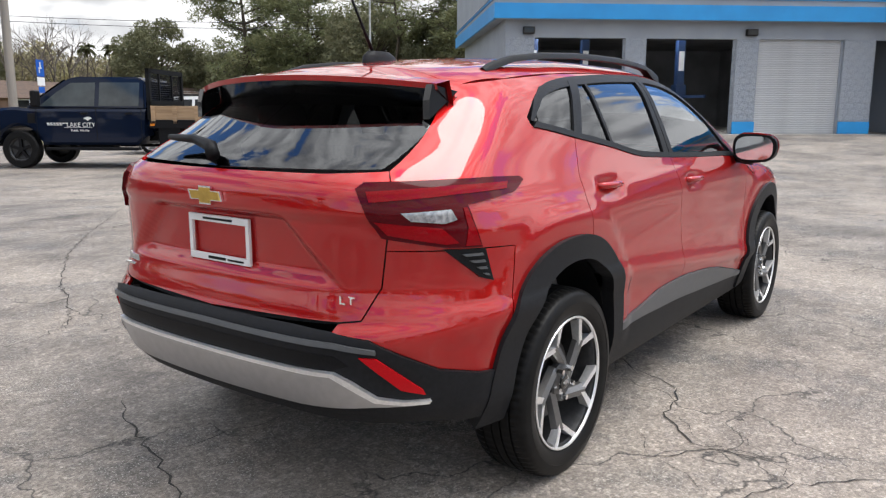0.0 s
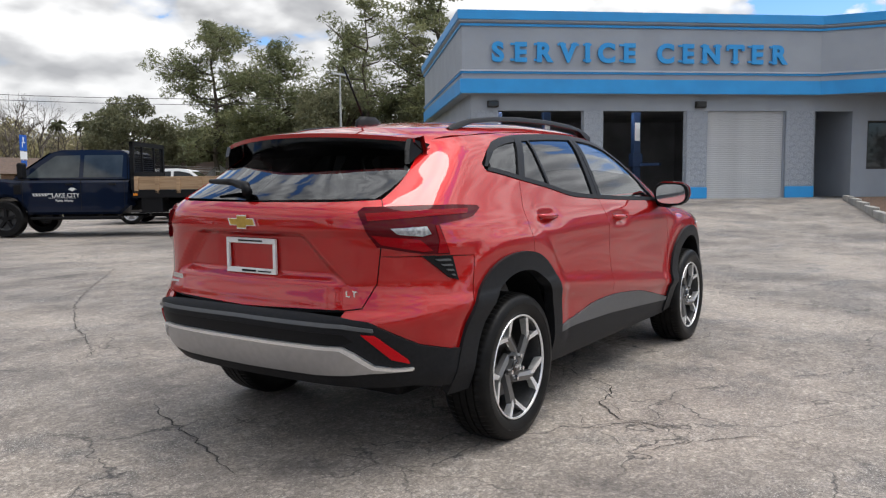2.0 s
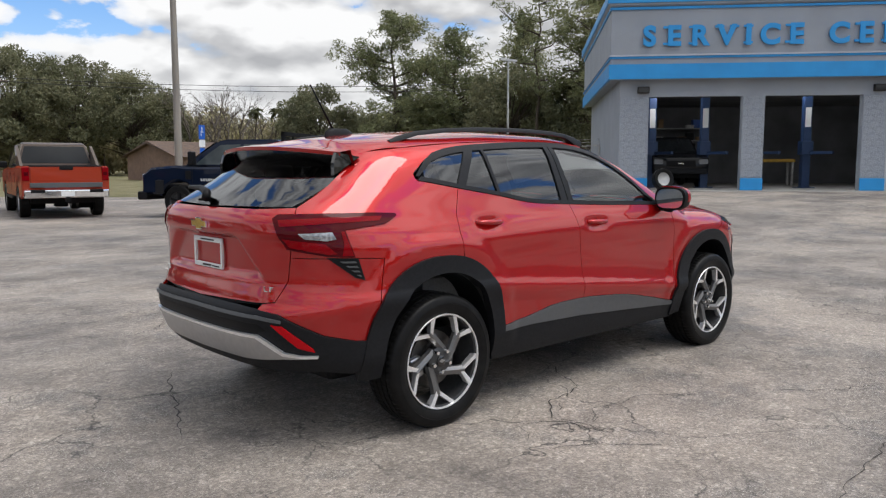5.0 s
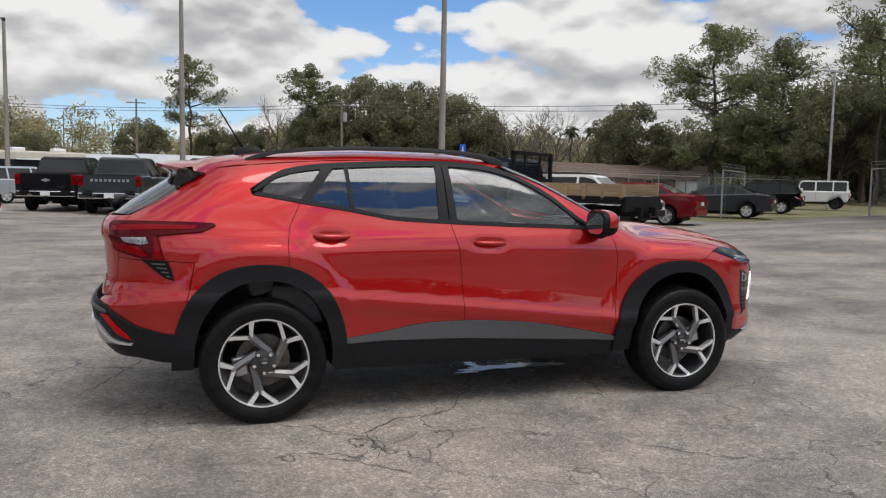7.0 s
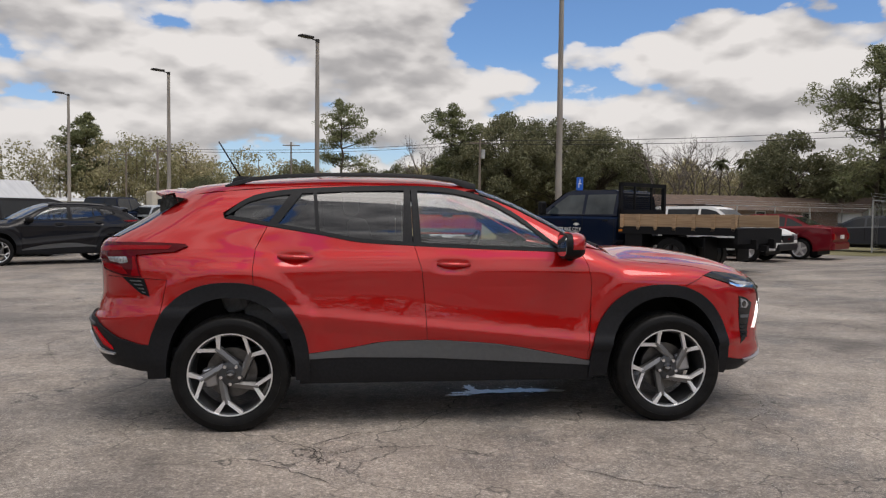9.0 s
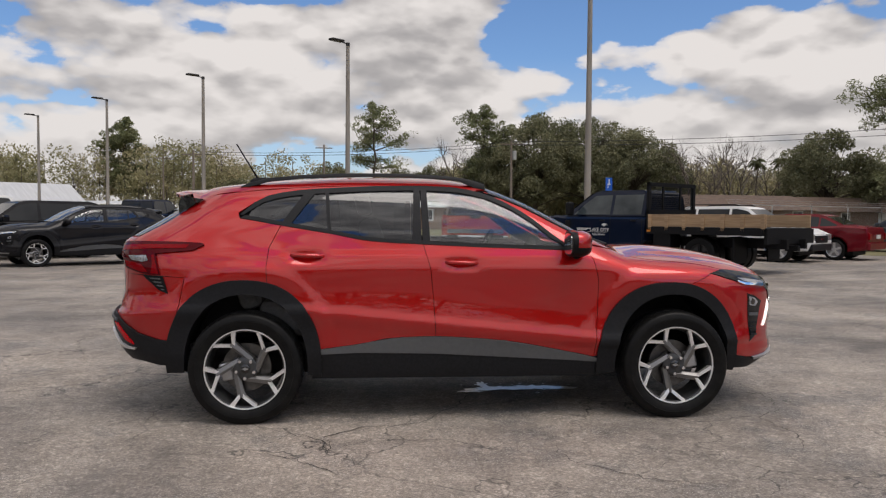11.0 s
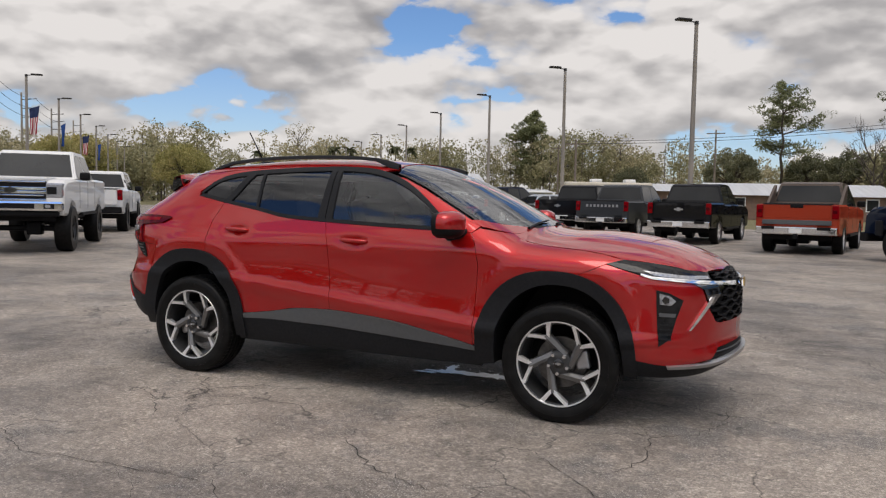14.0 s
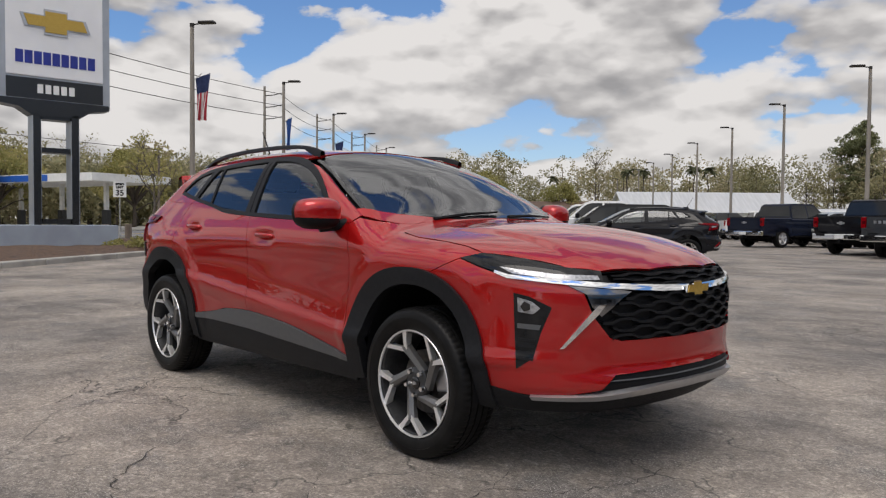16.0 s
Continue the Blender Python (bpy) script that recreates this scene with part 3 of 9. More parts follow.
prism(bm, [(-8.7, -0.25), (3.95, -0.25), (6.3, -1.6), (14, -5.8), (14, 0.4), (5.5, 2.6), (5.5, 12), (-8.7, 12)], "z", 3.64, 3.74)
gpart("soffit", bm, M_WALL)
bm = bmesh.new()
prism(bm, [(-8.7, -0.2), (3.95, -0.2), (6.3, -1.5), (14, -5.8), (14, 12), (-8.7, 12)], "z", 5.9, 6.0)
gpart("roof", bm, M_CONCRETE)
# rolled-down shutter of the third bay
shutter = gpart("roller_shutter", boxes(((0.0, 0.16, 0), (2.95, 0.18, 3.08))), M_SHUTTER, "closed pale steel roller shutter")
slat = boxes(((0.02, 0.125, 0), (2.93, 0.16, 0.066)), bevel=0.012)
first = part("slat", slat, M_SHUTTER, shutter)
for i in range(1, 42):
    o = new("slat", first.data)
    o.parent, o.location = shutter, (0, 0, 0.0735 * i)
gparts("door_rail", [((0.0, 0.09, 0), (0.05, 0.2, 3.08)), ((2.9, 0.09, 0), (2.95, 0.2, 3.08))], M_WALL)
for x in (-7.7, 0.3 - 0.6):
    lamp = gpart("wall_lamp", boxes(((x - 0.19, -0.16, 3.18), (x + 0.19, 0.0, 3.40)), bevel=0.02), M_LAMP, "bronze wall-pack lamp")
    part("lamp_glass", boxes(((x - 0.15, -0.175, 3.22), (x + 0.15, -0.155, 3.36))), M_GLASS_DARK, lamp)
win = gpart("window_frame", boxes(((6.1, 0.05, 1.0), (9.4, 0.25, 1.07)), ((6.1, 0.05, 2.68), (9.4, 0.25, 2.75)), ((6.1, 0.05, 1.07), (6.17, 0.25, 2.68)), ((7.7, 0.05, 1.07), (7.77, 0.25, 2.68)), ((9.33, 0.05, 1.07), (9.4, 0.25, 2.68))), M_LAMP, "dark bronze window frame")
for a, b in ((6.17, 7.7), (7.77, 9.33)):
    part("pane", boxes(((a, 0.14, 1.07), (b, 0.16, 2.68))), M_GLASS_DARK, win)


def letter(ch, x, size, z, y, mat, parent, depth=0.06, fat=0.018):
    cu = bpy.data.curves.new("letter", "FONT")
    cu.body, cu.size, cu.extrude, cu.offset, cu.bevel_depth = ch, size, depth / 2, fat, 0.004
    cu.align_x = "CENTER"
    cu.materials.append(mat)
    o = new("letter", cu)
    o.parent = parent
    o.matrix_local = Matrix.Translation((x, y, z)) @ Matrix.Rotation(radians(90), 4, "X")
    return o


sign = gpart("sign_lettering", boxes(((-7.55, -0.352, 4.66), (2.6, -0.346, 4.68))), M_WALL, "raised sky-blue words SERVICE CENTER")
WORDS = "SERVICE CENTER"
ADV = {"S": 0.72, "E": 0.72, "R": 0.78, "V": 0.80, "I": 0.46, "C": 0.78, " ": 0.46, "N": 0.86, "T": 0.78}
total = sum(ADV[c] for c in WORDS)
k = 10.75 / total
x = -7.98
for ch in WORDS:
    w = ADV[ch] * k
    if ch != " ":
        letter(ch, x + w / 2, 0.86, 4.68, -0.42, M_BLUE, sign, fat=0.034)
        serif = bmesh.new()
        cx, h = x + w / 2, 0.585
        if ch in "ERIN":
            sx = cx - (0.0 if ch == "I" else 0.23 if ch == "N" else 0.19)
            box(serif, (sx - 0.15, -0.446, 4.685), (sx + 0.13, -0.39, 4.685 + 0.07))
            box(serif, (sx - 0.15, -0.446, 4.685 + h - 0.07), (sx + 0.13, -0.39, 4.685 + h))
        if ch == "N":
            box(serif, (cx + 0.09, -0.446, 4.685 + h - 0.07), (cx + 0.36, -0.39, 4.685 + h))
        if ch == "V":
            for s in (-0.23, 0.23):
                box(serif, (cx + s - 0.14, -0.446, 4.685 + h - 0.07), (cx + s + 0.14, -0.39, 4.685 + h))
        if ch == "T":
            box(serif, (cx - 0.15, -0.446, 4.685), (cx + 0.15, -0.39, 4.685 + 0.07))
            for s in (-0.28, 0.28):
                box(serif, (cx + s - 0.05, -0.446, 4.685 + h - 0.18), (cx + s + 0.05, -0.39, 4.685 + h))
        if len(serif.verts):
            part("serif", serif, M_BLUE, sign)
        else:
            serif.free()
    x += w

# ---- the red crossover: its skin as one smooth shape, from which every panel is cut ----
def curve(xs, ys):
    """A smooth curve through points that never overshoots them."""
    xs, ys = np.array(xs, float), np.array(ys, float)
    h, d = np.diff(xs), np.diff(ys) / np.diff(xs)
    m = np.zeros(len(xs))
    m[0], m[-1] = d[0], d[-1]
    for i in range(1, len(xs) - 1):
        if d[i - 1] * d[i] > 0:
            w1, w2 = 2 * h[i] + h[i - 1], h[i] + 2 * h[i - 1]
            m[i] = (w1 + w2) / (w1 / d[i - 1] + w2 / d[i])

    def at(x):
        x = np.clip(np.asarray(x, float), xs[0], xs[-1])
        i = np.clip(np.searchsorted(xs, x) - 1, 0, len(xs) - 2)
        t = (x - xs[i]) / h[i]
        return ((2 * t**3 - 3 * t**2 + 1) * ys[i] + (t**3 - 2 * t**2 + t) * h[i] * m[i]
                + (-2 * t**3 + 3 * t**2) * ys[i + 1] + (t**3 - t**2) * h[i] * m[i + 1])
    return at


SIDE = curve([0.12, 0.20, 0.30, 0.42, 0.55, 0.64, 0.70, 0.84, 0.94, 1.01, 1.07, 1.20, 1.32, 1.44, 1.50, 1.58],
             [0.70, 0.79, 0.838, 0.860, 0.872, 0.890, 0.874, 0.863, 0.866, 0.852, 0.828, 0.778, 0.724, 0.664, 0.628, 0.57])
ROOF = curve([-1.0, -0.60, -0.25, 0.2, 0.7, 1.1, 1.42, 1.7, 2.0, 2.3, 2.42, 2.5, 2.9, 3.3, 3.5, 3.6, 3.75],
             [1.35, 1.425, 1.478, 1.525, 1.548, 1.545, 1.518, 1.435, 1.295, 1.14, 1.092, 1.082, 1.055, 0.988, 0.925, 0.86, 0.7])
REAR = curve([0.22, 0.36, 0.42, 0.54, 0.62, 0.66, 0.69, 0.72, 0.80, 0.98, 1.02, 1.06, 1.10, 1.14, 1.38, 1.46],
             [-0.70, -0.80, -0.855, -0.90, -0.912, -0.902, -0.876, -0.87, -0.853, -0.858, -0.872, -0.87, -0.855, -0.815, -0.47, -0.40])
NOSE = curve([0.20, 0.28, 0.34, 0.40, 0.50, 0.62, 0.72, 0.80, 0.87, 0.92, 1.0, 1.1],
             [3.38, 3.50, 3.585, 3.625, 3.602, 3.61, 3.61, 3.602, 3.575, 3.525, 3.35, 3.0])


def step01(e0, e1, x):
    t = np.clip((x - e0) / (e1 - e0), 0, 1)
    return t * t * (3 - 2 * t)


def half_width(x, z):
    ridge = 0.66 - 0.10 * np.clip(x - 0.63, -0.3, 1.6)
    low = step01(0.40, 0.50, z) * (1 - step01(0.70, 0.86, z))
    w = SIDE(z + low * (0.64 - ridge))
    w = w + 0.020 * np.exp(-((x - 0.0) / 0.55) ** 2 - ((z - 0.86) / 0.15) ** 2)
    w = w + 0.014 * np.exp(-((x - 2.68) / 0.5) ** 2 - ((z - 0.86) / 0.15) ** 2)
    w = w - 0.055 * np.clip(x - 2.2, 0, 2) ** 2 - 0.06 * np.clip(0.2 - x, 0, 2) ** 2
    w = w - 0.16 * step01(0.45, -0.6, x) * np.clip(z - 1.08, 0, 1)
    for cx, a, b in ((-0.008, 0.535, 0.612), (2.655, 0.535, 0.598)):      # raised lips round the wheel arches
        e = (np.abs((x - cx) / a) ** 2.3 + np.abs((z - 0.34) / b) ** 2.3) ** (1 / 2.3)
        w = w + 0.011 * step01(1.10, 0.975, e) * step01(0.30, 0.45, z)
    for hx, hz in ((0.366, 1.02), (1.318, 0.978)):
        w = w - 0.016 * np.exp(-(np.abs((x - hx) / 0.10) ** 3) - np.abs((z - hz) / 0.036) ** 3)
    return w


def skin(p):
    """Below zero inside the body, above zero outside."""
    x, y, z = p[..., 0], np.abs(p[..., 1]), p[..., 2]

    def smax(a, b, r):
        h = np.maximum(r - np.abs(a - b), 0) / r
        return np.maximum(a, b) + h * h * r / 4
    side = y - half_width(x, z)
    up = step01(1.08, 1.25, z)
    recess = 0.036 * step01(0.0, 0.022, 1.003 - z) * step01(0.0, 0.05, z - 0.785) * step01(0.0, 0.075, 0.55 - 1.05 * (z - 0.80) - y)
    rear = REAR(z) + (0.05 + 0.12 * up) * (y / 0.62) ** 2.6 + recess - x
    front = x - (NOSE(z) - 0.40 * y**2)
    dome = 0.014 * step01(0.55, 0.47, y) * step01(2.5, 2.8, x) * step01(3.5, 3.2, x)
    top = (z - ROOF(x) - dome + 0.05 * (y / 0.62) ** 2) * 0.92
    body = smax(side, rear, 0.38 - 0.2 * up)
    body = smax(body, front, 0.34)
    return smax(body, top, 0.12)


REAR_X, FRONT_X, FAN = -0.2, 2.6, 0.7


def ray_of(u):
    """Level rays: square to the side along the doors, turning round the tail and the nose."""
    back, ahead = np.maximum(REAR_X - u, 0) / FAN, np.maximum(u - FRONT_X, 0) / FAN
    ox = np.clip(u, REAR_X, FRONT_X)
    return ox, np.sin(ahead) - np.sin(back), -np.where(back > 0, np.cos(back), np.cos(ahead))


def along(origin, way, lo, hi, rounds=30):
    lo, hi = np.full(len(origin), lo, float), np.full(len(origin), hi, float)
    for _ in range(rounds):
        mid = (lo + hi) / 2
        inside = skin(origin + way * mid[:, None]) < 0
        lo, hi = np.where(inside, mid, lo), np.where(inside, hi, mid)
    return origin + way * lo[:, None]


def on_side(uz, rounds=30):
    uz = np.asarray(uz, float)
    ox, dx, dy = ray_of(uz[:, 0])
    n = len(uz)
    return along(np.stack([ox, np.zeros(n), uz[:, 1]], 1), np.stack([dx, dy, np.zeros(n)], 1), 0.0, 1.5, rounds)


def on_top(xy):
    xy = np.asarray(xy, float)
    n = len(xy)
    return along(np.stack([xy[:, 0], xy[:, 1], np.full(n, 0.7)], 1), np.tile([0.0, 0.0, 1.0], (n, 1)), 0.0, 1.0)


def skin_normal(p, e=0.004):
    g = np.stack([skin(p + e * np.eye(3)[i]) - skin(p - e * np.eye(3)[i]) for i in range(3)], 1)
    return g / np.linalg.norm(g, axis=1, keepdims=True)


def to_u(points):
    """Outline points as (u, z): (x, z) on the flanks, ("r", y, z) on the tail ("f", y, z) on the nose, ("u", u, z) ready."""
    kind = np.array([0 if p[0] == "r" else 1 if p[0] == "f" else 3 if p[0] == "u" else 2 for p in points])
    want = np.array([p[0] if k == 2 else p[1] for k, p in zip(kind, points)], float)
    z = np.array([p[-1] for p in points], float)
    tail = (kind == 0) | ((kind == 2) & (want < REAR_X))
    lo = np.where(tail, REAR_X - FAN * math.pi / 2, FRONT_X)
    hi = np.where(tail, REAR_X, FRONT_X + FAN * math.pi / 2)
    for _ in range(22):
        mid = (lo + hi) / 2
        p = on_side(np.stack([mid, z], 1), 24)
        up = np.where(kind == 2, p[:, 0] < want, np.where(kind == 0, -p[:, 1] < want, -p[:, 1] > want))
        lo, hi = np.where(up, mid, lo), np.where(up, hi, mid)
    flank = (kind == 3) | ((kind == 2) & (want >= REAR_X) & (want <= FRONT_X))
    return [(float(a), float(b)) for a, b in zip(np.where(flank, want, lo), z)]


def top_rim(x, y):
    """A point of the upper surface as an outline point of the flank below it."""
    z = float(on_top([(x, -abs(y))])[0, 2])
    return ("u", FRONT_X + FAN * math.atan2(x - FRONT_X, abs(y)) if x > FRONT_X else x, z - 0.001)

# ---- building the crossover's panels ----
def arch(cx, cz, a, b, n, t0, t1, count):
    """Points of a squarish wheel-arch curve, angles in degrees from the rear (180) over the top to the front (0)."""
    out = []
    for t in np.linspace(radians(t0), radians(t1), count):
        c, s = math.cos(t), math.sin(t)
        out.append((cx + a * math.copysign(abs(c) ** (2 / n), c), cz + b * math.copysign(abs(s) ** (2 / n), s)))
    return out


def arch_rear(grow, t0, t1, count=14):
    return arch(-0.008, 0.34, 0.470 + grow, 0.543 + grow, 2.3, t0, t1, count)


def arch_front(grow, t0, t1, count=14):
    return arch(2.655, 0.34, 0.470 + grow, 0.528 + grow, 2.3, t0, t1, count)


def dense(poly, step=0.03):
    out = []
    for a, b in zip(poly, poly[1:] + poly[:1]):
        n = max(1, int(math.hypot(b[0] - a[0], b[1] - a[1]) / step))
        out += [(a[0] + (b[0] - a[0]) * i / n, a[1] + (b[1] - a[1]) * i / n) for i in range(n)]
    return out


def shrink(poly, d):
    """The outline moved inward by d."""
    area = sum(a[0] * b[1] - b[0] * a[1] for a, b in zip(poly, poly[1:] + poly[:1]))
    s = 1 if area > 0 else -1
    out = []
    for i, p in enumerate(poly):
        a, b = poly[i - 1], poly[(i + 1) % len(poly)]
        dx, dy = b[0] - a[0], b[1] - a[1]
        k = math.hypot(dx, dy) or 1
        out.append((p[0] - s * dy / k * d, p[1] + s * dx / k * d))
    return out


def cut_sheet(poly, du, dv):
    """A flat outline cut into a grid: points and faces in the plane."""
    bm = bmesh.new()
    bm.faces.new([bm.verts.new((u, v, 0)) for u, v in poly])
    us, vs = [p[0] for p in poly], [p[1] for p in poly]
    for lo, hi, st, ax in ((min(us), max(us), du, 0), (min(vs), max(vs), dv, 1)):
        n = int((hi - lo) / st)
        for i in range(1, n + 1):
            co, no = [0, 0, 0], [0, 0, 0]
            co[ax], no[ax] = lo + (hi - lo) * i / (n + 1), 1
            bmesh.ops.bisect_plane(bm, geom=bm.verts[:] + bm.edges[:] + bm.faces[:], dist=1e-6, plane_co=co, plane_no=no)
    bm.verts.index_update()
    pts = np.array([v.co[:2] for v in bm.verts])
    faces = [[v.index for v in f.verts] for f in bm.faces]
    edge = [(e.verts[0].index, e.verts[1].index) for e in bm.edges if len(e.link_faces) == 1]
    bm.free()
    return pts, faces, edge


SHEETS = {}


def skin_mesh(name, poly, hitter, lift=0.0, thick=0.012, du=0.06, dv=0.035, side=-1):
    """A panel of the skin over an outline, with its edges turned in; side -1 is the car's right, 1 its left, 0 both halves in one."""
    key = (tuple(poly), du, dv)
    if key not in SHEETS:
        pts, faces, edge = cut_sheet(poly, du, dv)
        p = hitter(pts)
        SHEETS[key] = p, skin_normal(p), faces, edge
    p, n, faces, edge = SHEETS[key]
    p = p + n * lift
    q = p - n * thick
    co = np.concatenate([p, q])
    m = len(p)
    allf, flat = list(faces), []
    for a, b in edge:
        flat.append([a, b, b + m, a + m])
    nor = np.concatenate([n, n])
    first = faces[0]
    a, b, c = (p[first[i]] for i in (0, 1, 2))
    if np.dot(np.cross(b - a, c - a), n[first[0]]) < 0:
        allf = [f[::-1] for f in allf]
    sets = []
    for s in ((-1, 1) if side == 0 else (side,)):
        k = np.array([1, -s, 1])
        sets.append((co * k, nor * k, [f[::-1] for f in allf] if s == 1 else allf, flat))
    verts = np.concatenate([s[0] for s in sets])
    normals = np.concatenate([s[1] for s in sets])
    fs, smooth = [], []
    for i, s in enumerate(sets):
        o = i * 2 * m
        fs += [[v + o for v in f] for f in s[2]] + [[v + o for v in f] for f in s[3]]
        smooth += [True] * len(s[2]) + [False] * len(s[3])
    me = bpy.data.meshes.new(name)
    me.from_pydata([tuple(v) for v in verts], [], fs)
    me.polygons.foreach_set("use_smooth", smooth)
    ln = []
    for poly_ in me.polygons:
        for li in poly_.loop_indices:
            ln.append(tuple(normals[me.loops[li].vertex_index]) if poly_.use_smooth else tuple(poly_.normal))
    me.normals_split_custom_set(ln)
    return me


CAR_DONE = {}


def put(name, me, mat, parent, label=""):
    if not me.materials:
        me.materials.append(mat)
    o = new(name, me)
    o.parent = parent
    if label:
        o["label"] = label
    return o


def skin_panel(name, outline, mats, parent, lift=0.0, gap=0.0018, thick=0.012, du=0.06, dv=0.035, hitter=None, both=False, backing=True, label="", step=0.03):
    """Panels for the right and the left side (or one panel across the middle), each over a dark inner skin."""
    hit = hitter or on_side
    poly = dense(outline if hitter else to_u(outline), step)
    made = []
    for s in ((0,) if both else (-1, 1)):
        inner = shrink(poly, gap)
        if both and not hitter:          # no seam where the halves meet
            ends = (REAR_X - FAN * math.pi / 2, FRONT_X + FAN * math.pi / 2)
            inner = [(a[0], b[1]) if min(abs(a[0] - e) for e in ends) < 2e-3 else b for a, b in zip(poly, inner)]
        o = put(name, skin_mesh(name, inner, hit, lift, thick, du, dv, s), mats, parent, label)
        if backing:
            put("inner_skin", skin_mesh("inner_skin", shrink(poly, -0.004), hit, lift - 0.016, 0.002, du if du < 0.03 else du * 2, dv if du < 0.03 else dv * 2, s), M_BLACK, o)
        made.append(o)
    return made


def roof_edge(x):
    return float(ROOF(x)) - 0.078 - 0.02 * float(step01(1.5, 2.0, x))


def edge_y(x):
    return float(-on_side([(x, roof_edge(x))])[0, 1])


M_TRIM = surface("grained_dark_trim", (0.010, 0.0105, 0.012), (0.014, 0.0145, 0.0165), scale=60, rough=0.5, bump=0.25, bump_scale=900, spec=0.17)
M_TRIM_GREY = surface("satin_graphite_trim", (0.075, 0.078, 0.082), (0.085, 0.088, 0.092), scale=40, rough=0.42)
M_GLOSSBLACK = surface("gloss_black", (0.008, 0.008, 0.009), rough=0.08, scale=4, coat=0.6)
M_SATIN = surface("satin_silver_trim", (0.46, 0.46, 0.47), (0.42, 0.42, 0.43), scale=30, rough=0.33, metal=0.85)
M_CHROME = surface("polished_chrome", (0.86, 0.87, 0.88), (0.8, 0.81, 0.82), scale=5, rough=0.06, metal=1.0)
M_DARKCHROME = surface("dark_chrome", (0.26, 0.26, 0.27), (0.2, 0.2, 0.21), scale=5, rough=0.1, metal=1.0)
M_ALLOY = surface("machined_alloy", (0.90, 0.90, 0.90), (0.80, 0.80, 0.80), scale=90, rough=0.33, metal=0.75)
M_GUN = surface("dark_grey_wheel_paint", (0.06, 0.061, 0.063), (0.045, 0.046, 0.048), scale=60, rough=0.35, metal=0.5)
M_ARM = surface("grey_metallic_wheel_paint", (0.20, 0.197, 0.195), (0.16, 0.158, 0.156), scale=300, rough=0.35, metal=0.7)
M_DISC = surface("brake_disc_steel", (0.13, 0.125, 0.12), (0.085, 0.08, 0.078), scale=30, rough=0.4, metal=0.9)
M_TAIL = surface("red_lamp_lens", (0.25, 0.002, 0.006), (0.16, 0.0015, 0.004), scale=300, rough=0.06, spec=0.16)
M_TAILDARK = surface("smoked_red_lens", (0.085, 0.002, 0.005), (0.06, 0.0015, 0.004), scale=300, rough=0.05, spec=0.16)
M_REFLECT = surface("red_reflector", (0.55, 0.005, 0.010), (0.40, 0.004, 0.008), scale=500, rough=0.12, spec=0.2)
M_CLEAR = surface("clear_lamp_lens", (0.46, 0.47, 0.49), (0.22, 0.225, 0.24), scale=70, rough=0.2, coat=0.5, metal=0.4)
M_LAMPDARK = surface("smoked_lamp_lens", (0.007, 0.0075, 0.0085), (0.015, 0.0155, 0.017), scale=25, rough=0.06, spec=0.28)
M_GOLD = surface("gold_emblem", (0.55, 0.36, 0.08), (0.46, 0.29, 0.06), scale=50, rough=0.35, metal=0.6)
M_SEAT = surface("grey_seat_cloth", (0.15, 0.151, 0.155), (0.19, 0.19, 0.195), scale=80, rough=0.9)
M_HEADLINER = surface("pale_grey_lining", (0.38, 0.37, 0.36), scale=40, rough=0.95)
G_CLEAR = glass("clear_car_glass", (0.90, 0.945, 0.93), ior=1.75)
G_SCREEN = glass("windscreen_glass", (0.92, 0.955, 0.945), ior=2.1)
G_TINT = glass("privacy_car_glass", (0.12, 0.13, 0.135), ior=1.7)
G_REAR = glass("tinted_rear_glass", (0.16, 0.165, 0.16), ior=1.7)


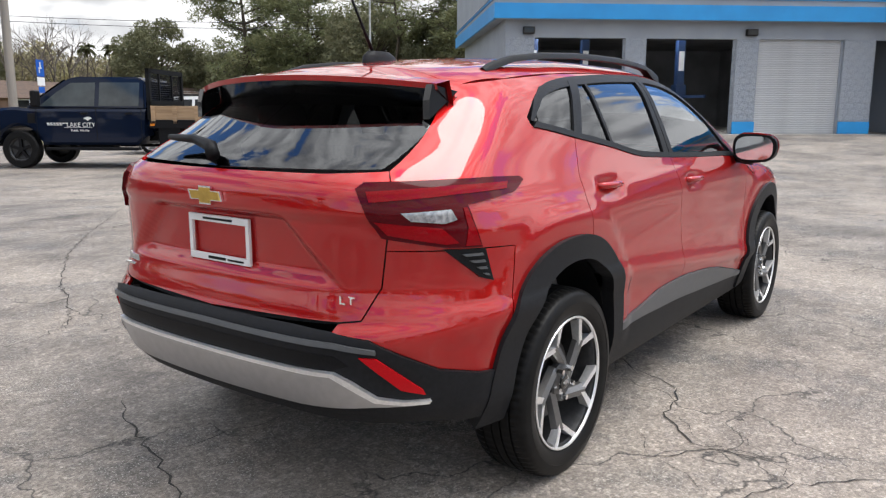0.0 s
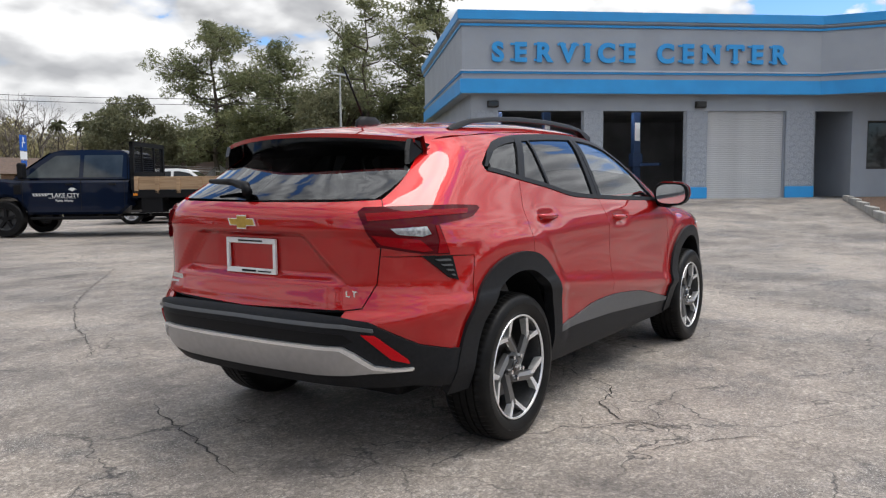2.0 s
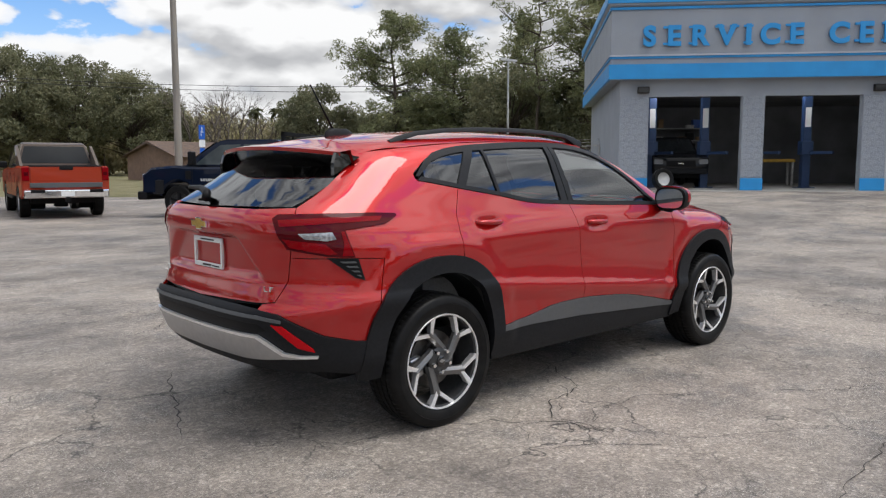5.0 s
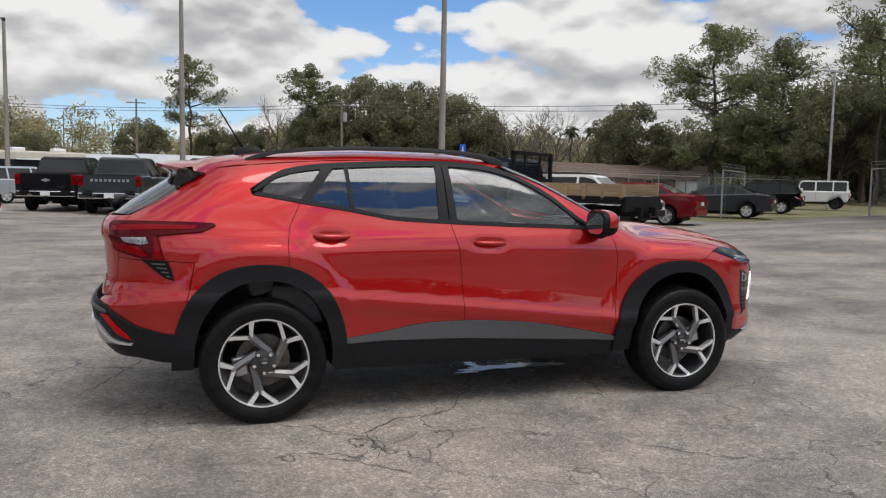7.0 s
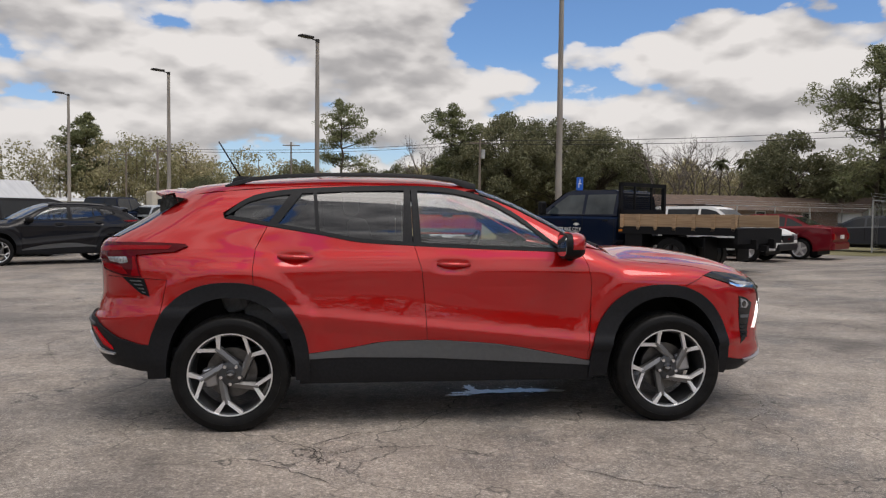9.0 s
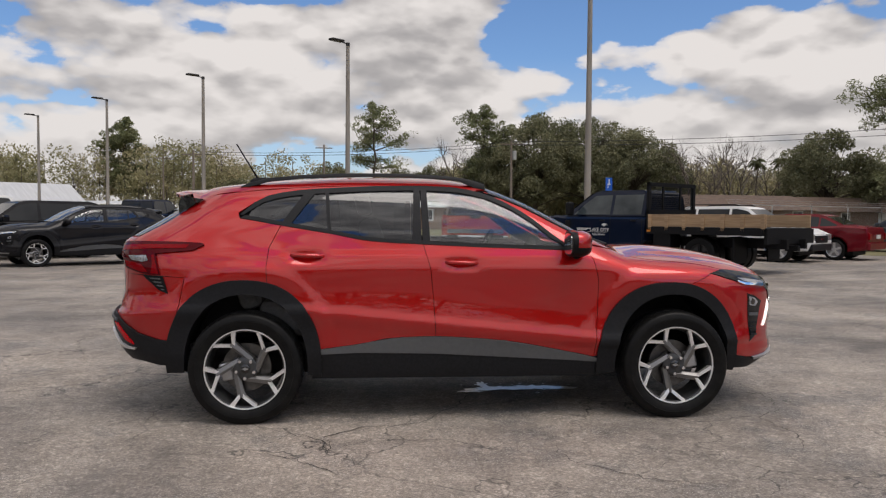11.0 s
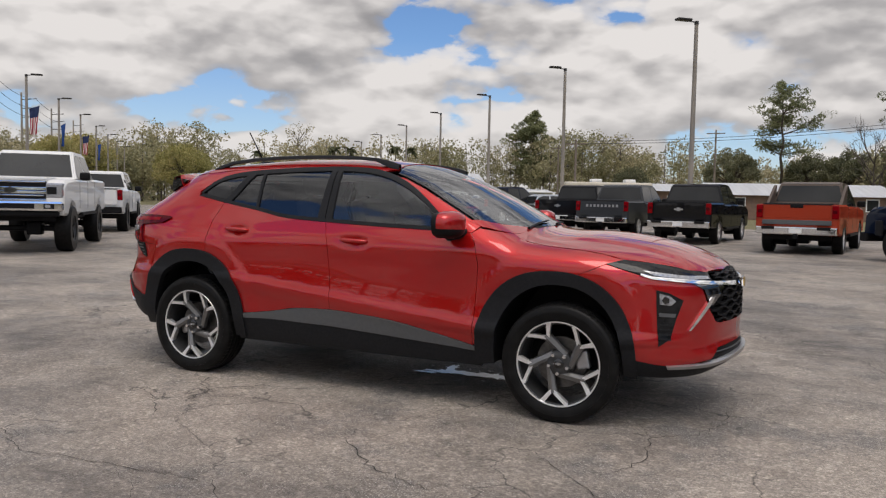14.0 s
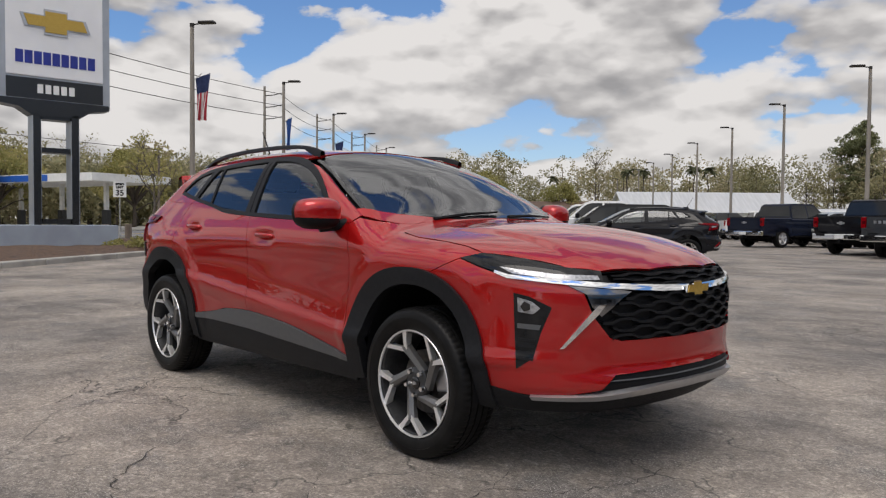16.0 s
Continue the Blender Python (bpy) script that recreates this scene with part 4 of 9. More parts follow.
def wheel_mesh_parts():
    """Meshes of one 17-inch wheel, axle along y, outer face at -y: (name, mesh, label)."""
    out = []
    R, seg, cut = 0.348, 216, 0.005
    # half profile rows: radius, along the axle, and how deep the sipes of the tread bite there
    prof = [(0.240, 0.092, 0), (0.248, 0.100, 0), (0.270, 0.110, 0), (0.300, 0.1135, 0), (0.322, 0.110, 0), (0.333, 0.104, 0), (0.3385, 0.097, 0.3), (0.3435, 0.086, 1), (0.3465, 0.072, 1), (0.3475, 0.062, 1),
            (0.3475, 0.061, 1), (0.340, 0.060, 0), (0.340, 0.0545, 0), (R, 0.0535, 0.4), (R, 0.022, 0.4), (0.340, 0.021, 0), (0.340, 0.0145, 0), (R, 0.0135, 0)]
    inner = [(r, -y, d) for r, y, d in prof[::-1]]
    side_rings = [(0.3005, -0.1142, 0), (0.2965, -0.1142, 0)]           # raised line on the outer wall
    rows = prof + inner
    at = next(i for i, q in enumerate(rows) if q[0] == 0.300 and q[1] < 0)
    rows[at + 1:at + 1] = side_rings + [(0.2960, -0.1128, 0)]
    bm = bmesh.new()
    rings = []
    for i in range(seg):
        a = 2 * math.pi * i / seg
        bite = cut if i % 3 == 0 else 0.0
        ring = []
        for r, y, d in rows:
            q = r - bite * d
            ring.append(bm.verts.new((q * math.cos(a), y, max(q * math.sin(a), -0.338))))
        rings.append(ring)
    for i in range(seg):
        p, q = rings[i], rings[(i + 1) % seg]
        for j in range(len(rows) - 1):
            bm.faces.new((p[j], p[j + 1], q[j + 1], q[j]))
    bmesh.ops.recalc_face_normals(bm, faces=bm.faces)
    out.append(("tyre", bm, M_RUBBER, "black tyre", 35))
    bm = bmesh.new()
    revolve(bm, [(0.240, -0.098), (0.244, -0.100), (0.242, -0.092), (0.230, -0.088), (0.224, -0.06), (0.216, 0.02), (0.222, 0.09), (0.240, 0.095)], 72)
    bmesh.ops.recalc_face_normals(bm, faces=bm.faces)
    out.append(("rim", bm, M_GUN, "", 40))
    bm = bmesh.new()
    revolve(bm, [(0.2465, -0.1015), (0.2445, -0.1045), (0.2385, -0.1035), (0.2365, -0.096)], 96)
    bmesh.ops.recalc_face_normals(bm, faces=bm.faces)
    out.append(("rim_lip", bm, M_ALLOY, "bright machined rim edge", 60))
    return out


def polar(r, a):
    return (r * math.cos(radians(a)), r * math.sin(radians(a)))


def spoke_mesh():
    """The dark, swept arm of one spoke, from the hub out to the fork."""
    bm = bmesh.new()
    m, e = Vector((*polar(0.176, -7), 0)), Vector((*polar(0.062, -70), 0))
    c = [m.lerp(e, t) for t in (1.0, 0.75, 0.5, 0.25, 0.0)]
    half = [0.021, 0.022, 0.0225, 0.024, 0.028]
    n = Vector((-(m - e).y, (m - e).x, 0)).normalized()
    rows = []
    for k, p in enumerate(c):
        y = -0.070 - 0.020 * k / 4
        rows.append([bm.verts.new((q.x, yy, q.y)) for q, yy in ((p - n * half[k], y + 0.030), (p - n * half[k] * 0.8, y + 0.006), (p + n * half[k] * 0.25, y - 0.002), (p + n * half[k] * 0.95, y + 0.012), (p + n * half[k], y + 0.032))])
    for a, b in zip(rows, rows[1:]):
        for i in range(4):
            bm.faces.new((a[i], b[i], b[i + 1], a[i + 1]))
    bmesh.ops.recalc_face_normals(bm, faces=bm.faces)
    return bm


def blade_mesh(sign):
    """One machined blade of a fork, from its root to the rim."""
    bm = bmesh.new()
    p = Vector(polar(0.160, -8.5))
    q = Vector(polar(0.2385, 17.5 if sign > 0 else -19.0))
    u = (q - p).normalized()
    n = Vector((-u.y, u.x)) * sign          # towards the outside of the fork
    ring = [p - u * 0.006 - n * 0.002, p + u * 0.016 - n * 0.009, q - u * 0.014 - n * 0.010, q - n * 0.018, q + n * 0.012, q - u * 0.03 + n * 0.010, p + n * 0.011]
    ring = [(a.x, a.y) for a in (ring if sign > 0 else ring[::-1])]
    a = [bm.verts.new((x, -0.084 - 0.013 * min(1, max(0, (math.hypot(x, z) - 0.15) / 0.08)), z)) for x, z in ring]
    b = [bm.verts.new((x, -0.060, z)) for x, z in ring]
    f = [bm.faces.new(a), bm.faces.new(b[::-1])]
    for i in range(len(ring)):
        f.append(bm.faces.new((a[i], b[i], b[(i + 1) % len(ring)], a[(i + 1) % len(ring)])))
    bmesh.ops.triangulate(bm, faces=f[:2])
    bmesh.ops.recalc_face_normals(bm, faces=bm.faces)
    return bm


def wheel(parent, x, y, outward, spin):
    """A wheel with its hub at (x, y); outward -1 faces the car's right."""
    hub = thing("wheel")
    hub.parent = parent
    hub.matrix_local = pose(x, y, 0.338, 0, 0, 0 if outward < 0 else 180)
    hub["label"] = "black tyre on a five-spoke alloy wheel"
    if "wheel" not in CAR_DONE:
        kit = []
        for name, bm, mat, label, ang in wheel_mesh_parts():
            o = part(name, bm, mat, hub, label, True, ang)
            kit.append((name, o.data, label))
        bm = bmesh.new()
        revolve(bm, [(0.0, 0.01), (0.148, 0.01), (0.148, -0.012), (0.09, -0.012), (0.085, -0.03), (0.0, -0.03)], 40)
        bmesh.ops.recalc_face_normals(bm, faces=bm.faces)
        o = part("brake_disc", bm, M_DISC, hub, "steel brake disc", True, 40)
        kit.append(("brake_disc", o.data, "steel brake disc"))
        bm = boxes(((0.085, -0.035, -0.055), (0.165, 0.03, 0.055)), bevel=0.012)
        o = part("brake_caliper", bm, M_SATIN, hub, "grey brake caliper")
        kit.append(("brake_caliper", o.data, "grey brake caliper"))
        bm = bmesh.new()
        revolve(bm, [(0.0, -0.076), (0.056, -0.076), (0.072, -0.068), (0.074, -0.045), (0.0, -0.03)], 30)
        bmesh.ops.recalc_face_normals(bm, faces=bm.faces)
        o = part("hub", bm, M_GUN, hub, "", True, 40)
        kit.append(("hub", o.data, ""))
        bm = bmesh.new()
        revolve(bm, [(0.0, -0.086), (0.022, -0.086), (0.028, -0.082), (0.03, -0.07)], 24)
        o = part("hub_cap", bm, M_GLOSSBLACK, hub, "black centre cap", True, 40)
        kit.append(("hub_cap", o.data, "black centre cap"))
        bm = boxes(((-0.016, -0.0885, -0.004), (0.016, -0.086, 0.004)), ((-0.006, -0.0888, -0.008), (0.006, -0.086, 0.008)))
        o = part("cap_mark", bm, M_SATIN, hub)
        kit.append(("cap_mark", o.data, ""))
        CAR_DONE["wheel"] = kit
        CAR_DONE["spoke"] = [("spoke", link_mesh("spoke", spoke_mesh(), M_ARM)), ("spoke_blade", link_mesh("spoke_blade", blade_mesh(1), M_ALLOY)), ("spoke_blade", link_mesh("spoke_blade", blade_mesh(-1), M_ALLOY))]
        nut = bmesh.new()
        rod(nut, (0.056, -0.074, 0), (0.056, -0.094, 0), 0.0135, 0.0105, 6)
        CAR_DONE["spoke"].append(("wheel_nut", link_mesh("wheel_nut", nut, M_CHROME)))
    else:
        for name, me, label in CAR_DONE["wheel"]:
            o = new(name, me)
            o.parent = hub
            if label:
                o["label"] = label
    for o in hub.children:
        if o.name.startswith("brake_caliper"):          # behind the axle at the front, ahead of it at the back
            o.matrix_local = Matrix.Rotation(radians(-12 if x > 1 else 168), 4, "Y") if outward < 0 else Matrix.Rotation(radians(168 if x > 1 else -12), 4, "Y")
    for i in range(5):
        turn = Matrix.Rotation(-radians(spin + 72 * i), 4, "Y")
        for name, src in CAR_DONE["spoke"]:
            o = new(name, src.data)
            o.parent = hub
            o.matrix_local = turn
            if name == "spoke_blade":
                o["label"] = "bright machined spoke face"
    return hub


def build_crossover(m, colour, label, fine=1.0, full=True):
    """The whole crossover at a pose; origin on the ground under the rear axle, x ahead."""
    car = thing("car", m, label, "car")
    P = lambda name, out, mat, du=0.06, dv=0.035, **k: skin_panel(name, out, mat, car, du=du * fine, dv=dv * fine, **k)
    rim = [(2.33, -0.665), (2.45, -0.71), (2.58, -0.742), (2.80, -0.752), (2.92, -0.755), (3.03, -0.762), (3.20, -0.69), (3.361, -0.597), (3.446, -0.49)]
    clad = [(0.42, 0.452), (0.70, 0.487), (0.90, 0.524), (1.168, 0.532), (1.40, 0.520), (1.60, 0.503), (1.90, 0.450), (2.20, 0.388)]
    clad_z = curve([c[0] for c in clad], [c[1] for c in clad])
    row = lambda x0, x1, k, d=0.0: [(float(x), float(clad_z(x)) + d) for x in np.linspace(x0, x1, k)]
    P("rear_door", row(0.43, 1.163, 8) + [(1.150, 0.75), (1.129, 0.954), (1.085, 1.102), (0.765, 1.120), (0.495, 1.168), (0.205, 1.214), (0.14, 1.08), (0.128, 0.97)] + arch_rear(-0.03, 74, 12), colour, label="rear passenger door in the body colour")
    P("front_door", row(1.163, 2.168, 10) + [(2.185, 0.673), (2.192, 0.884), (2.165, 1.0), (2.130, 1.064), (1.89, 1.073), (1.49, 1.085), (1.085, 1.102), (1.129, 0.954), (1.150, 0.75)], colour, label="front passenger door in the body colour")
    P("front_fender", [(2.168, 0.40), (2.185, 0.673), (2.192, 0.884), (2.165, 1.0), (2.130, 1.064), (2.17, 1.095)] + [top_rim(*q) for q in rim[:6]] + [(2.946, 0.920), (2.79, 0.85)] + arch_front(-0.03, 72, 176), colour, label="front fender in the body colour")
    over = [(x, roof_edge(x)) for x in (2.17, 2.05, 1.9, 1.75, 1.6, 1.45, 1.3, 1.1, 0.7, 0.3, -0.05, -0.28)]
    P("body_side", arch_rear(-0.03, 156, 74, 10) + [(0.128, 0.97), (0.14, 1.08), (0.205, 1.214), (0.02, 1.246), (-0.055, 1.262), (-0.06, 1.29), (0.02, 1.345), (0.115, 1.397), (0.317, 1.435), (0.558, 1.453), (1.053, 1.471), (1.27, 1.464), (1.45, 1.433), (1.628, 1.363), (1.797, 1.257), (1.93, 1.15), (2.05, 1.07), (2.130, 1.064)]
      + over + [(-0.34, 1.36), ("r", 0.585, 1.30), ("r", 0.606, 1.24), ("r", 0.620, 1.138), ("r", 0.660, 0.94), ("r", 0.657, 0.910), (-0.48, 0.902), (-0.36, 0.895)], colour, label="rear quarter and roof rail panel in the body colour", dv=0.03)
    P("rear_bumper_skin", [("r", 0.657, 0.910), (-0.48, 0.902), (-0.36, 0.895)] + arch_rear(-0.03, 156, 178, 5) + [(-0.45, 0.50), (-0.53, 0.52), (-0.651, 0.550), ("r", 0.71, 0.61), ("r", 0.643, 0.652), ("r", 0.532, 0.667), ("r", 0.54, 0.693), ("r", 0.606, 0.703), ("r", 0.645, 0.80)], colour, label="painted rear bumper corner")
    gate = P("tailgate", [("r", 0.0, 1.128), ("r", 0.45, 1.130), ("r", 0.620, 1.138), ("r", 0.660, 0.94), ("r", 0.645, 0.80), ("r", 0.606, 0.7045), ("r", 0.54, 0.6945), ("r", 0.0, 0.680)], colour, both=True, du=0.022, dv=0.013, label="tailgate with a sunken number-plate panel")[0]
    # roof, bonnet and glass over the top
    xs = [-0.28, -0.05, 0.3, 0.7, 1.1, 1.3]
    half_roof = [(x, -edge_y(x) + 0.001) for x in xs] + [(1.42, -edge_y(1.42) + 0.001), (1.50, -0.575), (1.47, -0.45), (1.435, -0.22), (1.425, 0.0), (-0.28, 0.0)]
    skin_panel("roof", half_roof, colour, car, hitter=on_top, both=True, du=0.12 * fine, dv=0.06 * fine, gap=0.0, label="roof in the body colour")
    half_hood = [(2.40, 0.0), (2.39, -0.3)] + rim + [(3.515, -0.232), (3.525, 0.0)]
    skin_panel("bonnet", half_hood, colour, car, hitter=on_top, both=True, du=0.05 * fine, dv=0.045 * fine, gap=0.0, label="bonnet with soft creases in the body colour")
    screen_x = (1.52, 1.6, 1.75, 1.9, 2.05, 2.15)
    half_screen = [(1.43, 0.0), (1.44, -0.22), (1.475, -0.45)] + [(x, -edge_y(x) + 0.03) for x in screen_x] + [(2.24, -0.685), (2.33, -0.45), (2.385, 0.0)]
    scr = put("windscreen", skin_mesh("windscreen", half_screen, on_top, -0.004, 0.004, 0.09 * fine, 0.07 * fine, 0), G_SCREEN, car, "clear windscreen")
    scr.visible_shadow = False
    band = [(x, -edge_y(x) + 0.036) for x in screen_x] + [(x, -edge_y(x) + 0.018) for x in screen_x[::-1]]
    skin_panel("pillar_trim", band, M_GLOSSBLACK, car, hitter=on_top, gap=0.0, backing=False, lift=-0.003, label="black windscreen edge trim") if full else None
    if full:
        cowl = [(2.25, -0.62), (2.33, -0.45), (2.385, 0.0), (2.405, 0.0), (2.39, -0.3), (2.31, -0.58)]
        skin_panel("cowl_corner", [(2.09, -0.775), (2.14, -0.735), (2.20, -0.685), (2.255, -0.60), (2.33, -0.45), (2.36, -0.372), (2.39, -0.3), (2.365, -0.60), (2.335, -0.672), (2.27, -0.735), (2.18, -0.772)], colour, car, hitter=on_top, gap=0.0, backing=False, lift=0.001)
        skin_panel("cowl", cowl, M_BLACK, car, hitter=on_top, both=True, gap=0.0, backing=False, lift=-0.008)
    # side windows: dark surround and panes
    dlo = [(-0.05, 1.273), (0.02, 1.338), (0.115, 1.390), (0.317, 1.428), (0.558, 1.446), (0.80, 1.458), (1.053, 1.464), (1.27, 1.457), (1.45, 1.426), (1.628, 1.356), (1.797, 1.250), (1.925, 1.145), (2.04, 1.072), (1.89, 1.078), (1.49, 1.090), (1.085, 1.107), (0.765, 1.125), (0.495, 1.173), (0.226, 1.216), (0.02, 1.252)]
    top_z = curve([-0.05, 0.02, 0.115, 0.317, 0.558, 0.80, 1.053, 1.27, 1.45, 1.628, 1.797, 1.925, 2.04], [1.270, 1.338, 1.390, 1.428, 1.446, 1.458, 1.464, 1.457, 1.426, 1.356, 1.250, 1.145, 1.070])
    bot_z = curve([-0.05, 0.02, 0.226, 0.495, 0.765, 1.085, 1.49, 1.89, 2.04], [1.262, 1.252, 1.216, 1.173, 1.125, 1.107, 1.090, 1.078, 1.070])
    line = lambda x0, x1, k, f, d: [(float(x), float(f(x)) + d) for x in np.linspace(x0, x1, k)]
    trim_kw = dict(gap=0.0, backing=False, thick=0.02, step=0.04)
    P("window_surround", line(-0.05, 2.04, 26, top_z, 0.008) + line(2.04, 1.95, 3, top_z, -0.012) + line(1.90, 0.0, 24, top_z, -0.024) + [(-0.03, 1.276)], M_TRIM, lift=0.003, label="dark window frame", **trim_kw)
    P("window_surround", line(-0.05, 2.04, 26, bot_z, -0.006) + line(2.0, -0.02, 24, bot_z, 0.016), M_TRIM, lift=0.005, label="dark lower window moulding", **trim_kw)
    bar = lambda b0, b1, t0, t1: [(b0, float(bot_z(b0)) + 0.004), (b1, float(bot_z(b1)) + 0.004), (t1, float(top_z(t1)) - 0.006), (t0, float(top_z(t0)) - 0.006)]
    P("pillar_cover", bar(1.015, 1.075, 1.030, 1.068), M_TRIM, lift=0.004, **trim_kw)
    P("pillar_cover", bar(1.082, 1.130, 1.074, 1.112), M_TRIM, lift=0.004, **trim_kw)
    P("pillar_cover", bar(0.205, 0.258, 0.350, 0.418), M_TRIM, lift=0.004, **trim_kw)
    P("pillar_cover", bar(0.492, 0.515, 0.470, 0.492), M_TRIM, lift=0.003, **trim_kw)
    pane = lambda x0, x1, t0, t1, k=8: line(x0, x1, k, bot_z, 0.01) + line(t1, t0, k, top_z, -0.018)
    for nm, out, gl, lb in (("front_window", pane(1.125, 1.99, 1.11, 1.95, 12), G_CLEAR, "lightly tinted door window"), ("rear_window", pane(0.51, 1.02, 0.488, 1.034), G_TINT, "dark privacy window"),
                            ("rear_window", pane(0.255, 0.496, 0.414, 0.474), G_TINT, "dark privacy window"), ("quarter_window", pane(0.0, 0.21, 0.02, 0.355), G_TINT, "dark rear quarter window")):
        for o in P(nm, out, gl, lift=-0.004, gap=0.0, backing=False, thick=0.004, label=lb):
            o.visible_shadow = False
    o = put("rear_screen", skin_mesh("rear_screen", dense(to_u([("r", 0.0, 1.136), ("r", 0.60, 1.144), ("r", 0.607, 1.24), ("r", 0.588, 1.295), ("r", 0.53, 1.36), ("r", 0.0, 1.372)])), on_side, -0.003, 0.004, 0.06, 0.04, 0), G_REAR, car, "sloping tinted rear screen")
    o.visible_shadow = False
    # spoiler over the rear screen
    bm = bmesh.new()
    ys = np.linspace(-0.605, 0.605, 25)
    rows_ = []
    for y in ys:
        k = abs(y) / 0.605
        xt, zt = -0.575 + 0.15 * k**2.4, 1.432 - 0.035 * k**2
        pts = [on_top([(x, y)])[0] for x in (-0.275, -0.34)]
        x1 = xt + 0.06
        top = [tuple(pts[0]), (float(pts[1][0]), y, float(pts[1][2])), (x1, y, zt + 0.012), (xt, y * 0.99, zt), (xt + 0.004, y * 0.99, zt - 0.018)]
        rows_.append([bm.verts.new(q) for q in top])
    for a, b in zip(rows_, rows_[1:]):
        for i in range(4):
            bm.faces.new((a[i], b[i], b[i + 1], a[i + 1]))
    bmesh.ops.recalc_face_normals(bm, faces=bm.faces)
    if bm.faces[0].normal.z < 0 and abs(bm.faces[0].normal.z) > 0.1:
        bmesh.ops.reverse_faces(bm, faces=bm.faces)
    spo = part("spoiler", bm, colour, car, "roof spoiler in the body colour", True, 35)
    bm = bmesh.new()
    rows_ = []
    for y in ys:
        k = abs(y) / 0.605
        xt, zt = -0.575 + 0.15 * k**2.4, 1.432 - 0.035 * k**2
        rows_.append([bm.verts.new(q) for q in ((xt + 0.006, y * 0.99, zt - 0.019), (xt + 0.07, y * 0.985, zt - 0.055), (-0.40 + 0.04 * k, y * 0.98, 1.335 - 0.012 * k), (-0.30, y * 0.98, 1.36))])
    for a, b in zip(rows_, rows_[1:]):
        for i in range(3):
            bm.faces.new((a[i], b[i], b[i + 1], a[i + 1]))
    part("spoiler_underside", bm, M_GLOSSBLACK, spo, "gloss black underside", True, 35)
    for s in (-1, 1):
        bm = bmesh.new()
        prism(bm, [(-0.44, 1.395), (-0.30, 1.375), (-0.335, 1.355), (-0.455, 1.285), (-0.455, 1.345)], "y", 0.566, 0.592)
        bmesh.ops.scale(bm, vec=(1, s, 1), verts=bm.verts)
        bmesh.ops.recalc_face_normals(bm, faces=bm.faces)
        part("spoiler_winglet", bm, M_GLOSSBLACK, spo, "gloss black side fin")
    # cladding
    for nm, fn, cx in (("wheel_arch_trim", arch_rear, 0), ("wheel_arch_trim", arch_front, 1)):
        lo_o, lo_i = (-4, 182) if cx == 0 else (-4, 184)
        outer, inner = fn(0.0, lo_o, lo_i, 40), fn(-0.088, lo_i, lo_o, 40)
        if cx == 0:
            inner = arch(0.005, 0.34, 0.372, 0.455, 2.2, lo_i, lo_o, 40)
        else:
            inner = arch(2.68, 0.34, 0.375, 0.452, 2.2, lo_i, lo_o, 40)
        P(nm, outer + inner, M_TRIM, lift=0.016, gap=0.0, thick=0.05, backing=False, label="black moulded wheel-arch trim", step=0.05)
        # liner inside the arch
        ring = inner[::-1]
        for s in (-1, 1):
            bm = bmesh.new()
            prev = None
            for x, z in ring:
                cur = [bm.verts.new((x, s * yy, z)) for yy in (0.845, 0.45)]
                if prev:
                    bm.faces.new((prev[0], prev[1], cur[1], cur[0]))
                prev = cur
            cxx = 0.005 if cx == 0 else 2.68
            back = [bm.verts.new((x, s * 0.45, z)) for x, z in ring]
            bm.faces.new(back)
            part("arch_liner", bm, M_BLACK, car, "", True)
    P("sill_cladding", row(0.44, 2.19, 16) + [(2.19, 0.365), (1.168, 0.424), (0.70, 0.432), (0.45, 0.425)], M_TRIM_GREY, lift=0.010, gap=0.001, backing=False, label="graphite lower door cladding")
    P("sill", [(0.42, 0.425), (0.70, 0.432), (1.168, 0.424), (2.20, 0.365), (2.22, 0.27), (0.40, 0.27)], M_TRIM, lift=0.004, gap=0.0, backing=False, thick=0.1, label="black plastic sill")
    P("rear_bumper", [("r", 0.0, 0.674), ("r", 0.40, 0.672), ("r", 0.532, 0.667), ("r", 0.643, 0.652), ("r", 0.71, 0.61), (-0.651, 0.550), (-0.53, 0.52), (-0.44, 0.51), (-0.43, 0.36), (-0.52, 0.36), (-0.64, 0.38), ("r", 0.58, 0.375), ("r", 0.0, 0.37)], M_TRIM, both=True, lift=0.012, gap=0.0, backing=False, thick=0.08, label="black plastic rear bumper")
    P("bumper_insert", [("r", 0.0, 0.612), ("r", 0.55, 0.606), ("r", 0.59, 0.578), ("r", 0.54, 0.560), ("r", 0.0, 0.556)], M_BLACK, both=True, lift=0.0135, gap=0.0, backing=False, thick=0.02, label="pitted black insert")
    P("bumper_ledge", [("r", 0.0, 0.646), ("r", 0.55, 0.642), ("r", 0.66, 0.628), ("r", 0.66, 0.617), ("r", 0.55, 0.628), ("r", 0.0, 0.632)], M_TRIM_GREY, both=True, lift=0.022, gap=0.0, backing=False, thick=0.02)
    P("skid_plate", [("r", 0.0, 0.545), ("r", 0.54, 0.545), ("r", 0.58, 0.522), ("r", 0.640, 0.472), ("r", 0.70, 0.458), ("r", 0.745, 0.458), ("r", 0.74, 0.449), ("r", 0.63, 0.447), ("r", 0.53, 0.436), ("r", 0.40, 0.428), ("r", 0.0, 0.424)], M_SATIN, both=True, lift=0.020, gap=0.0, backing=False, thick=0.03, label="satin silver skid plate")
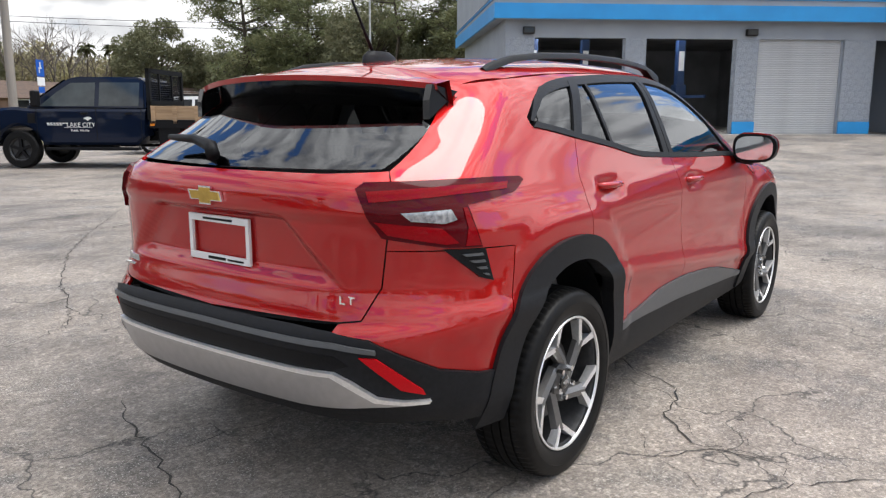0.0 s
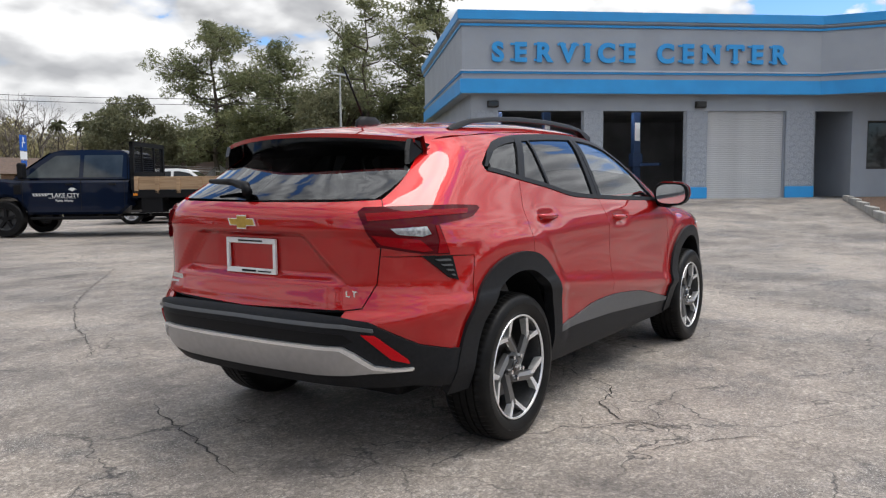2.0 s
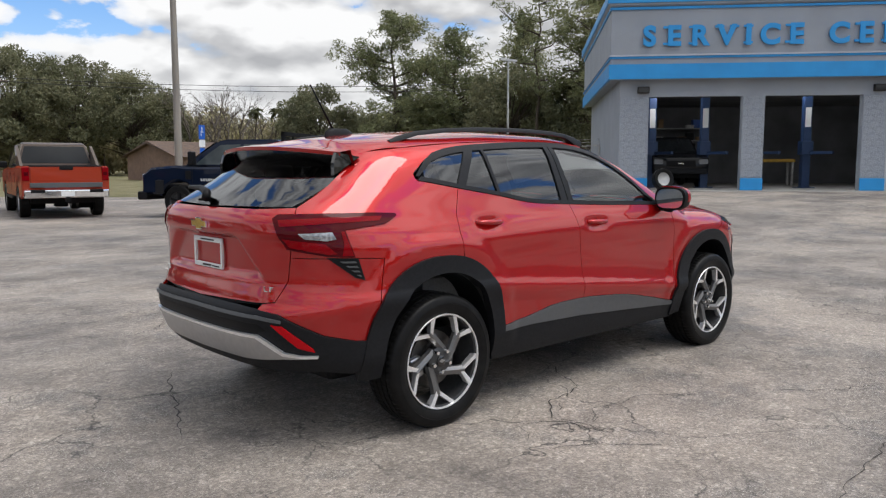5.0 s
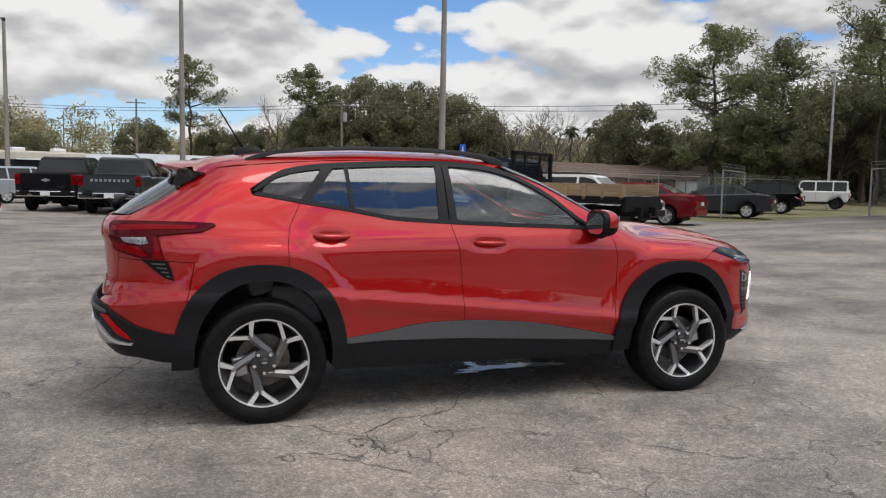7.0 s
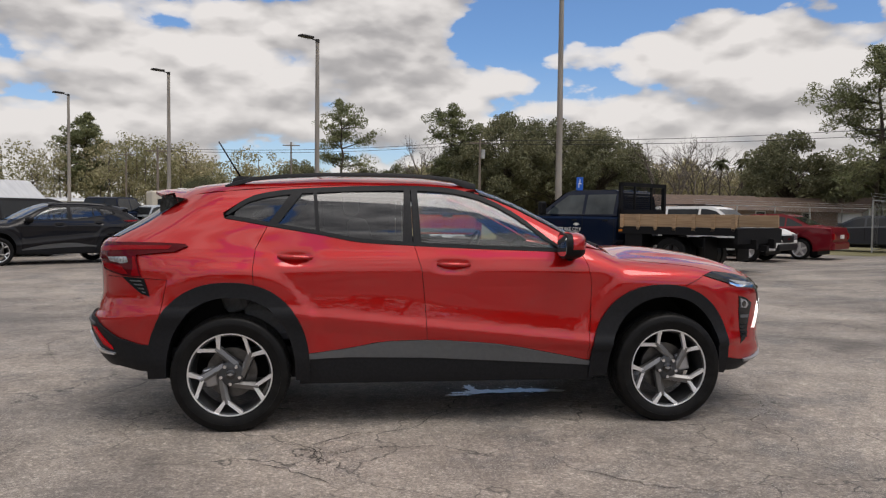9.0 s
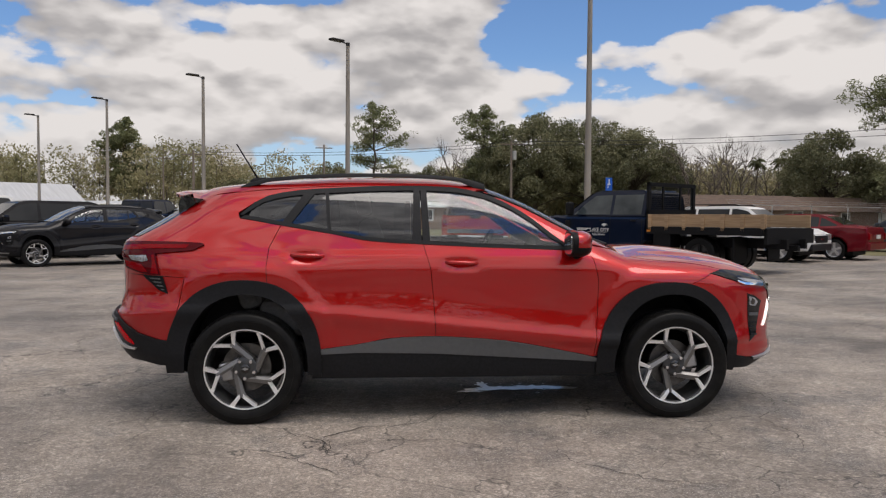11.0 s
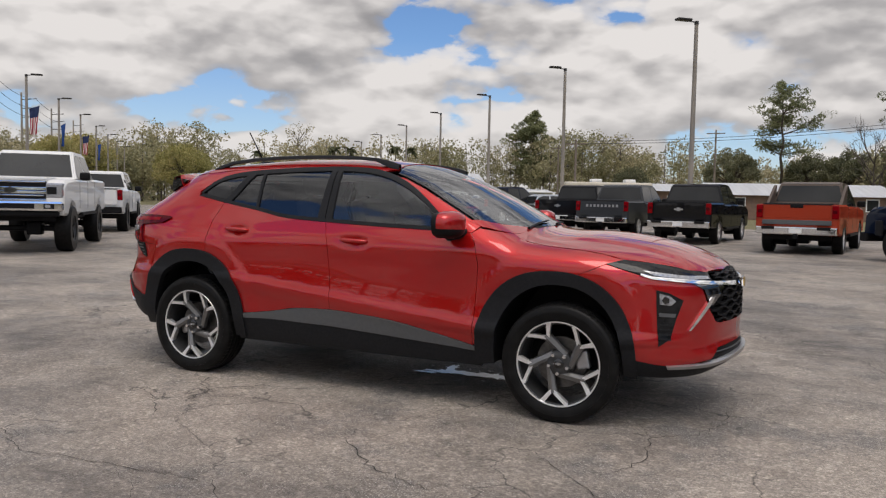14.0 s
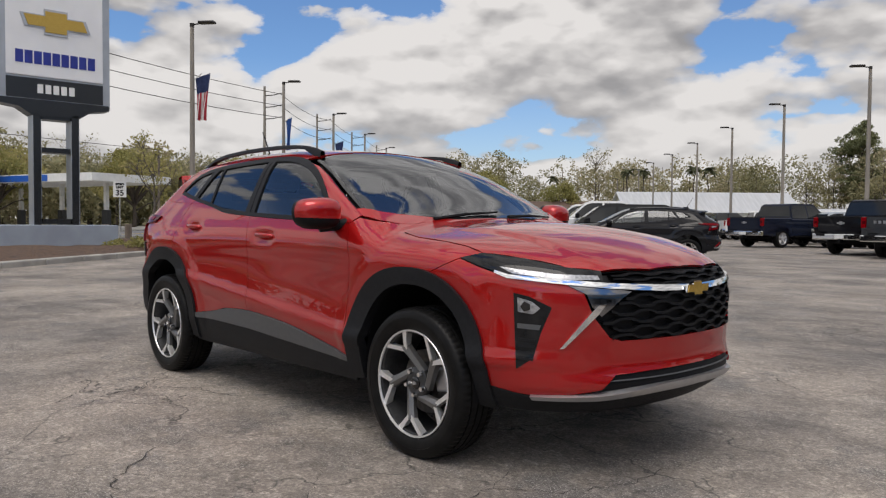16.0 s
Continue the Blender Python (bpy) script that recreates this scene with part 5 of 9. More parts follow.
    P("skid_edge", [("r", 0.0, 0.556), ("r", 0.545, 0.556), ("r", 0.59, 0.530), ("r", 0.646, 0.479), ("r", 0.70, 0.465), ("r", 0.75, 0.462), ("r", 0.745, 0.452), ("r", 0.70, 0.454), ("r", 0.636, 0.466), ("r", 0.575, 0.516), ("r", 0.535, 0.542), ("r", 0.0, 0.543)], M_ALLOY, both=True, lift=0.026, gap=0.0, backing=False, thick=0.02)
    P("rear_reflector", [("r", 0.619, 0.607), ("r", 0.662, 0.603), ("r", 0.742, 0.497), ("r", 0.744, 0.480), ("r", 0.700, 0.502)], M_REFLECT, lift=0.019, gap=0.0, backing=False, label="red rear reflector")
    # lamps at the tail
    tail = P("tail_lamp", [("r", 0.577, 1.085), ("r", 0.590, 1.102), (-0.584, 1.106), (-0.40, 1.106), (-0.262, 1.100), (-0.25, 1.088), (-0.319, 1.056), (-0.44, 1.045), (-0.542, 1.034), (-0.528, 0.97), (-0.508, 0.909), (-0.619, 0.916), ("r", 0.648, 0.949), ("r", 0.615, 1.014)], M_TAILDARK, lift=0.012, gap=0.0, backing=False, thick=0.03, label="smoked red tail lamp")
    for nm, out, mt, lf, lb in (("lamp_band", [("r", 0.605, 1.078), (-0.57, 1.088), (-0.34, 1.088), (-0.36, 1.068), (-0.57, 1.064), ("r", 0.618, 1.050)], M_TAIL, 0.0145, "red light band"),
                                ("lamp_block", [("r", 0.632, 1.0), (-0.63, 0.972), (-0.585, 0.928), (-0.62, 0.926), ("r", 0.66, 0.958)], M_TAIL, 0.0145, "red brake lamp"),
                                ("reversing_lamp", [("r", 0.69, 1.020), (-0.60, 1.024), (-0.585, 0.996), (-0.62, 0.986), ("r", 0.71, 1.000)], M_CLEAR, 0.0145, "clear reversing lamp"),
                                ("lamp_fade", [(-0.562, 1.026), (-0.548, 1.026), (-0.515, 0.916), (-0.565, 0.918), (-0.555, 0.97)], M_TAIL, 0.0145, "")):
        made = P(nm, out, mt, lift=lf, gap=0.0, backing=False, thick=0.006)
        for o, t in zip(made, tail):
            o.parent = t
            if lb:
                o["label"] = lb
    vents = P("bumper_vent", [(-0.626, 0.910), (-0.494, 0.902), (-0.461, 0.798), (-0.509, 0.814)], M_BLACK, lift=0.008, gap=0.0, backing=False, thick=0.02, label="black corner vent")
    for j in range(4):
        z = 0.893 - 0.022 * j
        made = P("vent_slat", [(-0.575 + 0.024 * j, z), (-0.508 + 0.008 * j, z - 0.002), (-0.503 + 0.008 * j, z - 0.010), (-0.562 + 0.024 * j, z - 0.008)], M_TRIM_GREY, lift=0.013, gap=0.0, backing=False, thick=0.006)
        for o, t in zip(made, vents):
            o.parent = t
    # number-plate frame, emblem, badges
    bm = boxes(((-0.836, -0.155, 0.815), (-0.824, 0.155, 0.838)), ((-0.836, -0.155, 0.946), (-0.824, 0.155, 0.970)), ((-0.836, -0.155, 0.838), (-0.824, -0.138, 0.946)), ((-0.836, 0.138, 0.838), (-0.824, 0.155, 0.946)), bevel=0.002)
    fr = part("plate_frame", bm, M_WHITE, gate, "white plastic number-plate frame without a plate")
    part("frame_lettering", boxes(((-0.8375, -0.035, 0.822), (-0.8355, 0.055, 0.831)), ((-0.8375, -0.125, 0.823), (-0.8355, -0.045, 0.829)), ((-0.8375, -0.075, 0.954), (-0.8355, 0.075, 0.961))), M_BLACK, fr, "dark lettering bars")
    bow = [(-0.088, -0.016), (-0.030, -0.016), (-0.030, -0.030), (0.030, -0.030), (0.030, -0.016), (0.076, -0.016), (0.088, 0.016), (0.030, 0.016), (0.030, 0.030), (-0.030, 0.030), (-0.030, 0.016), (-0.076, 0.016)]

    def emblem(name, x, z, facing, parent, tilt=0.0, size=1.0):
        e = thing(name)
        e.parent = parent
        e.matrix_local = Matrix.Translation((x, 0, z)) @ Matrix.Rotation(radians(tilt), 4, "Y")
        for grow, d, mt, nm in ((1.0, 0.008, M_CHROME, "emblem_edge"), (0.82, 0.0105, M_GOLD, "emblem_face")):
            bm = bmesh.new()
            prism(bm, [(y * size * (grow if grow == 1 else 0.88), zz * size * grow) for y, zz in bow], "x", 0.0 if facing > 0 else -d, d if facing > 0 else 0.0)
            part(nm, bm, mt, e)
        return e
    emblem("emblem", -0.873, 1.042, -1, gate)["label"] = "gold cross-shaped emblem edged in chrome"
    on_gate = lambda y, z: float(on_side(to_u([("r", abs(y), z)]))[0, 0])
    def mark(y0, y1, z0, z1):
        x = on_gate((y0 + y1) / 2, (z0 + z1) / 2)
        return (x - 0.005, y0, z0), (x + 0.004, y1, z1)
    part("badge", boxes(mark(-0.5415, -0.535, 0.748, 0.772), mark(-0.556, -0.5415, 0.748, 0.753), mark(-0.573, -0.5665, 0.748, 0.767), mark(-0.582, -0.5575, 0.767, 0.772)), M_CHROME, gate, "small chrome badge")
    part("badge", boxes(*[mark(0.475 + 0.027 * i, 0.495 + 0.027 * i, 0.762, 0.784) for i in range(4)], mark(0.48, 0.575, 0.744, 0.752)), M_CHROME, gate, "small chrome badge bars")
    # rear wiper
    bm = bmesh.new()
    tube(bm, [(-0.825, 0.02, 1.168), (-0.80, 0.06, 1.195), (-0.775, 0.18, 1.215), (-0.77, 0.33, 1.218)], [0.024, 0.022, 0.016, 0.010], 8)
    part("rear_wiper", bm, M_BLACK, car, "black rear wiper", True)
    # nose
    P("front_bumper", [(2.79, 0.85), (2.946, 0.920), (3.05, 0.888), (3.187, 0.850), ("f", 0.642, 0.827), ("f", 0.59, 0.79), ("f", 0.57, 0.72), ("f", 0.554, 0.684), ("f", 0.498, 0.605), ("f", 0.448, 0.591), ("f", 0.25, 0.592), ("f", 0.0, 0.594), ("f", 0.0, 0.458), ("f", 0.30, 0.455), ("f", 0.475, 0.448), ("f", 0.535, 0.39), (3.38, 0.362), (3.277, 0.360), (3.14, 0.375)] + arch_front(-0.03, 4, 66, 10), colour, both=True, label="front bumper in the body colour", lift=0.0)
    P("front_lip", [("f", 0.0, 0.375), ("f", 0.35, 0.366), ("f", 0.533, 0.358), (3.277, 0.356), (3.12, 0.39), (3.10, 0.30), (3.25, 0.285), ("f", 0.45, 0.28), ("f", 0.0, 0.285)], M_TRIM, both=True, lift=0.004, gap=0.0, backing=False, thick=0.12, label="black plastic front lip")
    P("skid_edge", [("r", 0.0, 0.549), ("r", 0.54, 0.549), ("r", 0.58, 0.526), ("r", 0.640, 0.476), ("r", 0.70, 0.462), ("r", 0.745, 0.462), ("r", 0.745, 0.455), ("r", 0.70, 0.455), ("r", 0.636, 0.468), ("r", 0.576, 0.517), ("r", 0.538, 0.540), ("r", 0.0, 0.540)], M_CHROME, both=True, lift=0.024, gap=0.0, backing=False, thick=0.012, label="bright upper edge of the skid plate")
    P("lip_bar", [("f", 0.0, 0.405), ("f", 0.25, 0.400), ("f", 0.40, 0.388), ("f", 0.533, 0.374), (3.277, 0.364), (3.28, 0.349), ("f", 0.533, 0.352), ("f", 0.40, 0.364), ("f", 0.25, 0.374), ("f", 0.0, 0.380)], M_SATIN, both=True, lift=0.016, gap=0.0, backing=False, thick=0.03, label="satin silver lower bar")
    lower = P("lower_grille", [("f", 0.0, 0.470), ("f", 0.48, 0.456), ("f", 0.555, 0.375), ("f", 0.35, 0.385), ("f", 0.0, 0.395)], M_BLACK, both=True, lift=-0.012, gap=0.0, backing=False, label="black lower grille")
    P("grille_slat", [("f", 0.0, 0.436), ("f", 0.48, 0.430), ("f", 0.50, 0.424), ("f", 0.0, 0.430)], M_TRIM_GREY, both=True, lift=-0.004, gap=0.0, backing=False, thick=0.01)
    grille = P("main_grille", [("f", 0.0, 0.80), ("f", 0.40, 0.797), ("f", 0.48, 0.770), ("f", 0.562, 0.69), ("f", 0.51, 0.602), ("f", 0.45, 0.586), ("f", 0.25, 0.585), ("f", 0.0, 0.586)], M_BLACK, both=True, lift=-0.022, gap=0.0, backing=False, label="black honeycomb grille")[0]
    upper = P("upper_grille", [("f", 0.0, 0.884), ("f", 0.25, 0.880), ("f", 0.495, 0.868), ("f", 0.50, 0.822), ("f", 0.25, 0.812), ("f", 0.0, 0.806)], M_BLACK, both=True, lift=-0.018, gap=0.0, backing=False, label="black slim upper grille")[0]
    # wavy grille bars
    if full:
        def wavy(z0, y0, y1, amp, ph, parent, thick=0.011):
            ys_ = np.linspace(y0, y1, 60)
            zs_ = [z0 + amp * math.tanh(2.6 * math.sin(2 * math.pi * y / 0.19 + ph)) for y in ys_]
            up_, dn_ = [], []
            half = to_u([("f", abs(float(y)) + 1e-4, float(z)) for y, z in zip(ys_, zs_)])
            p3 = on_side(half)
            nn = skin_normal(p3)
            bm = bmesh.new()
            prev = None
            for i, y in enumerate(ys_):
                q = Vector(p3[i]) + Vector(nn[i]) * -0.002
                q.y = float(y)
                cur = [bm.verts.new(q + Vector((dx, 0, dz))) for dx, dz in ((0.006, -thick / 2), (0.004, thick / 2), (-0.02, thick / 2), (-0.02, -thick / 2))]
                if prev:
                    for j in range(4):
                        bm.faces.new((prev[j], prev[(j + 1) % 4], cur[(j + 1) % 4], cur[j]))
                prev = cur
            bmesh.ops.recalc_face_normals(bm, faces=bm.faces)
            part("grille_bar", bm, M_BLACK, parent)
        for j in range(6):
            z0 = 0.772 - 0.033 * j
            w = 0.43 + 0.10 * min(j, 3) / 3 - (0.04 if j > 3 else 0)
            wavy(z0, -w, w, 0.008, math.pi * (j % 2), grille)
        for j in range(3):
            wavy(0.862 - 0.02 * j, -0.46, 0.46, 0.004, math.pi * (j % 2), upper, 0.006)
    P("grille_bar_chrome", [("f", 0.0, 0.806), ("f", 0.25, 0.812), ("f", 0.49, 0.824), ("f", 0.642, 0.838), (3.187, 0.856), (3.13, 0.872), (3.13, 0.862), (3.187, 0.842), ("f", 0.642, 0.820), ("f", 0.49, 0.804), ("f", 0.25, 0.788), ("f", 0.0, 0.782)], M_CHROME, both=True, lift=0.014, gap=0.0, backing=False, thick=0.03, label="chrome bar across the grille")
    P("grille_wing", [("f", 0.64, 0.820), ("f", 0.49, 0.806), ("f", 0.40, 0.792), ("f", 0.45, 0.765), ("f", 0.535, 0.693), ("f", 0.57, 0.735), ("f", 0.585, 0.785)], M_DARKCHROME, lift=0.006, gap=0.0, backing=False, thick=0.02, label="dark satin grille wing")
    P("chrome_tick", [("f", 0.668, 0.560), ("f", 0.656, 0.562), ("f", 0.545, 0.705), ("f", 0.518, 0.745), ("f", 0.545, 0.742), ("f", 0.572, 0.710)], M_CHROME, lift=0.010, gap=0.0, backing=False, thick=0.02, label="chrome slash")
    emblem("emblem", 3.612, 0.792, 1, car, -6, 1.12)["label"] = "gold cross-shaped emblem edged in chrome"
    head = P("day_running_lamp", [(2.946, 0.920)] + [top_rim(*q) for q in rim[5:]] + [("f", 0.508, 0.832), ("f", 0.642, 0.832), (3.187, 0.853), (3.05, 0.890)], M_LAMPDARK, lift=0.004, gap=0.001, backing=False, thick=0.04, label="slim smoked front lamp")
    made = P("light_strip", [(3.14, 0.888), (3.34, 0.862), ("f", 0.52, 0.856), ("f", 0.52, 0.840), ("f", 0.642, 0.840), (3.20, 0.862)], M_CLEAR, lift=0.0065, gap=0.0, backing=False, thick=0.006)
    for o, t in zip(made, head):
        o.parent = t
        o["label"] = "clear light strip"
    pocket = P("headlamp", [(3.216, 0.786), (3.275, 0.772), (3.352, 0.729), (3.318, 0.622), (3.298, 0.520), (3.236, 0.471), (3.226, 0.60)], M_LAMPDARK, lift=0.003, gap=0.0, backing=False, thick=0.03, label="upright smoked headlamp pocket")
    for nm, out, mt, lf in (("lamp_reflector", [(3.232, 0.768), (3.285, 0.752), (3.315, 0.725), (3.29, 0.700), (3.235, 0.708)], M_CLEAR, 0.005),
                            ("lamp_lens", [(3.258, 0.752), (3.280, 0.740), (3.280, 0.718), (3.258, 0.710), (3.244, 0.730)], M_GLOSSBLACK, 0.008),
                            ("lamp_reflector", [(3.234, 0.66), (3.318, 0.655), (3.312, 0.635), (3.234, 0.64)], M_TRIM_GREY, 0.005)):
        made = P(nm, out, mt, lift=lf, gap=0.0, backing=False, thick=0.006)
        for o, t in zip(made, pocket):
            o.parent = t
    for j in range(4):
        z = 0.60 - 0.026 * j
        made = P("vent_slat", [(3.240, z), (3.300, z - 0.004), (3.297, z - 0.014), (3.240, z - 0.010)], M_TRIM, lift=0.007, gap=0.0, backing=False, thick=0.006)
        for o, t in zip(made, pocket):
            o.parent = t
    # roof rails
    for s in (-1, 1):
        bm = bmesh.new()
        line_ = [(-0.075, 1.462), (-0.02, 1.485), (0.10, 1.515), (0.30, 1.536), (0.55, 1.549), (0.80, 1.553), (1.0, 1.552), (1.2, 1.544), (1.33, 1.532), (1.43, 1.512), (1.50, 1.490)]
        prev = None
        for i, (x, z) in enumerate(line_):
            y = s * (0.565 - 0.03 * step01(0.4, -0.1, x))
            base = float(on_top([(x, -abs(y))])[0, 2]) - 0.006
            h = max(z, base + 0.008)
            mid_open = max(0.0, h - 0.024 - base) / 0.4 if 2 <= i <= 8 else 0.0
            cur = [bm.verts.new((x, y + dy, zz)) for dy, zz in ((-0.019, base + mid_open * 0.4), (-0.014, h - 0.006), (-0.007, h), (0.007, h), (0.014, h - 0.006), (0.019, base + mid_open * 0.4))]
            if prev:
                for j in range(6):
                    bm.faces.new((prev[j], prev[(j + 1) % 6], cur[(j + 1) % 6], cur[j]))
            prev = cur
        bmesh.ops.recalc_face_normals(bm, faces=bm.faces)
        part("roof_rail", bm, M_TRIM, car, "black roof rail", True, 50)
    # aerial
    bm = bmesh.new()
    ring0 = [(-0.11 + 0.2 * (1 - math.cos(a)) / 2, 0.034 * math.sin(a)) for a in np.linspace(0, 2 * math.pi, 20, endpoint=False)]
    lev = []
    for k_, h_ in ((1.0, -0.01), (0.92, 0.022), (0.6, 0.042)):
        lev.append([bm.verts.new((-0.01 + (x + 0.01) * k_ - 0.012 * (1 - k_), y * k_, 1.502 + h_)) for x, y in ring0])
    for a, b in zip(lev, lev[1:]):
        for i in range(20):
            bm.faces.new((a[i], a[(i + 1) % 20], b[(i + 1) % 20], b[i]))
    bm.faces.new(lev[-1])
    aer = part("aerial_base", bm, M_TRIM, car, "black roof aerial", True, 50)
    bm = bmesh.new()
    tube(bm, [(-0.045, 0, 1.53), (-0.10, 0, 1.62), (-0.197, 0, 1.78)], [0.0075, 0.0055, 0.0045], 8)
    part("aerial_mast", bm, M_BLACK, aer, "", True)
    # door mirrors
    for s in (-1, 1):
        mir = thing("door_mirror")
        mir.parent = car
        mir.matrix_local = Matrix.Translation((2.02, s * 0.955, 1.112))
        mir["label"] = "door mirror with a body-colour cap"

        def shell(zlo, zhi, sx=0.100, sy=0.118, sz=0.084, back=-0.045):
            bm = bmesh.new()
            nu, nv = 28, 10
            grid = []
            for j in range(nv + 1):
                v = zlo + (zhi - zlo) * j / nv
                r_ = (1 - abs(v) ** 4.0) ** 0.5 if abs(v) < 1 else 0.0
                slim = 1.0 - 0.16 * max(0.0, -v) - 0.05 * max(0.0, v)
                row_ = []
                for a in np.linspace(0, 2 * math.pi, nu, endpoint=False):
                    ca, sa = math.cos(a), math.sin(a)
                    x_ = sx * r_ * math.copysign(abs(ca) ** 0.62, ca)
                    y_ = sy * slim * (0.35 + 0.65 * r_) * math.copysign(abs(sa) ** 0.5, sa)
                    outer = 1 if y_ * s > 0 else 0
                    row_.append(bm.verts.new((max(back, x_ * (1 - 0.22 * outer * abs(y_) / sy) - 0.02 * outer * abs(y_) / sy), y_, sz * v * (1 - 0.16 * outer * abs(y_) / sy))))
                grid.append(row_)
            for a, b in zip(grid, grid[1:]):
                for i in range(nu):
                    bm.faces.new((a[i], a[(i + 1) % nu], b[(i + 1) % nu], b[i]))
            bm.faces.new(grid[-1])
            bm.faces.new(grid[0][::-1])
            bmesh.ops.recalc_face_normals(bm, faces=bm.faces)
            return bm
        part("mirror_cap", shell(-0.28, 0.96, 0.102, 0.120, 0.086, -0.012), colour, mir, "mirror cap in the body colour", True, 50)
        part("mirror_body", shell(-0.96, 0.90), M_BLACK, mir, "black mirror housing", True, 50)
        bm = bmesh.new()
        prism(bm, [(0.098 * math.copysign(abs(math.cos(a)) ** 0.6, math.cos(a)), 0.064 * math.copysign(abs(math.sin(a)) ** 0.7, math.sin(a))) for a in np.linspace(0, 2 * math.pi, 28, endpoint=False)], "x", -0.050, -0.046)
        part("mirror_glass", bm, M_CHROME, mir, "mirror glass")
        bm = bmesh.new()
        tube(bm, [(0.01, -s * 0.02, -0.062), (0.03, -s * 0.10, -0.060), (0.06, -s * 0.150, -0.050), (0.07, -s * 0.185, -0.045)], [0.034, 0.028, 0.030, 0.045], 10)
        part("mirror_stalk", bm, M_BLACK, mir, "", True)
    # door handles
    for x, z in ((0.372, 1.026), (1.324, 0.984)):
        for s in (-1, 1):
            y = float(-on_side([(x + 0.11, z)])[0, 1]) + 0.004
            bm = bmesh.new()
            tube(bm, [(x - 0.10, s * (y - 0.012), z + 0.006), (x - 0.07, s * (y + 0.006), z + 0.006), (x, s * (y + 0.012), z + 0.004), (x + 0.07, s * (y + 0.006), z + 0.002), (x + 0.10, s * (y - 0.012), z)], [0.010, 0.013, 0.014, 0.013, 0.010], 10)
            bmesh.ops.recalc_face_normals(bm, faces=bm.faces)
            part("door_handle", bm, colour, car, "pull handle in the body colour", True)
    # wipers on the windscreen
    bm = bmesh.new()
    for a, b in (((2.365, -0.45), (2.335, 0.06)), ((2.385, 0.10), (2.30, 0.56))):
        pa, pb = on_top([a])[0], on_top([b])[0]
        tube(bm, [Vector(pa) + Vector((0, 0, 0.008)), (Vector(pa) + Vector(pb)) / 2 + Vector((0, 0, 0.016)), Vector(pb) + Vector((0, 0, 0.010))], [0.010, 0.008, 0.005], 6)
    part("wiper", bm, M_BLACK, car, "black windscreen wipers")
    # cabin and underbody
    part("underbody", boxes(((-0.45, -0.52, 0.24), (3.25, 0.52, 0.42)), bevel=0.03), M_BLACK, car)
    part("engine_bay", boxes(((2.25, -0.44, 0.40), (3.40, 0.44, 0.78)), ((2.15, -0.70, 0.40), (2.24, 0.70, 0.98)), bevel=0.02), M_BLACK, car)
    part("cabin_floor", boxes(((-0.65, -0.74, 0.42), (2.2, 0.74, 0.48)), ((-0.72, -0.55, 0.48), (0.0, 0.55, 0.80)), ((-0.45, -0.70, 0.86), (0.05, 0.70, 0.90))), M_BLACK, car)
    part("headlining", boxes(((-0.22, -0.52, 1.40), (1.30, 0.52, 1.42))), M_HEADLINER, car, "pale roof lining")
    part("dashboard", boxes(((1.72, -0.70, 0.80), (2.22, 0.70, 1.03)), bevel=0.04), M_SEAT, car, "dark dashboard")
    for y in (-0.36, 0.36):
        seat = thing("seat")
        seat.parent = car
        seat.matrix_local = Matrix.Translation((0.98, y, 0.48))
        seat["label"] = "dark cloth front seat"
        part("seat_cushion", boxes(((-0.05, -0.25, 0.05), (0.48, 0.25, 0.25)), bevel=0.05), M_SEAT, seat)
        bm = bmesh.new()
        box(bm, (-0.07, -0.25, 0.0), (0.07, 0.25, 0.60), pose(-0.08, 0, 0.2, 0, -16, 0), 0.05)
        part("seat_back", bm, M_SEAT, seat)
        bm = bmesh.new()
        box(bm, (-0.05, -0.13, 0.0), (0.05, 0.13, 0.19), pose(-0.26, 0, 0.80, 0, -12, 0), 0.04)
        part("headrest", bm, M_SEAT, seat)
    bench = thing("seat")
    bench.parent = car
    bench["label"] = "dark cloth rear bench"
    part("seat_cushion", boxes(((0.05, -0.66, 0.50), (0.55, 0.66, 0.74)), bevel=0.05), M_SEAT, bench)
    bm = bmesh.new()
    box(bm, (-0.08, -0.66, 0.0), (0.08, 0.66, 0.56), pose(0.02, 0, 0.68, 0, -18, 0), 0.05)
    part("seat_back", bm, M_SEAT, bench)
    for y in (-0.42, 0.42):
        part("headrest", boxes(((-0.20, y - 0.12, 1.19), (-0.12, y + 0.12, 1.34)), bevel=0.03), M_SEAT, bench)
    bm = bmesh.new()
    ringp = [(1.62 + 0.07 * math.sin(a), 0.36 + 0.18 * math.cos(a), 1.0 + 0.17 * math.sin(a)) for a in np.linspace(0, 2 * math.pi, 25)]
    tube(bm, ringp, 0.014, 6, False)
    part("steering_wheel", bm, M_BLACK, car, "black steering wheel", True)
    for x, spin in ((0.0, 53.0), (2.7, 51.0)):
        for s in (-1, 1):
            wheel(car, x, s * 0.782, s, spin)
    return car


PAINT_RED = paint("red_metallic_paint", (0.43, 0.0080, 0.008), metal=0.55, rough=0.38, coat=1.0)
hero = build_crossover(pose(0, 0, 0), PAINT_RED, "clean red metallic compact crossover with black cladding", 0.66)
for _, o in CAR_DONE["spoke"]:
    bpy.data.objects.remove(o)

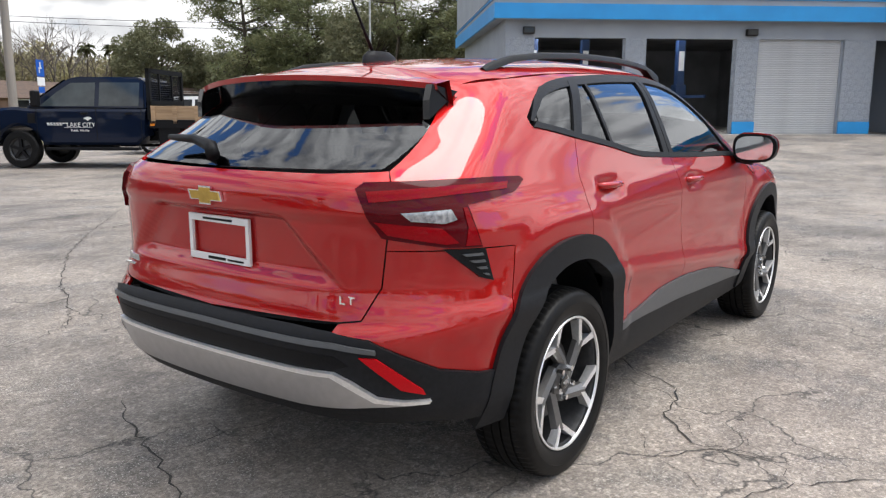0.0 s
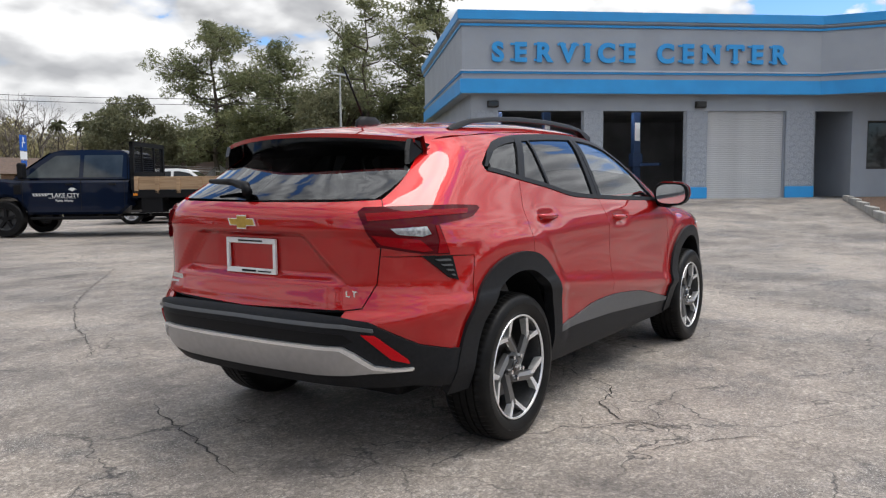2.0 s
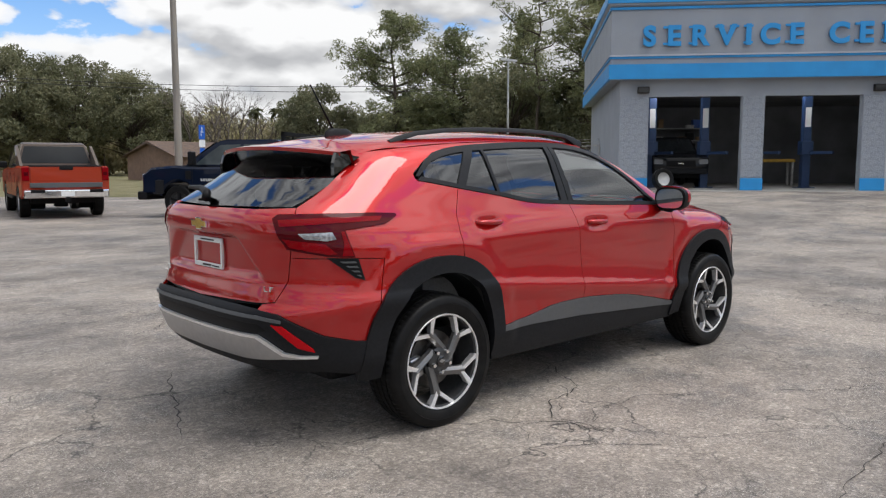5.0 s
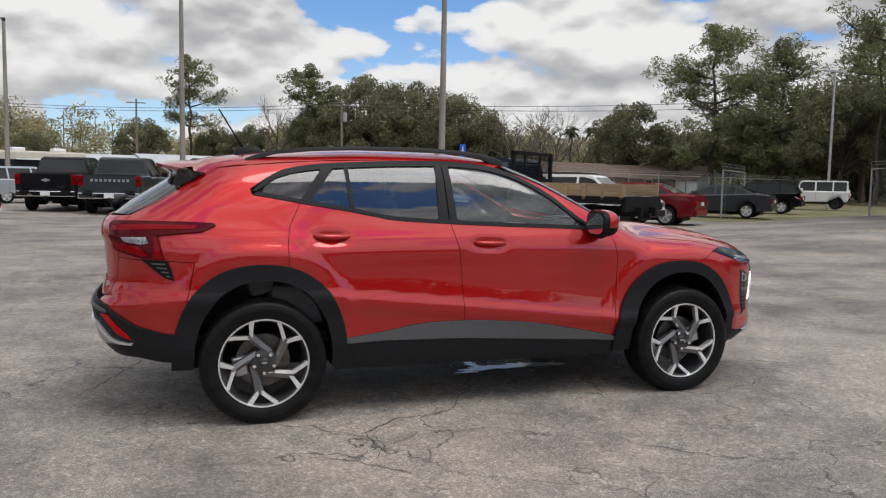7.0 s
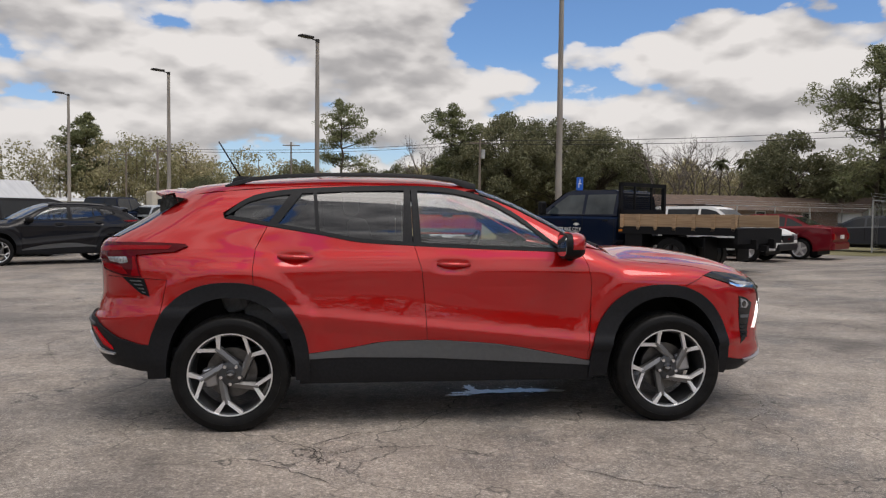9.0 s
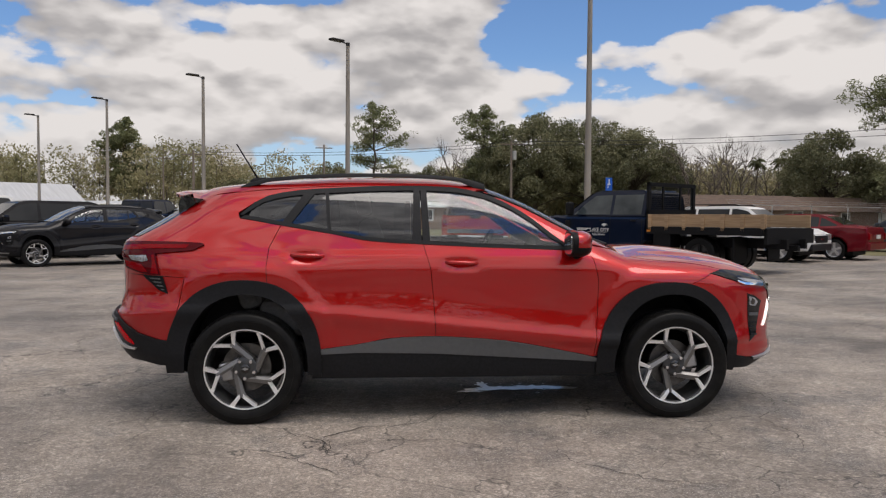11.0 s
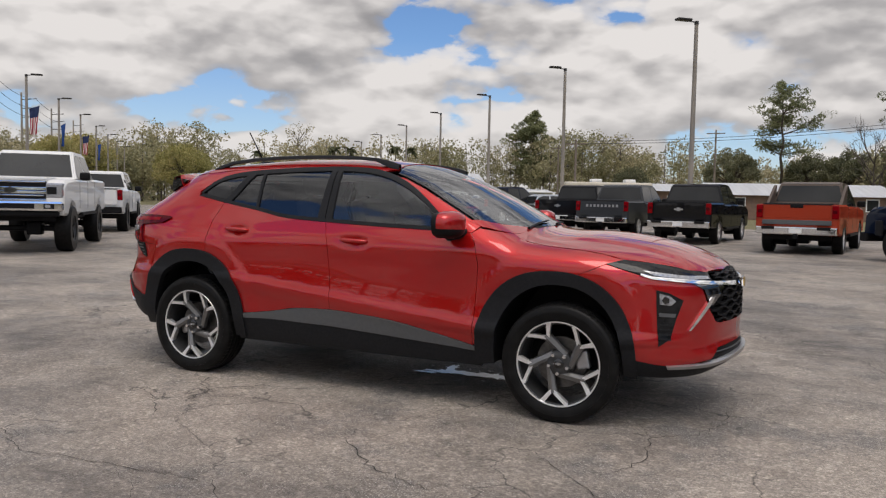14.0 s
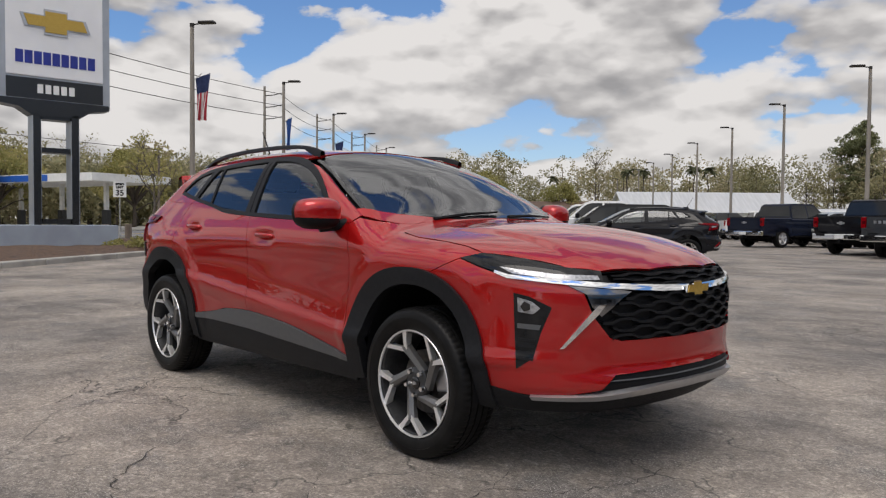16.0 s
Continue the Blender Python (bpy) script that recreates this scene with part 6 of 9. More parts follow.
# ---- other parked vehicles ----
def ring_wheel(parent, x, y, out, r, rim, width, dark=False):
    """A plain wheel: tyre, dished rim and five spokes."""
    w = thing("wheel")
    w.parent = parent
    w.matrix_local = pose(x, y, r, 0, 0, 0 if out < 0 else 180)
    key = ("plain_wheel", r, rim, width, dark)
    if key not in CAR_DONE:
        h = width / 2
        bm = bmesh.new()
        revolve(bm, [(rim, h * 0.8), (rim + 0.02, h), (r - 0.03, h), (r, h * 0.75), (r, -h * 0.75), (r - 0.03, -h), (rim + 0.02, -h), (rim, -h * 0.8)], 32)
        bmesh.ops.recalc_face_normals(bm, faces=bm.faces)
        a = part("tyre", bm, M_RUBBER, w, "", True, 40)
        bm = bmesh.new()
        revolve(bm, [(rim + 0.004, -h * 0.86), (rim - 0.01, -h * 0.8), (rim - 0.03, -h * 0.4), (0.0, -h * 0.3)], 32)
        bmesh.ops.recalc_face_normals(bm, faces=bm.faces)
        b = part("rim", bm, M_GUN if dark else M_SATIN, w, "", True, 40)
        bm = bmesh.new()
        for k in range(5):
            t = Matrix.Rotation(2 * math.pi * k / 5, 4, "Y")
            box(bm, (-0.032, -h * 0.82, 0.03), (0.032, -h * 0.5, rim - 0.006), t)
        rod(bm, (0, -h * 0.5, 0), (0, -h * 0.86, 0), 0.07, 0.06, 16)
        c = part("spokes", bm, M_BLACK if dark else M_ALLOY, w)
        CAR_DONE[key] = [("tyre", a.data), ("rim", b.data), ("spokes", c.data)]
    else:
        for n, me in CAR_DONE[key]:
            o = new(n, me)
            o.parent = w
    return w


def body_block(bm, outline, half, inset=0.05):
    """A side outline pushed across the car, its long edges eased."""
    rings = []
    for y, d in ((-half, inset), (-half + inset * 0.9, 0.0), (half - inset * 0.9, 0.0), (half, inset)):
        rings.append([bm.verts.new((x, y, z)) for x, z in (shrink(outline, d) if d else outline)])
    n = len(outline)
    for a, b in zip(rings, rings[1:]):
        for i in range(n):
            bm.faces.new((a[i], a[(i + 1) % n], b[(i + 1) % n], b[i]))
    fs = [bm.faces.new(rings[0][::-1]), bm.faces.new(rings[-1])]
    bmesh.ops.triangulate(bm, faces=fs)
    bmesh.ops.recalc_face_normals(bm, faces=bm.faces)
    return bm


KINDS = {
    # top line from tail to nose, cabin corners, axles, wheel and rim radius, half width
    "pickup": dict(top=[(-2.93, 0.62), (-2.95, 1.02), (-2.90, 1.30), (-1.18, 1.31), (-1.14, 1.26), (1.12, 1.26), (1.6, 1.27), (2.55, 1.22), (2.86, 1.10), (2.93, 0.85), (2.90, 0.60)],
                   cabin=[(-1.16, 1.24), (-1.02, 1.86), (-0.85, 1.93), (0.42, 1.93), (0.60, 1.88), (1.30, 1.25)], axles=(-1.72, 1.98), r=0.40, rim=0.26, half=0.99, low=0.48,
                   doors=[-1.12, -0.05, 1.05], glass=[(-1.06, -0.10), (-0.02, 1.02)]),
    "suv": dict(top=[(-2.26, 0.55), (-2.33, 0.80), (-1.72, 1.06), (-2.10, 1.12), (1.0, 1.06), (1.9, 1.00), (2.22, 0.86), (2.30, 0.62), (2.24, 0.45)],
                cabin=[(-2.20, 1.08), (-1.92, 1.58), (-1.65, 1.67), (0.05, 1.68), (0.35, 1.62), (1.12, 1.05)], axles=(-1.38, 1.38), r=0.36, rim=0.24, half=0.91, low=0.34,
                doors=[-1.25, -0.15, 0.85], glass=[(-2.02, -1.30), (-1.22, -0.20), (-0.12, 0.85)]),
    "sedan": dict(top=[(-2.36, 0.50), (-2.42, 0.75), (-2.34, 1.04), (-1.70, 1.09), (0.95, 0.98), (1.9, 0.90), (2.32, 0.74), (2.40, 0.55), (2.34, 0.36)],
                  cabin=[(-1.78, 1.04), (-1.05, 1.40), (-0.75, 1.46), (0.10, 1.46), (0.40, 1.40), (1.20, 0.96)], axles=(-1.40, 1.42), r=0.33, rim=0.23, half=0.91, low=0.27,
                  doors=[-1.10, -0.05, 0.95], glass=[(-1.45, -0.95), (-0.90, -0.10), (-0.02, 0.90)]),
    "boxy": dict(top=[(-2.10, 0.60), (-2.14, 0.80), (-2.12, 1.16), (1.15, 1.16), (2.00, 1.12), (2.12, 1.00), (2.15, 0.62), (2.10, 0.55)],
                 cabin=[(-2.10, 1.12), (-2.04, 1.78), (-1.95, 1.83), (0.55, 1.83), (0.68, 1.78), (0.95, 1.13)], axles=(-1.38, 1.42), r=0.39, rim=0.22, half=0.90, low=0.46,
                 doors=[-1.20, -0.20, 0.80], glass=[(-1.98, -1.25), (-1.17, -0.25), (-0.15, 0.72)]),
}
M_HEADLAMP = surface("frosted_headlamp", (0.30, 0.30, 0.31), (0.14, 0.14, 0.15), scale=40, rough=0.2, coat=0.6)


def vehicle(kind, m, colour, label, lift=0.0, face="plain", rails=False, dark_wheels=False, tail_letters=False, sail=None):
    k = KINDS[kind]
    car = thing("pickup_truck" if kind == "pickup" else "car", m, label, "pickup truck" if kind == "pickup" else "car")
    half, low, r = k["half"], k["low"] + lift, k["r"] + (0.095 if lift else 0.0)
    up = lambda pts: [(x, z + lift) for x, z in pts]
    top = up(k["top"])
    bottom = []
    for ax in k["axles"][::-1]:
        ra = r + 0.075
        a0 = math.asin(max(-1, min(1, (low - r) / ra)))
        bottom += [(ax + ra * math.cos(t), r + ra * math.sin(t)) for t in np.linspace(a0, math.pi - a0, 11)]
    outline = top + [(top[-1][0] - 0.05, low + 0.02)] + bottom + [(top[0][0] + 0.05, low + 0.06)]
    bm = bmesh.new()
    body_block(bm, outline, half)
    part("body", bm, colour, car, "", True, 38)
    # cabin, leaning in towards the roof
    cab = up(k["cabin"])
    z0, z1 = min(z for _, z in cab), max(z for _, z in cab)
    wide = lambda z: half - 0.035 - (0.20 if kind != "boxy" else 0.11) * (z - z0) / (z1 - z0)
    bm = bmesh.new()
    a = [bm.verts.new((x, -wide(z), z)) for x, z in cab]
    b = [bm.verts.new((x, wide(z), z)) for x, z in cab]
    n = len(cab)
    for i in range(n):
        bm.faces.new((a[i], a[(i + 1) % n], b[(i + 1) % n], b[i]))
    bm.faces.new(a[::-1])
    bm.faces.new(b)
    bmesh.ops.recalc_face_normals(bm, faces=bm.faces)
    bmesh.ops.bevel(bm, geom=bm.edges[:], offset=0.035, segments=2, affect="EDGES")
    cabin = part("cabin", bm, sail or colour, car, "", True, 40)

    def cab_z(x, d):
        best = z0
        for (xa, za), (xb, zb) in zip(cab, cab[1:]):
            if xa <= x <= xb:
                best = za + (zb - za) * (x - xa) / (xb - xa)
        return best - d
    for x0, x1 in k["glass"]:
        for s in (-1, 1):
            zb = z0 + 0.05
            ring = [(x0, zb), (x1, zb)]
            xs = np.linspace(x1, x0, 7)
            for x in xs:
                zt = max(zb + 0.02, cab_z(float(x), 0.085))
                ring.append((float(x), zt))
            ring = [q for i, q in enumerate(ring) if i < 2 or q[1] > zb + 0.021]
            bm = bmesh.new()
            f = [bm.verts.new((x, s * (wide(z) + 0.004), z)) for x, z in ring]
            bm.faces.new(f)
            g = [bm.verts.new((x, s * (wide(z) - 0.03), z)) for x, z in ring]
            for i in range(len(ring)):
                j = (i + 1) % len(ring)
                bm.faces.new((f[i], f[j], g[j], g[i]))
            bmesh.ops.recalc_face_normals(bm, faces=bm.faces)
            part("side_window", bm, M_GLASS_DARK, cabin)
    for nm, p, q in (("windscreen", cab[-2], cab[-1]), ("rear_window", cab[1], cab[0])):
        d = Vector((q[0] - p[0], 0, q[1] - p[1]))
        nrm = Vector((-d.z, 0, d.x)).normalized() * (1 if nm == "windscreen" else -1)
        if nrm.z < 0:
            nrm = -nrm
        bm = bmesh.new()
        vs = []
        for t, s in ((0.06, -1), (0.06, 1), (0.90 if nm == "windscreen" else 0.78, 1), (0.90 if nm == "windscreen" else 0.78, -1)):
            x, z = p[0] + d.x * t, p[1] + d.z * t
            vs.append(bm.verts.new(Vector((x, s * (wide(z) - 0.07), z)) + nrm * 0.008))
        bm.faces.new(vs)
        bmesh.ops.recalc_face_normals(bm, faces=bm.faces)
        part(nm, bm, M_GLASS_DARK, cabin, "dark glass")
    # seams and handles
    for x in k["doors"]:
        for s in (-1, 1):
            part("door_seam", boxes(((x - 0.006, s * half - 0.003, low + 0.14), (x + 0.006, s * half + 0.003, z0 + 0.02))), M_BLACK, car)
    for x in k["doors"][1:]:
        for s in (-1, 1):
            part("door_handle", boxes(((x - 0.95, s * (half + 0.005) - 0.012, z0 - 0.16), (x - 0.80, s * (half + 0.005) + 0.012, z0 - 0.12)), bevel=0.006), colour, car)
    xt, xn = top[0][0], top[-1][0]
    xt = min(x for x, _ in top)
    xn = max(x for x, _ in top)
    for s in (-1, 1):
        zt = z0 - 0.30
        part("tail_lamp", boxes(((xt - 0.02, s * (half - 0.09) - 0.08, zt), (xt + 0.10, s * (half - 0.09) + 0.08, zt + (0.34 if kind == "pickup" else 0.20))), bevel=0.02), M_TAIL, car, "red tail lamp")
        if face == "chrome":
            lamp_ = part("headlamp", boxes(((xn - 0.26, s * 0.80 - 0.165, 0.85 + lift), (xn + 0.012, s * 0.80 + 0.165, 1.16 + lift)), bevel=0.03), M_CLEAR, car, "tall clear headlamp")
            part("lamp_lens", boxes(((xn - 0.02, s * 0.76 - 0.09, 0.93 + lift), (xn + 0.024, s * 0.76 + 0.09, 1.08 + lift)), bevel=0.01), M_LAMPDARK, lamp_, "dark lamp lens")
            part("lamp_marker", boxes(((xn - 0.10, s * 0.955 - 0.012, 0.90 + lift), (xn - 0.01, s * 0.955 + 0.015, 1.02 + lift))), M_TAIL, lamp_, "red side marker")
        else:
            part("headlamp", boxes(((xn - 0.22, s * (half - 0.19) - 0.17, z0 - 0.40), (xn - 0.005, s * (half - 0.19) + 0.17, z0 - 0.20)), bevel=0.03), M_HEADLAMP, car, "clear headlamp")
        part("door_mirror", boxes(((cab[-1][0] - 0.42, s * (half + 0.10) - 0.11, z0 + 0.02), (cab[-1][0] - 0.26, s * (half + 0.10) + 0.11, z0 + 0.20)), bevel=0.04), M_BLACK if kind == "pickup" else colour, car)
    if kind == "pickup":
        part("rear_bumper", boxes(((xt - 0.12, -half + 0.03, 0.52 + lift), (xt + 0.05, half - 0.03, 0.72 + lift)), bevel=0.03), M_CHROME if not lift else M_BLACK, car, "chrome rear bumper")
        part("tailgate", boxes(((xt - 0.025, -half + 0.19, 0.78 + lift), (xt + 0.02, half - 0.19, 1.29 + lift)), bevel=0.015), colour, car)
        part("bed_floor", boxes(((xt + 0.12, -half + 0.16, 1.30 + lift), (-1.25, half - 0.16, 1.325 + lift))), M_BLACK, car, "black bed cover")
        part("number_plate", boxes(((xt - 0.135, -0.15, 0.56 + lift), (xt - 0.118, 0.15, 0.68 + lift))), M_WHITE, car, "pale number plate")
        part("tailgate_cap", boxes(((xt - 0.032, -half + 0.18, 1.285 + lift), (xt + 0.06, half - 0.18, 1.315 + lift)), bevel=0.008), M_TRIM, car, "black tailgate cap")
        part("tailgate_crease", boxes(((xt - 0.030, -half + 0.24, 0.955 + lift), (xt - 0.02, half - 0.24, 0.968 + lift)), bevel=0.003), colour, car)
        part("tow_hitch", boxes(((xt - 0.16, -0.05, 0.42 + lift), (xt + 0.1, 0.05, 0.52 + lift))), M_BLACK, car)
        part("rear_axle", boxes(((k["axles"][0] - 0.07, -half + 0.3, r - 0.07), (k["axles"][0] + 0.07, half - 0.3, r + 0.07)), ((k["axles"][0] - 0.16, -0.16, r - 0.15), (k["axles"][0] + 0.16, 0.16, r + 0.15)), bevel=0.03), M_BLACK, car)
        for s in (-1, 1):
            part("bumper_step", boxes(((xt - 0.124, s * 0.66 - 0.16, 0.645 + lift), (xt + 0.0, s * 0.66 + 0.16, 0.725 + lift)), bevel=0.01), M_BLACK, car)
            part("lamp_insert", boxes(((xt - 0.026, s * (half - 0.10) - 0.05, z0 - 0.17), (xt + 0.0, s * (half - 0.10) + 0.05, z0 - 0.08)), bevel=0.008), M_TAILDARK, car, "smoked lamp insert")
        if sail:
            part("tailgate_band", boxes(((xt - 0.034, -half + 0.17, 0.775 + lift), (xt + 0.0, half - 0.17, 0.895 + lift)), bevel=0.008), M_TRIM_GREY, car, "grey plastic lower tailgate band")
            part("handle_recess", boxes(((xt - 0.034, -0.16, 1.20 + lift), (xt + 0.0, 0.16, 1.292 + lift)), bevel=0.02), M_BLACK, car, "black tailgate handle recess")
            for s in (-1, 1):
                bm = bmesh.new()
                prism(bm, [(-2.05, 1.29), (-1.02, 1.29), (-0.98, 1.84), (-1.12, 1.80)], "y", min(s * 0.86, s * 0.93), max(s * 0.86, s * 0.93))
                part("sail_panel", bm, sail, car, "grey plastic sail panel behind the cab")
        if tail_letters:
            part("tailgate_lettering", boxes(*[((xt - 0.032, -0.62 + 0.14 * i, 1.08 + lift), (xt - 0.024, -0.54 + 0.14 * i, 1.17 + lift)) for i in range(9)]), M_SATIN, car, "pale lettering bars")
        elif not sail:
            part("tailgate_emblem", boxes(((xt - 0.034, -0.13, 1.06 + lift), (xt - 0.024, 0.13, 1.11 + lift)), ((xt - 0.035, -0.05, 1.03 + lift), (xt - 0.024, 0.05, 1.14 + lift))), M_SATIN, car, "bright cross-shaped emblem")
        part("step_bar", boxes(((-1.0, -half - 0.06, low - 0.02), (1.0, -half + 0.04, low + 0.04))), M_BLACK, car)
        part("step_bar", boxes(((-1.0, half - 0.04, low - 0.02), (1.0, half + 0.06, low + 0.04))), M_BLACK, car)
    else:
        part("rear_bumper", boxes(((xt - 0.03, -half + 0.04, low + 0.06), (xt + 0.10, half - 0.04, low + 0.30)), bevel=0.04), M_TRIM if kind != "sedan" else colour, car)
        part("number_plate", boxes(((xt - 0.04, -0.15, low + 0.42), (xt + 0.0, 0.15, low + 0.54))), M_WHITE, car, "pale number plate")
    if face == "chrome":
        gr = part("grille", boxes(((xn - 0.10, -0.66, 0.80 + lift), (xn + 0.015, 0.66, 1.19 + lift)), bevel=0.03), M_BLACK, car, "black grille")
        for z, w_, d_ in ((0.815, 0.66, 0.012), (0.90, 0.62, 0.014), (0.965, 0.66, 0.03), (1.04, 0.66, 0.03), (1.175, 0.64, 0.014)):
            part("grille_bar", boxes(((xn, -w_, z + lift - d_), (xn + 0.035, w_, z + lift + d_)), bevel=0.008), M_CHROME, gr, "chrome bar")
        bm = bmesh.new()
        prism(bm, [(0.12 * math.cos(t), 1.003 + lift + 0.062 * math.sin(t)) for t in np.linspace(0, 2 * math.pi, 20, endpoint=False)], "x", xn + 0.03, xn + 0.05)
        part("grille_emblem", bm, M_DARKCHROME, gr, "dark oval emblem")
        part("front_bumper", boxes(((xn - 0.12, -half + 0.01, 0.58 + lift), (xn + 0.10, half - 0.01, 0.78 + lift)), bevel=0.04), M_CHROME, car, "chrome front bumper")
        part("bumper_slot", boxes(((xn + 0.06, -0.45, 0.63 + lift), (xn + 0.106, 0.45, 0.73 + lift))), M_BLACK, car)
        for s in (-1, 1):
            part("fog_lamp", boxes(((xn + 0.05, s * 0.72 - 0.10, 0.63 + lift), (xn + 0.107, s * 0.72 + 0.10, 0.73 + lift))), M_BLACK, car)
        part("lower_valance", boxes(((xn - 0.25, -half + 0.1, 0.47 + lift), (xn + 0.02, half - 0.1, 0.58 + lift)), bevel=0.03), M_BLACK, car)
        part("bonnet_bulge", boxes(((1.35, -0.62, 1.20 + lift), (xn - 0.22, 0.62, 1.285 + lift)), bevel=0.035), colour, car, "raised bonnet centre")
        part("wiper_cowl", boxes(((1.14, -0.80, 1.235 + lift), (1.34, 0.80, 1.268 + lift)), bevel=0.01), M_BLACK, car)
        part("front_axle", boxes(((k["axles"][1] - 0.06, -half + 0.3, r - 0.06), (k["axles"][1] + 0.06, half - 0.3, r + 0.06)), ((k["axles"][1] - 0.15, 0.1, r - 0.14), (k["axles"][1] + 0.15, 0.4, r + 0.14)), bevel=0.03), M_BLACK, car)
        for s in (-1, 1):
            part("fog_pod", boxes(((xn + 0.05, s * 0.72 - 0.07, 0.65 + lift), (xn + 0.112, s * 0.72 + 0.03, 0.71 + lift))), M_CLEAR, car, "small clear fog lamp")
    else:
        part("grille", boxes(((xn - 0.06, -0.52, z0 - 0.46), (xn + 0.006, 0.52, z0 - 0.24)), bevel=0.02), M_BLACK, car, "black grille")
        part("front_bumper", boxes(((xn - 0.20, -half + 0.06, low + 0.02), (xn + 0.02, half - 0.06, low + 0.22)), bevel=0.04), M_TRIM, car)
        part("grille_emblem", boxes(((xn, -0.10, z0 - 0.37), (xn + 0.012, 0.10, z0 - 0.33))), M_CHROME, car)
    if rails:
        for s in (-1, 1):
            bm = bmesh.new()
            tube(bm, [(cab[2][0] + 0.05, s * (wide(z1) - 0.06), z1), (cab[2][0] + 0.2, s * (wide(z1) - 0.06), z1 + 0.05), (cab[3][0] - 0.1, s * (wide(z1) - 0.06), z1 + 0.05), (cab[3][0], s * (wide(z1) - 0.06), z1)], 0.018, 6)
            part("roof_rail", bm, M_BLACK, car)
    part("underbody", boxes(((k["axles"][0] - 0.5, -half + 0.25, low - 0.12), (k["axles"][1] + 0.5, half - 0.25, low + 0.1))), M_BLACK, car)
    for ax in k["axles"]:
        for s in (-1, 1):
            ring_wheel(car, ax, s * (half - 0.13), s, r, k["rim"], 0.33 if lift else 0.26 if kind == "pickup" else 0.225, dark_wheels)
            if not lift:
                bm = bmesh.new()
                rod(bm, (ax, s * (half - 0.26), r + 0.14), (ax, s * (half - 0.60), r + 0.14), r - 0.06, r - 0.06, 20)
                part("arch_liner", bm, M_BLACK, car)
    return car


def park(x, y, heading):
    return pose(x, y, ground_z(x, y), 0, 0, heading)


C_BLACK = paint("black_car_paint", (0.010, 0.010, 0.012), rough=0.3)
C_WHITE = paint("white_car_paint", (0.72, 0.72, 0.71), rough=0.35)
C_NAVY = paint("dark_navy_paint", (0.012, 0.016, 0.030), rough=0.3)
C_GREY = paint("dark_grey_paint", (0.050, 0.054, 0.060), metal=0.3, rough=0.35)
C_SILVER = paint("pale_silver_paint", (0.42, 0.45, 0.48), metal=0.4, rough=0.35)
C_MAROON = paint("dark_cherry_paint", (0.16, 0.010, 0.016), metal=0.2, rough=0.35)
C_RUST = paint("faded_orange_red_paint", (0.34, 0.045, 0.022), rough=0.45)
C_BROWN = paint("brown_grey_paint", (0.11, 0.085, 0.07), metal=0.2, rough=0.4)

ROW = "vehicles parked in rows on the lot"
ax0 = -KINDS["pickup"]["axles"][0]
for x, y, h, c, lb, tl in ((4.06, 19.25, 81, C_RUST, "orange-red crew-cab pickup with a grey roof", False), (0.48, 22.5, 83, C_BLACK, "black crew-cab pickup with a chrome bumper", False),
                           (-2.7, 25.3, 82, C_GREY, "dark grey crew-cab pickup with pale tailgate lettering", True), (-4.95, 27.2, 81, C_BLACK, "black crew-cab pickup on the lot", False),
                           (-10.9, 32.4, 75, C_NAVY, "dark navy pickup on the lot", False)):
    tagged(vehicle("pickup", park(x + ax0 * math.cos(radians(h)), y + ax0 * math.sin(radians(h)), h) @ Matrix.Scale(1.055, 4), c, lb, tail_letters=tl, sail=C_BROWN if c is C_RUST else None), group=ROW)
h = math.degrees(SITE)
fx, fy = -10.6, 5.42
vehicle("pickup", park(fx + 2.93 * ALONG.x, fy + 2.93 * ALONG.y, h + 180), C_WHITE, "white lifted crew-cab pickup with a chrome grille", lift=0.30, face="chrome", dark_wheels=True)
p = Vector((fx, fy, 0)) + ALONG * 12.6 + BEHIND * 0.05
vehicle("pickup", park(p.x, p.y, h), C_WHITE, "white crew-cab pickup standing tail-on behind another", lift=0.12, dark_wheels=True)
p = Vector((-40.1, 32.5, 0))
vehicle("suv", park(p.x, p.y, h), C_WHITE, "white crossover standing beyond the white pickup")
# by the fence
p = Vector((13.36, 16.83, 0)) + ALONG * 1.38
vehicle("suv", park(p.x, p.y, h + 180), C_WHITE, "white family crossover parked by the fence", rails=True)
p = Vector((15.93, 18.2, 0)) + ALONG * 1.4
vehicle("sedan", park(p.x, p.y, h), C_MAROON, "dark cherry-red sedan parked by the fence")
vehicle("sedan", park(22.6, 24.3, h), C_GREY, "dark grey sedan parked behind the fence")
vehicle("suv", park(29.3, 29.6, h), C_BLACK, "black crossover parked behind the fence", rails=True)
vehicle("boxy", park(38.6, 35.2, h), C_WHITE, "white boxy off-roader with dark windows", dark_wheels=True)
# the long row of stock
rng = random.Random(21)
styles = [("suv", C_BLACK, "black crossover in the long row"), ("sedan", C_WHITE, "white sedan in the long row"), ("pickup", C_WHITE, "white crew-cab pickup in the long row"), ("suv", C_SILVER, "silver crossover in the long row"),
          ("pickup", C_WHITE, "white crew-cab pickup in the long row"), ("suv", C_BLACK, "black crossover in the long row"), ("suv", C_WHITE, "white crossover in the long row"), ("pickup", C_GREY, "dark grey pickup in the long row"),
          ("suv", C_SILVER, "silver crossover in the long row"), ("sedan", C_GREY, "dark grey sedan in the long row"), ("suv", C_WHITE, "white crossover in the long row"), ("pickup", C_WHITE, "white crew-cab pickup in the long row")]
stock = {}
